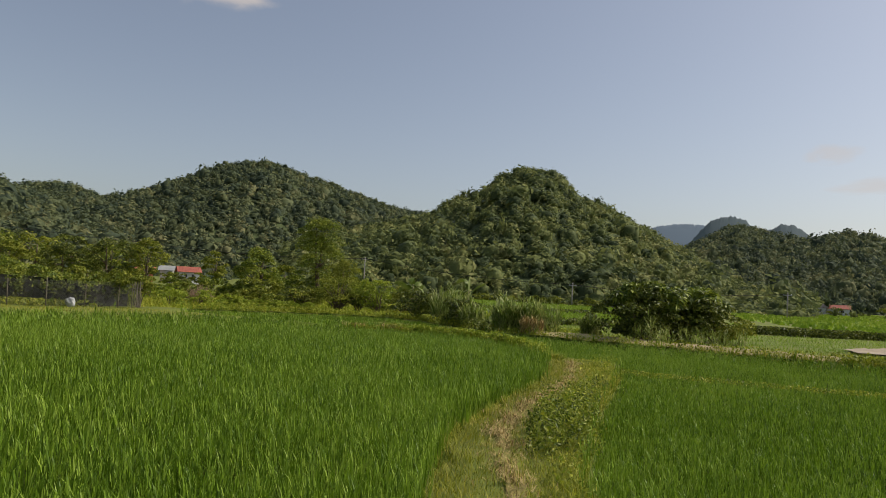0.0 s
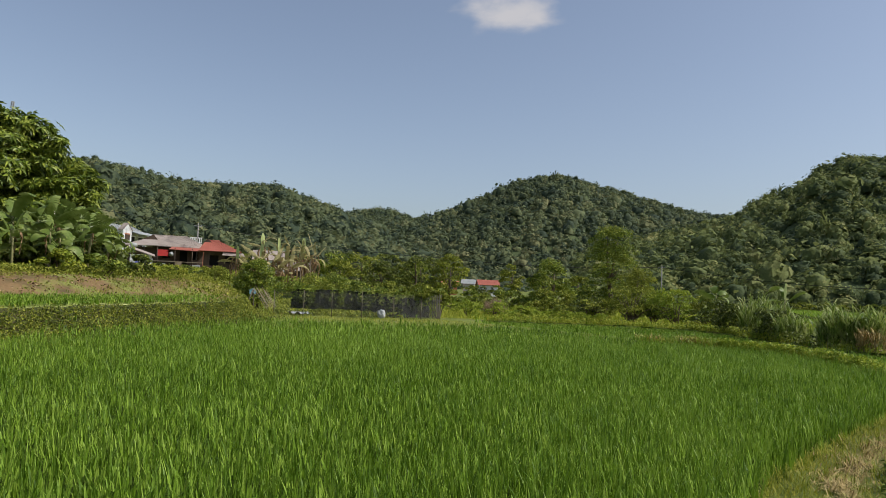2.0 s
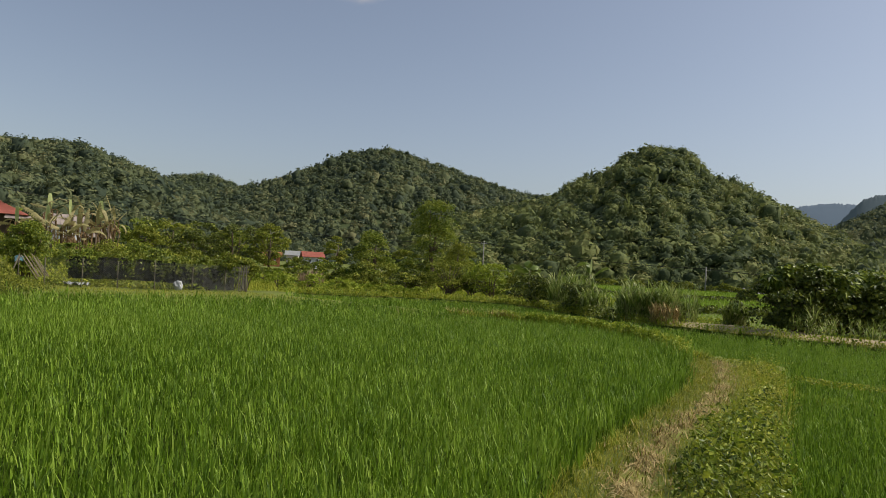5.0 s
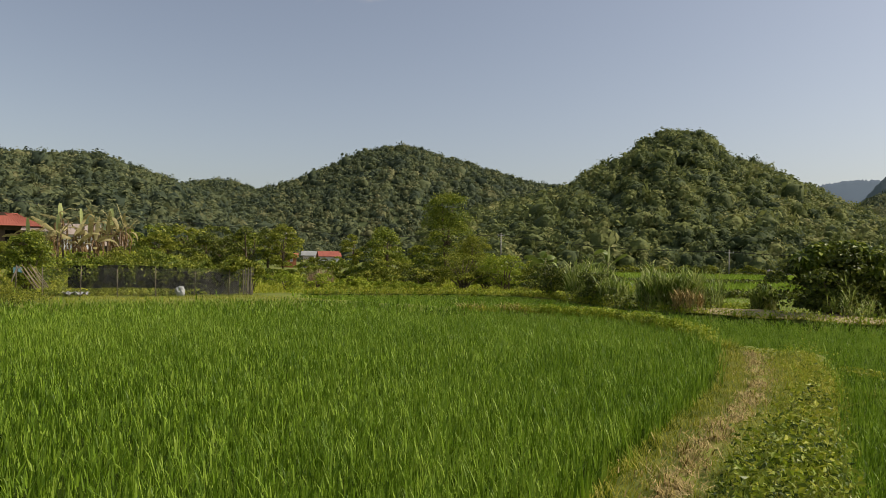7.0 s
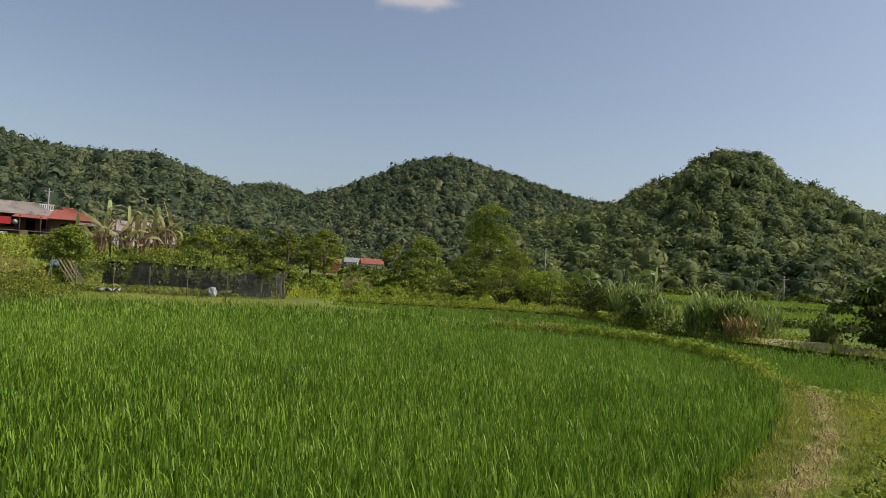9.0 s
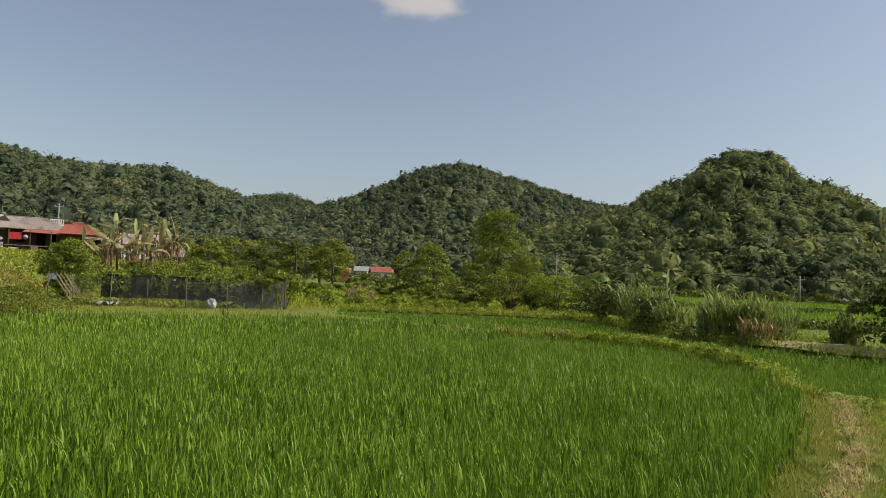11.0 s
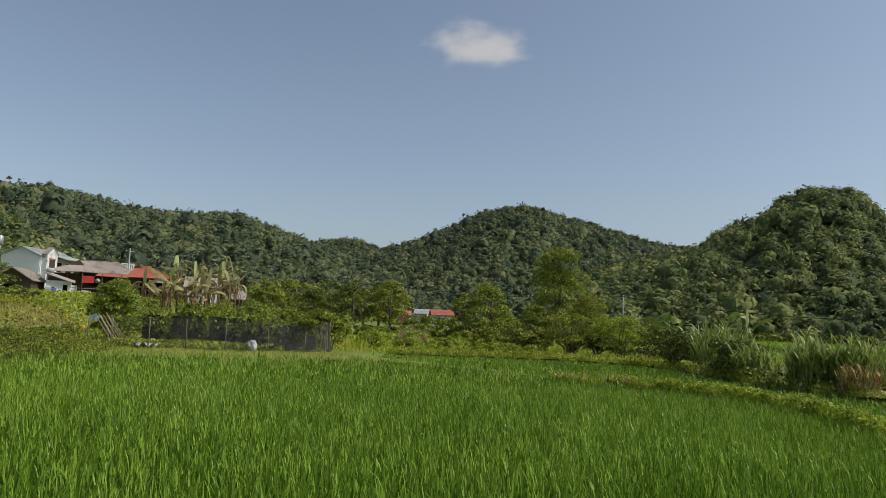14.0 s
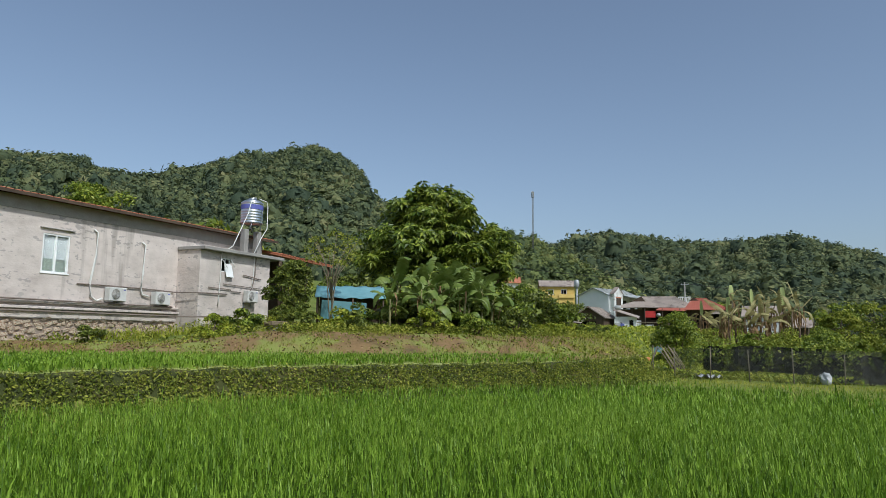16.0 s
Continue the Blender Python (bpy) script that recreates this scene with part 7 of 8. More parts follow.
def banana(x, y, height, label, seed, green=8, dead=2, spear=False, scale=1.0, group="banana plants", wilted=False):
    g = random.Random(seed)
    t = thing("banana_plant", label, "banana plant", at=(x, y, gz(x, y)), turn=g.uniform(0, 360), group=group)
    lean = g.uniform(-0.08, 0.08) * height
    part("stem", tube([(0, 0, -0.15), (lean * 0.3, 0, height * 0.4), (lean, 0, height)], [0.10 * scale, 0.075 * scale, 0.04 * scale], 10), M_BARK if wilted else M_STEM, t)
    for i in range(green):
        ob = new("leaf", (BANANA_WILTED if wilted else BANANA_GREEN)[g.randrange(4)])
        ob.parent = t
        s = scale * g.uniform(0.75, 1.15)
        ob.matrix_basis = pose(lean, 0, height - 0.05 - 0.05 * i, g.uniform(-50, 50), -g.uniform(-10, 62) + 5 * i, i * 137.5 + g.uniform(-20, 20)) @ Matrix.Diagonal((s, s, s, 1))
    for i in range(dead):
        ob = new("dead_leaf", BANANA_DEAD[g.randrange(3)])
        ob.parent = t
        s = scale * g.uniform(0.7, 1.2)
        ob.matrix_basis = pose(lean * 0.8, 0, height * g.uniform(0.78 if wilted else 0.62, 1.0), 0, g.uniform(-8, 8), i * 97 + g.uniform(-30, 30)) @ Matrix.Diagonal((s, s * g.uniform(0.6, 1), s, 1))
    if spear:
        a = g.uniform(-0.12, 0.12)
        part("young_leaf", mesh_np("young_leaf", *spear_leaf(g.uniform(0.9, 1.35) * scale, 0.36 * scale), M_BANANA_PALE, True), M_BANANA_PALE, t, "pale upright young leaf").matrix_basis = pose(lean, 0, height - 0.1, a * 60, a * 40, g.uniform(0, 180))
    return t


def spear_leaf(length, width):
    v, f, n = [], [], 7
    for i in range(n + 1):
        u = i / n
        w = width * (0.25 + math.sin(math.pi * (0.12 + 0.76 * u)) * 0.75) * 0.5
        v += [(-w, 0.02, length * u), (0, -0.05 * math.sin(math.pi * u), length * u), (w, 0.02, length * u)]
    for i in range(n):
        for s in (0, 1):
            a = 3 * i + s
            f.append([a, a + 1, a + 4, a + 3])
    return np.array(v), np.array(f)


def cane(x, y, w, d, h, label, count=1500, seed=1, material=None, name="cane_clump", wide=0.065, bend=0.6):
    """A clump of tall reed grass: canes set with long arching leaves from foot to tip."""
    material = material or M_CANE
    g = np.random.default_rng(seed)
    t = thing(name, label, "reeds", at=(x, y, gz(x, y)))
    count = int(count * 1.7)
    m = max(10, count // 14)
    a, r = g.uniform(0, 6.28, m), np.sqrt(g.uniform(0, 1, m))
    foot = np.stack([np.cos(a) * r * w / 2, np.sin(a) * r * d / 2], -1)
    tall = h * g.uniform(0.45, 0.86, m) * (1.05 - 0.3 * r)
    slant = np.stack([np.cos(a), np.sin(a)], -1) * (r * g.uniform(0.0, 0.18, m))[:, None]
    k = g.integers(0, m, count)
    u = g.uniform(0.0, 1.0, count)
    at = np.c_[foot[k] + slant[k] * (u * tall[k])[:, None], u * tall[k]]
    size = h * g.uniform(0.18, 0.40, count) * (0.8 + 0.2 * u)
    v, f = blades(at, size, np.full(count, wide) * g.uniform(0.6, 1.3, count), g.uniform(0.08, 0.5, count), g.uniform(0.2, 1.2, count) * bend, 4)
    part("foliage", mesh_np("foliage", v, f, material), material, t)
    v, f = blades(np.c_[foot, np.zeros(m) - 0.05], tall * 1.1, np.full(m, 0.028), np.hypot(*slant.T), np.zeros(m), 2, a)
    part("cane_base", mesh_np("cane_base", v, f, M_STEM), M_STEM, t)
    return t


# large tree behind the terrace, with drooping compound leaves
def spray_tree(x, y, height, rx, ry, label, count, per, length, clump, low, seed, taper):
    t = thing("tree", label, "tree", at=(x, y, gz(x, y)))
    cl = crown_clumps(count, rx, ry, height * low, height - clump * 0.6, clump, seed, taper)
    woody(t, cl, height, height * 0.027, 12, seed)
    part("crown", mesh_np("crown", *sprays(cl, per, length), M_LEAF_TREE), M_LEAF_TREE, t)
    # dark leaf colour inside the crown stands in for its shade
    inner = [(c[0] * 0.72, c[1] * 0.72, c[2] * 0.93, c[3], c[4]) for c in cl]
    part("inner_leaves", mesh_np("inner_leaves", *foliage(inner, 40, 0.3, 0.3, 0.5), M_LEAF_DARK), M_LEAF_DARK, t, "inner leaves coloured dark as crown shade")
    return t


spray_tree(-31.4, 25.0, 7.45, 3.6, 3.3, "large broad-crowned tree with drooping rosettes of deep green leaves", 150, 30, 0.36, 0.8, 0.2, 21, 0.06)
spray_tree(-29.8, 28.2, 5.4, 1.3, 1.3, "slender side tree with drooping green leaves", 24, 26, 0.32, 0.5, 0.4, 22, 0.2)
tree(-43.8, 8.9, 8.3, 2.9, 2.2, M_LEAF, "leafy green tree behind the house roof", 46, 150, 0.26, 0.6, 0.5, 23)
bush(-24.7, 15.6, 2.2, 1.5, 2.7, M_LEAF_DARK, "dark creeper mound climbing the annex corner", 34, 330, 0.11, 24)
foot_line = [tuple((HOUSE @ Vector((x, y, 0)))[:2]) for x, y in ((2.6, -0.6), (5.0, -0.7), (7.0, -1.7), (9.0, -2.0), (11.2, -1.9))]
fw = strip_points(foot_line, 0.6, 6500)
fw = fw[waves(fw[:, 0], fw[:, 1], 1.7, 4.0) + 0.5 * waves(fw[:, 0], fw[:, 1], 0.6, 1.0) + 0.35 * ramp01(fw[:, 1], 9.5, 12.5) > 0.42]
weeds("weeds", fw, 0.42, 0.09, M_WEED, "tangled weeds growing before the stone foundation", ratio=0.45)
grass("grass", strip_points(foot_line, 0.6, 1200), 0.4, 0.03, M_GRASS, "long weedy grass before the stone foundation", seg=2)
t = thing("bare_tree", "half-bare grey shrub with thin twigs", "tree", at=(-26.0, 17.7, gz(-26.0, 17.7)))
for i in range(16):
    a, l = i * 2.4, random.uniform(0.5, 1.25)
    part("branch", tube([(0, 0, -0.1 if i < 3 else 0.9 + 0.05 * i), (math.cos(a) * l * 0.35, math.sin(a) * l * 0.35, 2.0 + 0.05 * i), (math.cos(a) * l, math.sin(a) * l, 2.7 + 0.08 * i)], [0.035 if i < 3 else 0.016, 0.016, 0.006], 5), M_TWIG, t)
cl = [(math.cos(i * 2.4) * 0.9, math.sin(i * 2.4) * 0.9, 2.5 + 0.09 * i, 0.35, 0.8) for i in range(15)]
part("sparse_leaves", mesh_np("sparse_leaves", *foliage(cl, 60, 0.12), M_LEAF_OLIVE), M_LEAF_OLIVE, t)

for i, (x, y, w, h) in enumerate([(-29.6, 19.4, 2.6, 2.2), (-28.4, 22.2, 3.0, 2.6), (-26.2, 21.4, 2.4, 2.0), (-27.0, 24.2, 3.0, 2.4), (-26.0, 26.0, 2.6, 2.2), (-31.8, 20.8, 3.0, 2.6), (-34.0, 24.0, 3.4, 2.8), (-30.6, 27.4, 3.4, 2.6)]):
    bush(x, y, w, w * 0.8, h, M_LEAF_DARK if i % 2 else M_LEAF_TREE, "shady green thicket beneath the large tree", 24, 80, 0.21, 400 + i)
for i in range(34):
    x, y = -36.0 - 3.1 * (i % 12) - 1.5 * math.sin(i * 3.1), -6.0 + 17.0 * (i // 12) + 1.35 * (i % 12) + 3 * math.sin(i * 1.7)
    if 34 < math.degrees(math.atan2(1 - x, y - 8)) < 56:
        continue
    tree(x, y, 4.6 + 1.6 * math.sin(i * 2.3) ** 2, 2.1, 2.1, (M_LEAF, M_LEAF_DARK, M_LEAF_OLIVE)[i % 3], "leafy green tree among the village gardens", 22, 46, 0.44, 0.75, 0.12, 420 + i)
for i in range(15):
    a, r = radians(21 + 1.3 * i), (96 if i < 9 else 146) + 7 * math.sin(i * 2.9)
    x, y = 1 - math.sin(a) * r, 8 + math.cos(a) * r
    tree(x, y, 4.4 + 1.8 * math.sin(i * 1.9) ** 2, 2.2, 2.2, (M_LEAF_OLIVE, M_LEAF_DARK, M_LEAF)[i % 3], "leafy green tree at the foot of the ridge", 22, 46, 0.44, 0.8, 0.08, 470 + i)
for i, (x, y, h, s) in enumerate([(-21.4, 19.6, 1.9, 0.95), (-22.4, 20.4, 2.6, 1.1), (-21.8, 21.6, 2.2, 1.0), (-23.2, 19.4, 2.5, 1.05), (-23.4, 21.8, 2.7, 1.1), (-22.4, 22.8, 2.2, 1.0), (-23.6, 22.9, 2.3, 1.0), (-24.8, 24.2, 2.2, 1.0), (-25.6, 24.4, 2.3, 1.0), (-22.0, 18.6, 1.8, 0.9), (-24.4, 23.4, 2.8, 1.1), (-25.0, 22.8, 2.6, 1.05), (-24.4, 21.6, 2.4, 1.0), (-22.0, 20.6, 1.5, 0.9), (-22.9, 21.2, 2.2, 1.0), (-22.8, 23.5, 1.6, 0.9), (-23.6, 23.0, 2.4, 1.0), (-24.8, 24.0, 1.9, 1.0), (-24.2, 22.4, 1.7, 1.0), (-21.6, 20.2, 1.2, 0.8), (-22.4, 22.2, 1.3, 0.8)]):
    banana(x, y, h * 0.86, "leafy green banana plant above the earth slope", 40 + i, 10, 2, False, s * (0.56 + 0.05 * (i % 4)), "green banana plants")
for i, (x, y, w, h) in enumerate([(-21.7, 17.2, 1.3, 0.8), (-20.9, 19.6, 1.6, 0.9), (-20.6, 21.4, 1.8, 0.95), (-20.9, 23.4, 1.8, 0.9), (-21.5, 25.6, 1.8, 0.5), (-22.6, 28.2, 2.0, 0.4), (-22.4, 8.8, 1.0, 0.5), (-22.0, 12.3, 1.5, 0.9), (-22.6, 13.4, 1.4, 0.8), (-22.8, 15.4, 1.5, 0.8), (-23.4, 17.0, 1.8, 1.0), (-24.0, 18.2, 1.8, 1.0), (-24.2, 30.0, 1.8, 0.7)]):
    bush(x, y, w, w * 0.8, h, (M_LEAF_DARK, M_WEED, M_LEAF_TREE)[i % 3], "low leafy shrub at the top of the earth slope", 14, 110, 0.13, 60 + i, "shrub", stems=4)

for i, (x, y, h) in enumerate([(-22.9, 19.6, 1.4), (-23.0, 21.0, 1.6), (-23.4, 22.6, 1.6), (-23.6, 24.2, 1.5), (-24.9, 25.4, 1.5)]):
    bush(x, y, 1.9, 1.6, h, M_LEAF_DARK, "dark undergrowth between the banana plants", 20, 90, 0.24, 520 + i, ratio=0.75)
for i, (a, d, h) in enumerate([(51.0, 73, 2.9), (52.2, 71, 3.7), (53.4, 70, 4.4), (54.8, 76, 4.9), (56.5, 72, 4.8)]):
    bush(END[0] - math.sin(radians(a)) * d, END[1] + math.cos(radians(a)) * d, 4.0, 3.0, h, M_LEAF_TREE if i % 2 else M_LEAF_DARK, "tall garden thicket below the yellow house", 24, 80, 0.32, 540 + i)

# plants about the village and behind the fence
bush(-22.3, 33.6, 2.2, 1.8, 2.75, M_LEAF, "tall leafy green shrub below the village", 46, 190, 0.13, 80)
bush(-25.2, 37.8, 3.0, 2.0, 1.7, M_LEAF, "green shrub beside the garden fence", 24, 150, 0.13, 81)
DEAD = [(-24.7 + 0.79 * u - 0.62 * w, 42.4 + 0.62 * u + 0.79 * w, h, sp) for u, w, h, sp in ((-2.9, 0.0, 2.5, 1), (-1.6, 0.6, 2.3, 0), (-1.3, -0.5, 2.5, 1), (-0.9, 0.7, 3.3, 1), (-0.5, 0.0, 2.4, 0), (-0.2, -0.7, 2.1, 0), (0.0, 0.9, 3.0, 1), (0.3, 0.1, 2.5, 1),
        (0.6, -0.5, 2.2, 0), (0.9, 0.6, 3.2, 0), (1.2, -0.1, 2.6, 0), (1.5, 0.5, 3.0, 1), (1.9, 0.0, 2.7, 0), (2.3, 0.6, 2.9, 0), (-1.9, -0.3, 2.0, 0))]
for i, (x, y, h, sp) in enumerate(DEAD):
    set_back(banana(x, y, h * 1.15, "withered banana plant with hanging brown leaves", 120 + i, 4 + i % 3, 11, bool(sp), 0.85, "withered banana plants", True))
for i, (x, y, w, h) in enumerate([(-36.6, 52.6, 3.0, 2.2), (-34.6, 55.0, 3.2, 2.0), (-32.2, 56.0, 3.2, 2.2), (-30.0, 57.0, 3.2, 2.4), (-40.5, 53.0, 3.2, 2.0), (-20.0, 41.5, 3.2, 1.9), (-17.2, 40.4, 3.0, 1.8), (-14.6, 39.6, 3.2, 1.7), (-13.7, 37.4, 2.2, 1.7), (-16.6, 36.4, 3.0, 1.8), (-19.6, 37.6, 2.8, 1.6), (-22.8, 39.6, 2.6, 1.5)]):
    bush(x, y, w, w * 0.7, h, M_LEAF if i % 2 else M_LEAF_OLIVE, "bright green climbing shrub behind the fence", 26, 110, 0.17, 140 + i)
for i, (x, y, h, r) in enumerate([(-28.8, 74.0, 5.0, 1.9), (-25.3, 75.4, 5.2, 2.0), (-32.6, 72.6, 4.2, 1.8), (-36.6, 70.0, 4.2, 1.8)]):
    tree(x, y, h, r, r, M_LEAF_DARK if i % 2 == 0 else M_LEAF_OLIVE, "dark rounded tree below the wooded ridge", 34, 120, 0.24, 0.55, 0.14, 160 + i)
for i, (x, y, h, r) in enumerate([(-27.0, 111.5, 5.6, 1.9), (-21.0, 108.0, 4.4, 2.0), (-45.5, 112.0, 5.0, 2.4), (-16.0, 112.0, 4.2, 2.2)]):
    tree(x, y, h, r, r, M_LEAF_OLIVE, "feathery green tree near the far houses", 30, 100, 0.32, 0.6, 0.12, 170 + i)
for i, (x, y) in enumerate([(-32.6, 116.0), (-35.2, 116.4), (-30.4, 116.8)]):
    bush(x, y, 3.2, 2.0, 2.1, M_LEAF_OLIVE if i else M_LEAF_DARK, "low garden shrub before the red-roofed house", 16, 70, 0.3, 590 + i, "shrub", stems=3)
for i in range(12):
    x, y = -22.5 + 1.9 * i, 66 + 5 * math.sin(i * 2.1)
    bush(x, y, 3.6, 2.6, (0.7 if x < -12 else 2.0) + 0.6 * math.sin(i * 1.7) ** 2, M_LEAF if i % 3 else M_LEAF_OLIVE, "leafy green shrub in the hedge across the meadow", 20, 70, 0.28, 180 + i)
tree(-5.6, 59.8, 7.3, 2.5, 2.3, M_LEAF, "tall feathery yellow-green tree behind the meadow", 70, 170, 0.22, 0.8, 0.05, 31, 0.32, 0.34)
tree(-3.2, 57.6, 3.6, 1.9, 1.7, M_LEAF_OLIVE, "low feathery tree at the meadow's edge", 34, 140, 0.18, 0.5, 0.06, 32, 0.3, 0.3)
tree(-9.4, 54.0, 4.2, 1.9, 1.7, M_LEAF, "rounded bright green tree in the meadow", 44, 170, 0.17, 0.55, 0.06, 33)
bush(-12.6, 53.0, 2.6, 2.2, 1.6, M_LEAF, "round green shrub in the meadow", 22, 140, 0.16, 34)
bush(-8.2, 50.4, 2.6, 2.0, 1.7, M_LEAF_OLIVE, "olive shrub in the meadow", 22, 140, 0.15, 38)
bush(-2.7, 43.2, 2.8, 2.2, 2.3, M_LEAF_OLIVE, "dry twiggy bush with a dark hollow", 34, 110, 0.12, 35, stems=26, low=0.22)
bush(-0.3, 43.0, 2.4, 2.0, 2.2, M_LEAF_YELLOW, "bush with yellow-green young leaves", 24, 110, 0.13, 36, stems=14)
bush(-5.4, 45.4, 2.4, 1.8, 1.4, M_LEAF_DARK, "dark low bush in the meadow", 20, 120, 0.13, 37)
bush(1.8, 45.6, 3.2, 2.0, 1.8, M_LEAF_OLIVE, "olive bush beside a banana plant", 22, 120, 0.14, 39)
for i in range(16):
    x, y = -17.5 + 1.45 * i, 47.5 + 2.2 * math.sin(i * 2.7) - 0.12 * i
    bush(x, y, 2.6, 1.9, (0.5 if i < 8 else 0.9) + 0.5 * math.sin(i * 1.9) ** 2, (M_LEAF_OLIVE, M_LEAF, M_LEAF_YELLOW if i < 8 else M_LEAF_DARK)[i % 3], "low tangled shrub along the back of the meadow", 18, 80, 0.17, 560 + i)
for i, (x, y) in enumerate([(-8.0, 37.6), (-6.6, 38.2), (-5.3, 38.0), (-4.2, 37.4)]):
    bush(x, y + 1.2, 1.9, 1.2, 0.55, M_LEAF_YELLOW, "low mound of bright yellow-green creeper", 26, 170, 0.10, 200 + i, "shrub", stems=3)
for i, (x, y) in enumerate([(-11.0, 37.0), (-10.0, 38.6), (-12.4, 35.0)]):
    bush(x, y, 1.5, 1.2, 0.95, M_LEAF_YELLOW, "leafy weed bush near the fence end", 14, 90, 0.11, 210 + i, "shrub", stems=6)
rough = [(-20.0, 47.0), (-13.0, 46.0), (-4.0, 45.0), (3.0, 43.0), (9.0, 42.0), (8.0, 62.0), (-6.0, 68.0), (-22.0, 66.0)]
grass("grass", scattered(rough, 0.3, 1.0), 0.4, 0.12, M_MEADOW, "rough grass under the shrubs behind the meadow", seg=1)
meadow = scattered([(-11.6, 34.2), (-6.0, 38.5), (-3.6, 40.0), (-4.2, 44.5), (-9.0, 46.5), (-14.5, 45.0), (-13.4, 38.0)], 0.10, 1.0)
clump = waves(meadow[:, 0], meadow[:, 1], 2.2, 6.0)
weeds("weeds", meadow[clump > 0.45], 0.40, 0.13, M_LEAF_YELLOW, "rank yellow-green weeds in the open meadow")
grass("grass", meadow[clump <= 0.5], 0.34, 0.035, M_GRASS, "tall sunlit grass in the open meadow", seg=1)
cane(-10.6, 41.6, 1.5, 1.0, 1.2, "tuft of dry pinkish grass in the meadow", 600, 41, M_PINKGRASS, "grass_tuft", 0.02, 0.3)
banana(2.0, 44.2, 1.9, "small green banana plant behind the reeds", 220, 6, 0, False, 0.9)
banana(5.2, 41.0, 1.7, "small green banana plant with a pale young leaf", 221, 3, 0, True, 0.9)

# reeds along the far side of the paddies
cane(3.5, 36.4, 1.6, 1.4, 2.1, "tall clump of arching reed grass", 420, 51)
cane(4.3, 37.4, 1.4, 1.2, 2.0, "arching reed grass behind a dark bush", 320, 50)
cane(4.5, 32.4, 1.3, 1.2, 1.35, "dense clump of green reed grass", 420, 52)
cane(5.6, 30.1, 1.4, 1.1, 1.75, "tall clump of grey-green reed grass", 560, 53)
cane(6.6, 29.7, 1.3, 1.0, 1.75, "tall clump of reed grass with pale tips", 520, 54)
cane(7.6, 29.9, 0.8, 0.8, 1.7, "thin clump of pale reed grass", 200, 55, wide=0.035, bend=0.4)
cane(6.5, 28.7, 1.1, 0.5, 0.95, "withered brown reed stalks", 380, 56, M_STRAW, wide=0.04, bend=0.4)
bush(4.0, 33.6, 1.8, 1.4, 1.4, M_LEAF_DARK, "dark bush shaded by reeds", 20, 130, 0.13, 57)
bush(2.2, 38.0, 2.6, 2.0, 1.7, M_LEAF_DARK, "dark rounded bush beside the reeds", 24, 140, 0.13, 58)
bush(9.5, 30.0, 1.3, 1.1, 1.0, M_LEAF_DARK, "small dark bush beside the earth track", 20, 130, 0.12, 59)
cane(9.3, 29.6, 0.8, 0.7, 1.1, "tuft of green reed grass beside the track", 400, 66)
# dark leaves fill the reeds' foot in place of its shaded hollow
reed_foot = strip_points([(3.0, 35.6), (4.0, 32.0), (5.0, 30.2), (6.4, 29.8), (7.6, 29.8)], 0.5, 1500)
weeds("weeds", reed_foot, 0.4, 0.13, M_LEAF_DARK, "leafy weeds coloured dark as shade under the reeds")
# large dark bush beyond the far margin
# dark leaves carry the hollow's shade, paler sprays the sunlit tips
bush(10.9, 27.9, 3.2, 2.6, 2.25, M_LEAF_DARK, "large dark leafy bush, its hollow's shade in the leaf colour", 40, 190, 0.15, 61, stems=12)
bush(13.0, 28.9, 3.4, 2.6, 2.2, M_LEAF_DARK, "large dark leafy bush under paler tip sprays", 40, 190, 0.15, 62, stems=10)
bush(15.2, 29.6, 3.0, 2.4, 1.75, M_LEAF_OLIVE, "olive leafy bush beside the dark one", 34, 170, 0.14, 63)
def spray_bush(x, y, w, d, low, h, label, count, per, length, seed):
    t = thing("bush", label, "bush", at=(x, y, gz(x, y)))
    cl = crown_clumps(count, w / 2, d / 2, low, h, 0.4, seed)
    for c in cl[:9]:
        part("stem", tube([(c[0] * 0.2, c[1] * 0.2, -0.08), (c[0] * 0.6, c[1] * 0.6, c[2] * 0.6), c[:3]], [0.035, 0.025, 0.01], 5), M_BARK, t)
    part("foliage", mesh_np("foliage", *sprays(cl, per, length, 6, 0.42), M_LEAF_TREE), M_LEAF_TREE, t)
    return t


spray_bush(11.4, 28.2, 3.0, 2.0, 1.3, 2.3, "paler large-leaved sprays as the dark bush's sunlit top", 22, 22, 0.26, 64)
spray_bush(13.6, 29.0, 3.4, 2.2, 1.2, 2.2, "paler large-leaved sprays as sunlit tips above the dark bush", 24, 22, 0.26, 67)
for i, (x, y, h) in enumerate([(10.5, 26.5, 1.4), (10.9, 26.5, 0.9), (11.6, 26.6, 1.0), (12.2, 26.8, 0.9), (12.9, 27.0, 1.0), (13.7, 27.3, 0.9), (14.5, 27.7, 0.8), (15.4, 28.0, 0.8)]):
    cane(x, y, 0.7, 0.6, h, "tuft of tall sunlit grass before the bush", 60, 230 + i, M_CANE, "grass_tuft", 0.035, 0.6)
for line, label in (([(21.5, 41.2), (26.0, 40.9), (31.0, 41.6), (34.0, 41.0)], "dark overgrown bank between two paddies"), ([(33.0, 38.6), (38.0, 38.0), (46.0, 37.0)], "dark overgrown bank at the edge of a paddy")):
    weeds("weeds", strip_points(line, 0.5, 7000), 0.52, 0.14, M_LEAF_DARK, label)
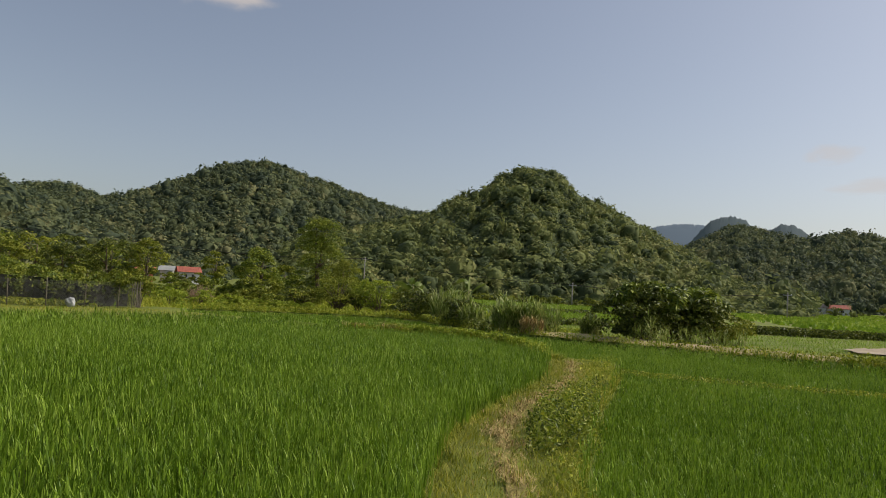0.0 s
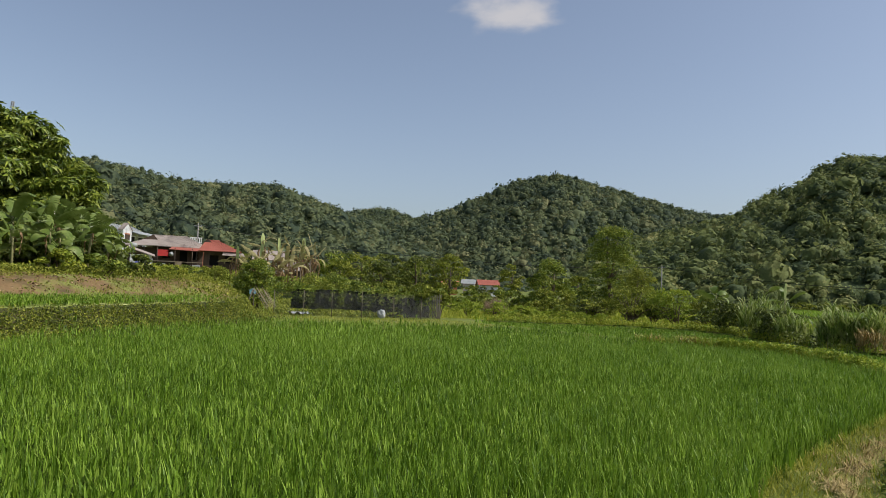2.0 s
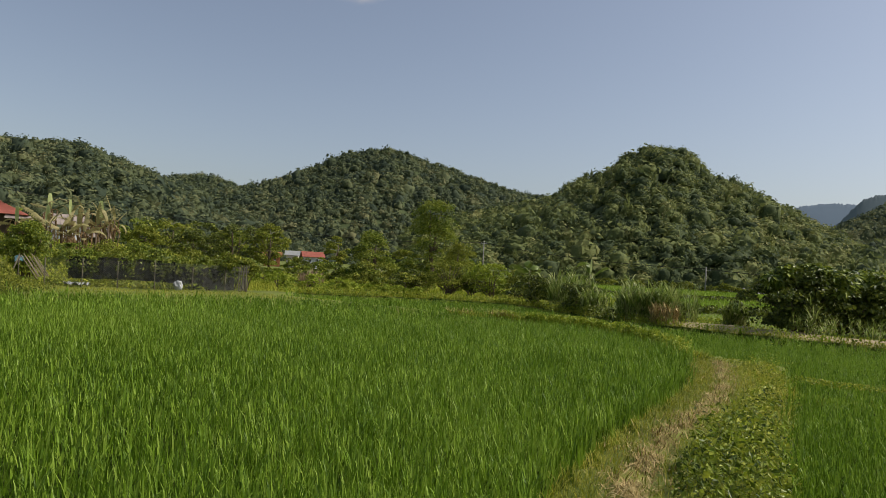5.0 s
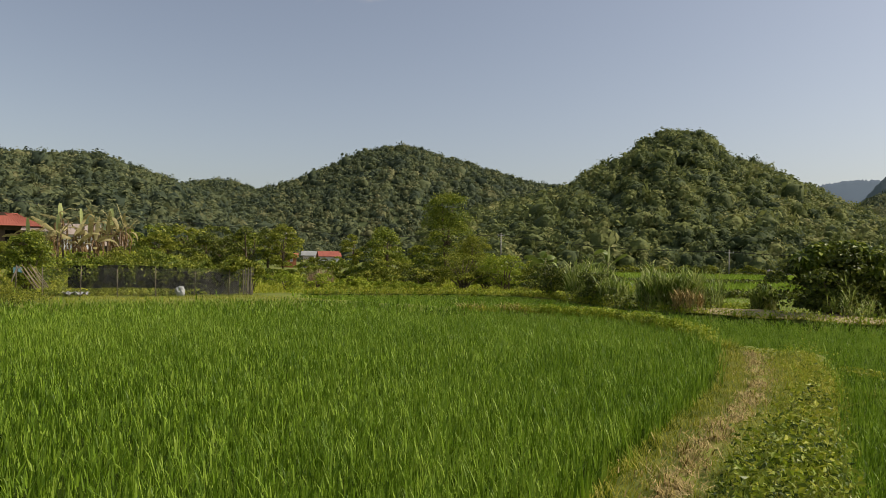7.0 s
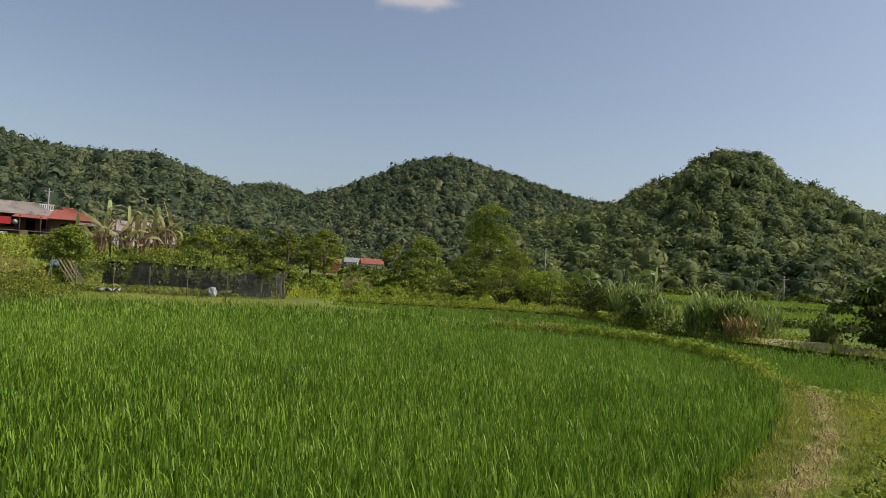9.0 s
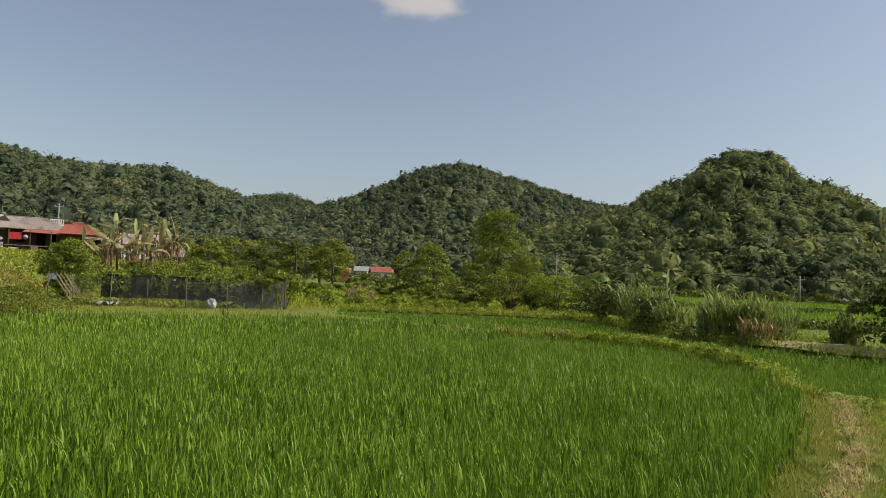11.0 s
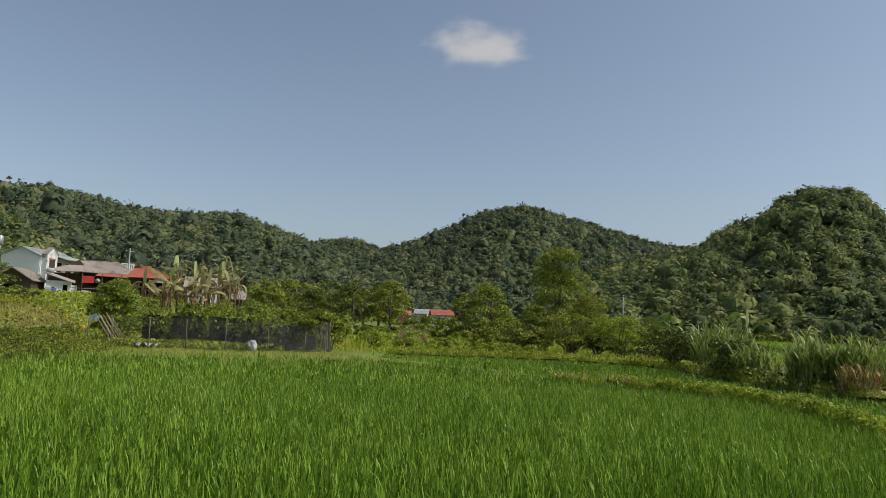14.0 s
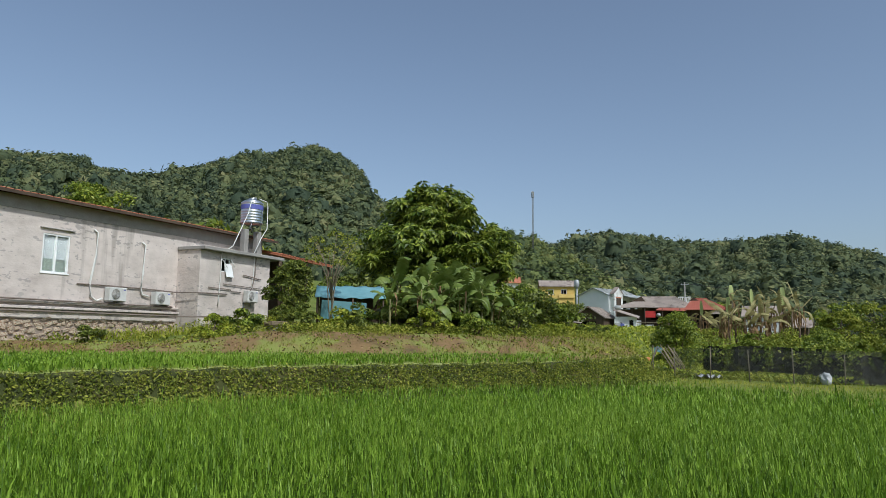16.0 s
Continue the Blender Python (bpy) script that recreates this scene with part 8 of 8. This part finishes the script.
for i in range(10):
    x, y = 16.0 + 2.2 * i, 112.0 + 3 * math.sin(i * 1.3)
    bush(x, y, 3.4, 2.2, 1.5, M_LEAF_DARK if i % 2 else M_LEAF_OLIVE, "far rounded shrub below the wooded hill", 16, 80, 0.26, 260 + i, "shrub", stems=2)
for i in range(14):
    x, y = 96.0 + 7.0 * i, 206.0 - 3.0 * i + 4 * math.sin(i * 2.2)
    bush(x, y, 7.0, 4.0, 2.4 + math.sin(i * 1.9), M_LEAF_OLIVE if i % 3 else M_LEAF_DARK, "far tree clump beside the plain's houses", 16, 70, 0.5, 280 + i, "shrub", stems=2)

# ---- garden fence and what lies by it ----
FENCE = [(-19.0, 28.7), (-17.7, 28.5), (-16.4, 28.9), (-15.2, 29.5), (-14.0, 30.2), (-12.9, 31.3), (-11.9, 32.4), (-11.2, 33.2)]
fence = thing("garden_fence", "wire mesh garden fence backed with black netting", "fence")
for i, (x, y) in enumerate(FENCE):
    h = 1.25 if i in (4, 6, 7) else random.uniform(0.95, 1.2)
    part("post", tube([(x, y, gz(x, y) - 0.3), (x + random.uniform(-0.05, 0.05), y, gz(x, y) + h)], [0.024, 0.018], 7), M_POST, fence)
for i in range(6):
    part("end_slat", box(0.035, 0.03, 1.12 + 0.1 * (i % 2), (-11.52 + 0.055 * i, 33.10 + 0.06 * i, gz(-11.2, 33.2)), turn=(0, 2 * (i % 3) - 2, 52)), M_POST, fence)
part("end_rail", box(0.46, 0.03, 0.04, (-11.38, 33.22, gz(-11.2, 33.2) + 0.9), turn=(0, 0, 47)), M_POST, fence)
for (x0, y0), (x1, y1) in zip(FENCE[1:-1], FENCE[2:]):
    n = max(6, int(math.hypot(x1 - x0, y1 - y0) / 0.09))
    a, c = Vector((x0, y0, gz(x0, y0) + 0.05)), Vector((x1, y1, gz(x1, y1) + 0.05))
    side = (c - a).cross(Vector((0, 0, 1))).normalized()
    hv, hf = [], []
    H, L = 1.1, (c - a).length
    for s in (-1, 1):
        for k in range(-int(H / 0.09), n + int(H / 0.09) + 1):
            p0, p1 = k * 0.09, k * 0.09 + s * H
            lo, hi = sorted((p0, p1))
            u0, u1 = max(0.0, lo), min(L, hi)
            if u1 <= u0:
                continue
            z0, z1 = ((u0 - p0) / (p1 - p0) * H, (u1 - p0) / (p1 - p0) * H)
            for (u, z) in ((u0, z0), (u1, z1)):
                q = a.lerp(c, u / L) + side * 0.004 * s
                hv += [(q.x, q.y, q.z + z - 0.005), (q.x, q.y, q.z + z + 0.005)]
            b0 = len(hv) - 4
            hf.append([b0, b0 + 2, b0 + 3, b0 + 1])
    part("wire_mesh", mesh_np("wire_mesh", np.array(hv), np.array(hf), M_WIRE), M_WIRE, fence)
NET = [(-18.0, 30.4), (-16.6, 30.7), (-15.2, 31.4), (-13.8, 31.5), (-12.7, 31.9), (-11.7, 33.0)]
for (x0, y0), (x1, y1) in zip(NET, NET[1:]):
    L = math.hypot(x1 - x0, y1 - y0)
    part("black_net", box(L, 0.02, 0.95, ((x0 + x1) / 2, (y0 + y1) / 2, gz((x0 + x1) / 2, (y0 + y1) / 2) + (0.30 if x0 < -14 else 0.06)), turn=(0, 0, math.degrees(math.atan2(y1 - y0, x1 - x0)))), M_NET, fence, "black shade netting")
over = strip_points(NET, 0.25, 2600)
over = over[waves(over[:, 0], over[:, 1], 1.5, 2.0) > -0.3]
lv, lf = leaves(np.c_[over, ground_z(over[:, 0], over[:, 1]) + rng.normal(size=len(over)) * 0.22 + 0.95], 0.11 * rng.uniform(0.6, 1.4, len(over)), np.array([0.2, -0.4, 0.6]), ratio=0.7)
solid("creeper", mesh_np("creeper", lv, lf, M_LEAF), "leafy green creeper hanging over the netting", "creeper", "stuff")
weeds("weeds", scattered([(-18.6, 28.9), (-14.2, 30.3), (-12.6, 31.8), (-13.6, 32.6), (-16.6, 31.2), (-18.6, 30.4)], 0.07, 1.0), 0.30, 0.14, M_WEED, "leafy vegetable bed behind the fence", "vegetables")
for i, (x, y, w, h) in enumerate([(-12.6, 32.5, 1.7, 1.55), (-13.9, 32.1, 1.6, 1.45), (-11.5, 33.7, 1.2, 1.5)]):
    bush(x, y, w, 0.7, h, M_LEAF_OLIVE, "climbing creeper heaped over the black netting", 22, 120, 0.15, 600 + i, "creeper", low=0.5, stems=4)
sack = thing("sack", "crumpled white plastic sack by the fence", "sack", at=(-13.3, 30.9, gz(-13.3, 30.9)))
b = bmesh.new()
bmesh.ops.create_icosphere(b, subdivisions=3, radius=0.17)
for v in b.verts:
    v.co = Vector((v.co.x * 1.25, v.co.y * 0.8, v.co.z * 1.3 + 0.18)) * (1 + 0.28 * noise.noise(v.co * 9))
part("bag", b, M_SACK, sack)
sheet = thing("plastic_sheet", "grey-blue plastic sheet lying in the garden", "sheet", at=(-16.9, 29.4, gz(-16.9, 29.4)))
sv = np.array([[-0.5 + i * 0.125, -0.25 + j * 0.1, 0.12 + 0.07 * math.sin(i * 1.7 + j * 2.1)] for j in range(6) for i in range(9)])
sf = np.array([[j * 9 + i, j * 9 + i + 1, (j + 1) * 9 + i + 1, (j + 1) * 9 + i] for j in range(5) for i in range(8)])
part("folds", mesh_np("folds", sv, sf, M_SACK, True), M_SACK, sheet)
bundle = thing("bamboo_stakes", "leaning bundle of dry bamboo stakes", "stakes", at=(-19.2, 29.9, gz(-19.2, 29.9)), turn=40)
for i in range(7):
    part("stake", tube([(0.085 * i + 0.30 + 0.03 * math.sin(i * 3), -0.2, -0.1), (-0.50 + 0.095 * i, 0.1, 1.15 + 0.08 * math.sin(i * 2))], [0.022, 0.017], 7), M_TWIG, bundle)
part("prop", tube([(-0.95, 0.0, -0.1), (-0.55, 0.15, 1.15)], 0.025, 7), M_POST, bundle)
part("prop", tube([(-1.05, 0.3, -0.1), (-0.5, 0.15, 1.1)], 0.022, 7), M_POST, bundle)
rag = thing("blue_rag", "pale blue cloth hung on the stakes", "cloth", at=(-19.9, 29.9, gz(-19.9, 29.9) + 1.0), turn=40)
rv = np.array([[-0.16 + i * 0.04, 0.04 * math.sin(i * 1.1 + j), 0.16 - j * 0.045 - 0.02 * abs(i - 4)] for j in range(6) for i in range(9)])
part("folds", mesh_np("folds", rv, sf, M_BLUETARP, True), M_BLUETARP, rag)
tub = thing("orange_tub", "orange plastic tub lying in the grass", "tub", at=(-20.4, 29.6, gz(-20.4, 29.6) - 0.12), turn=20)
part("bowl", tube([(0, 0, 0.0), (0, 0, 0.12), (0, 0, 0.28), (0, 0, 0.30), (0, 0, 0.1)], [0.18, 0.22, 0.28, 0.26, 0.2], 16, None, False), M_ORANGE, tub)

# ---- cloud ----
def cloud(name, az, dist, z, w, h, seed, dense, label):
    """A small fair-weather cloud: a billowing sheet, thick in the middle and frayed at its rim."""
    m = bpy.data.materials.new("cloud")
    m.use_nodes = True
    n, l = m.node_tree.nodes, m.node_tree.links
    n.remove(n["Principled BSDF"])
    co = n.new("ShaderNodeTexCoord")
    mp = n.new("ShaderNodeMapping")
    mp.inputs["Location"].default_value = (seed, 0, 0)
    l.new(co.outputs["Object"], mp.inputs[0])
    ns = n.new("ShaderNodeTexNoise")
    ns.inputs["Scale"].default_value, ns.inputs["Detail"].default_value = 1.5, 7.0
    l.new(mp.outputs[0], ns.inputs[0])
    gr = n.new("ShaderNodeTexGradient")
    gr.gradient_type = "SPHERICAL"
    l.new(co.outputs["Object"], gr.inputs[0])
    ad = n.new("ShaderNodeMath")
    ad.operation = "ADD"
    l.new(ns.outputs["Fac"], ad.inputs[0])
    l.new(gr.outputs["Fac"], ad.inputs[1])
    mr = n.new("ShaderNodeMapRange")
    mr.interpolation_type = "SMOOTHSTEP"
    mr.inputs[1].default_value, mr.inputs[2].default_value, mr.inputs[4].default_value = 0.66, 1.25, dense
    l.new(ad.outputs[0], mr.inputs[0])
    em = n.new("ShaderNodeEmission")
    em.inputs[0].default_value, em.inputs[1].default_value = (1.0, 0.94, 0.90, 1), 0.62
    tp = n.new("ShaderNodeBsdfTransparent")
    ms = n.new("ShaderNodeMixShader")
    l.new(mr.outputs[0], ms.inputs[0])
    l.new(tp.outputs[0], ms.inputs[1])
    l.new(em.outputs[0], ms.inputs[2])
    l.new(ms.outputs[0], n["Material Output"].inputs[0])
    k = 16
    v = np.array([[-1 + 2 * i / k, -0.25 * math.cos(math.pi * (i / k - 0.5)) * math.cos(math.pi * (j / k - 0.5)), -1 + 2 * j / k] for j in range(k + 1) for i in range(k + 1)])
    f = np.array([[j * (k + 1) + i, j * (k + 1) + i + 1, (j + 1) * (k + 1) + i + 1, (j + 1) * (k + 1) + i] for j in range(k) for i in range(k)])
    ob = new(name, mesh_np(name, v, f, m, True))
    ob.matrix_world = pose(-math.sin(radians(az)) * dist, math.cos(radians(az)) * dist, z, 20, 0, az) @ Matrix.Diagonal((w / 2, w / 2, h / 2, 1))
    ob.visible_shadow = False
    return tagged(ob, label, "cloud", kind="structure")


cloud("backdrop_cloud", 15.0, 2500, 1040, 500, 240, 3.3, 0.85, "small white cloud in the hazy blue sky")
cloud("backdrop_cloud", -34.2, 2900, 590, 260, 110, 8.1, 0.45, "faint thin cloud low over the far hills")
cloud("backdrop_cloud", -36.5, 2900, 465, 380, 90, 5.4, 0.45, "faint flat cloud low over the far hills")
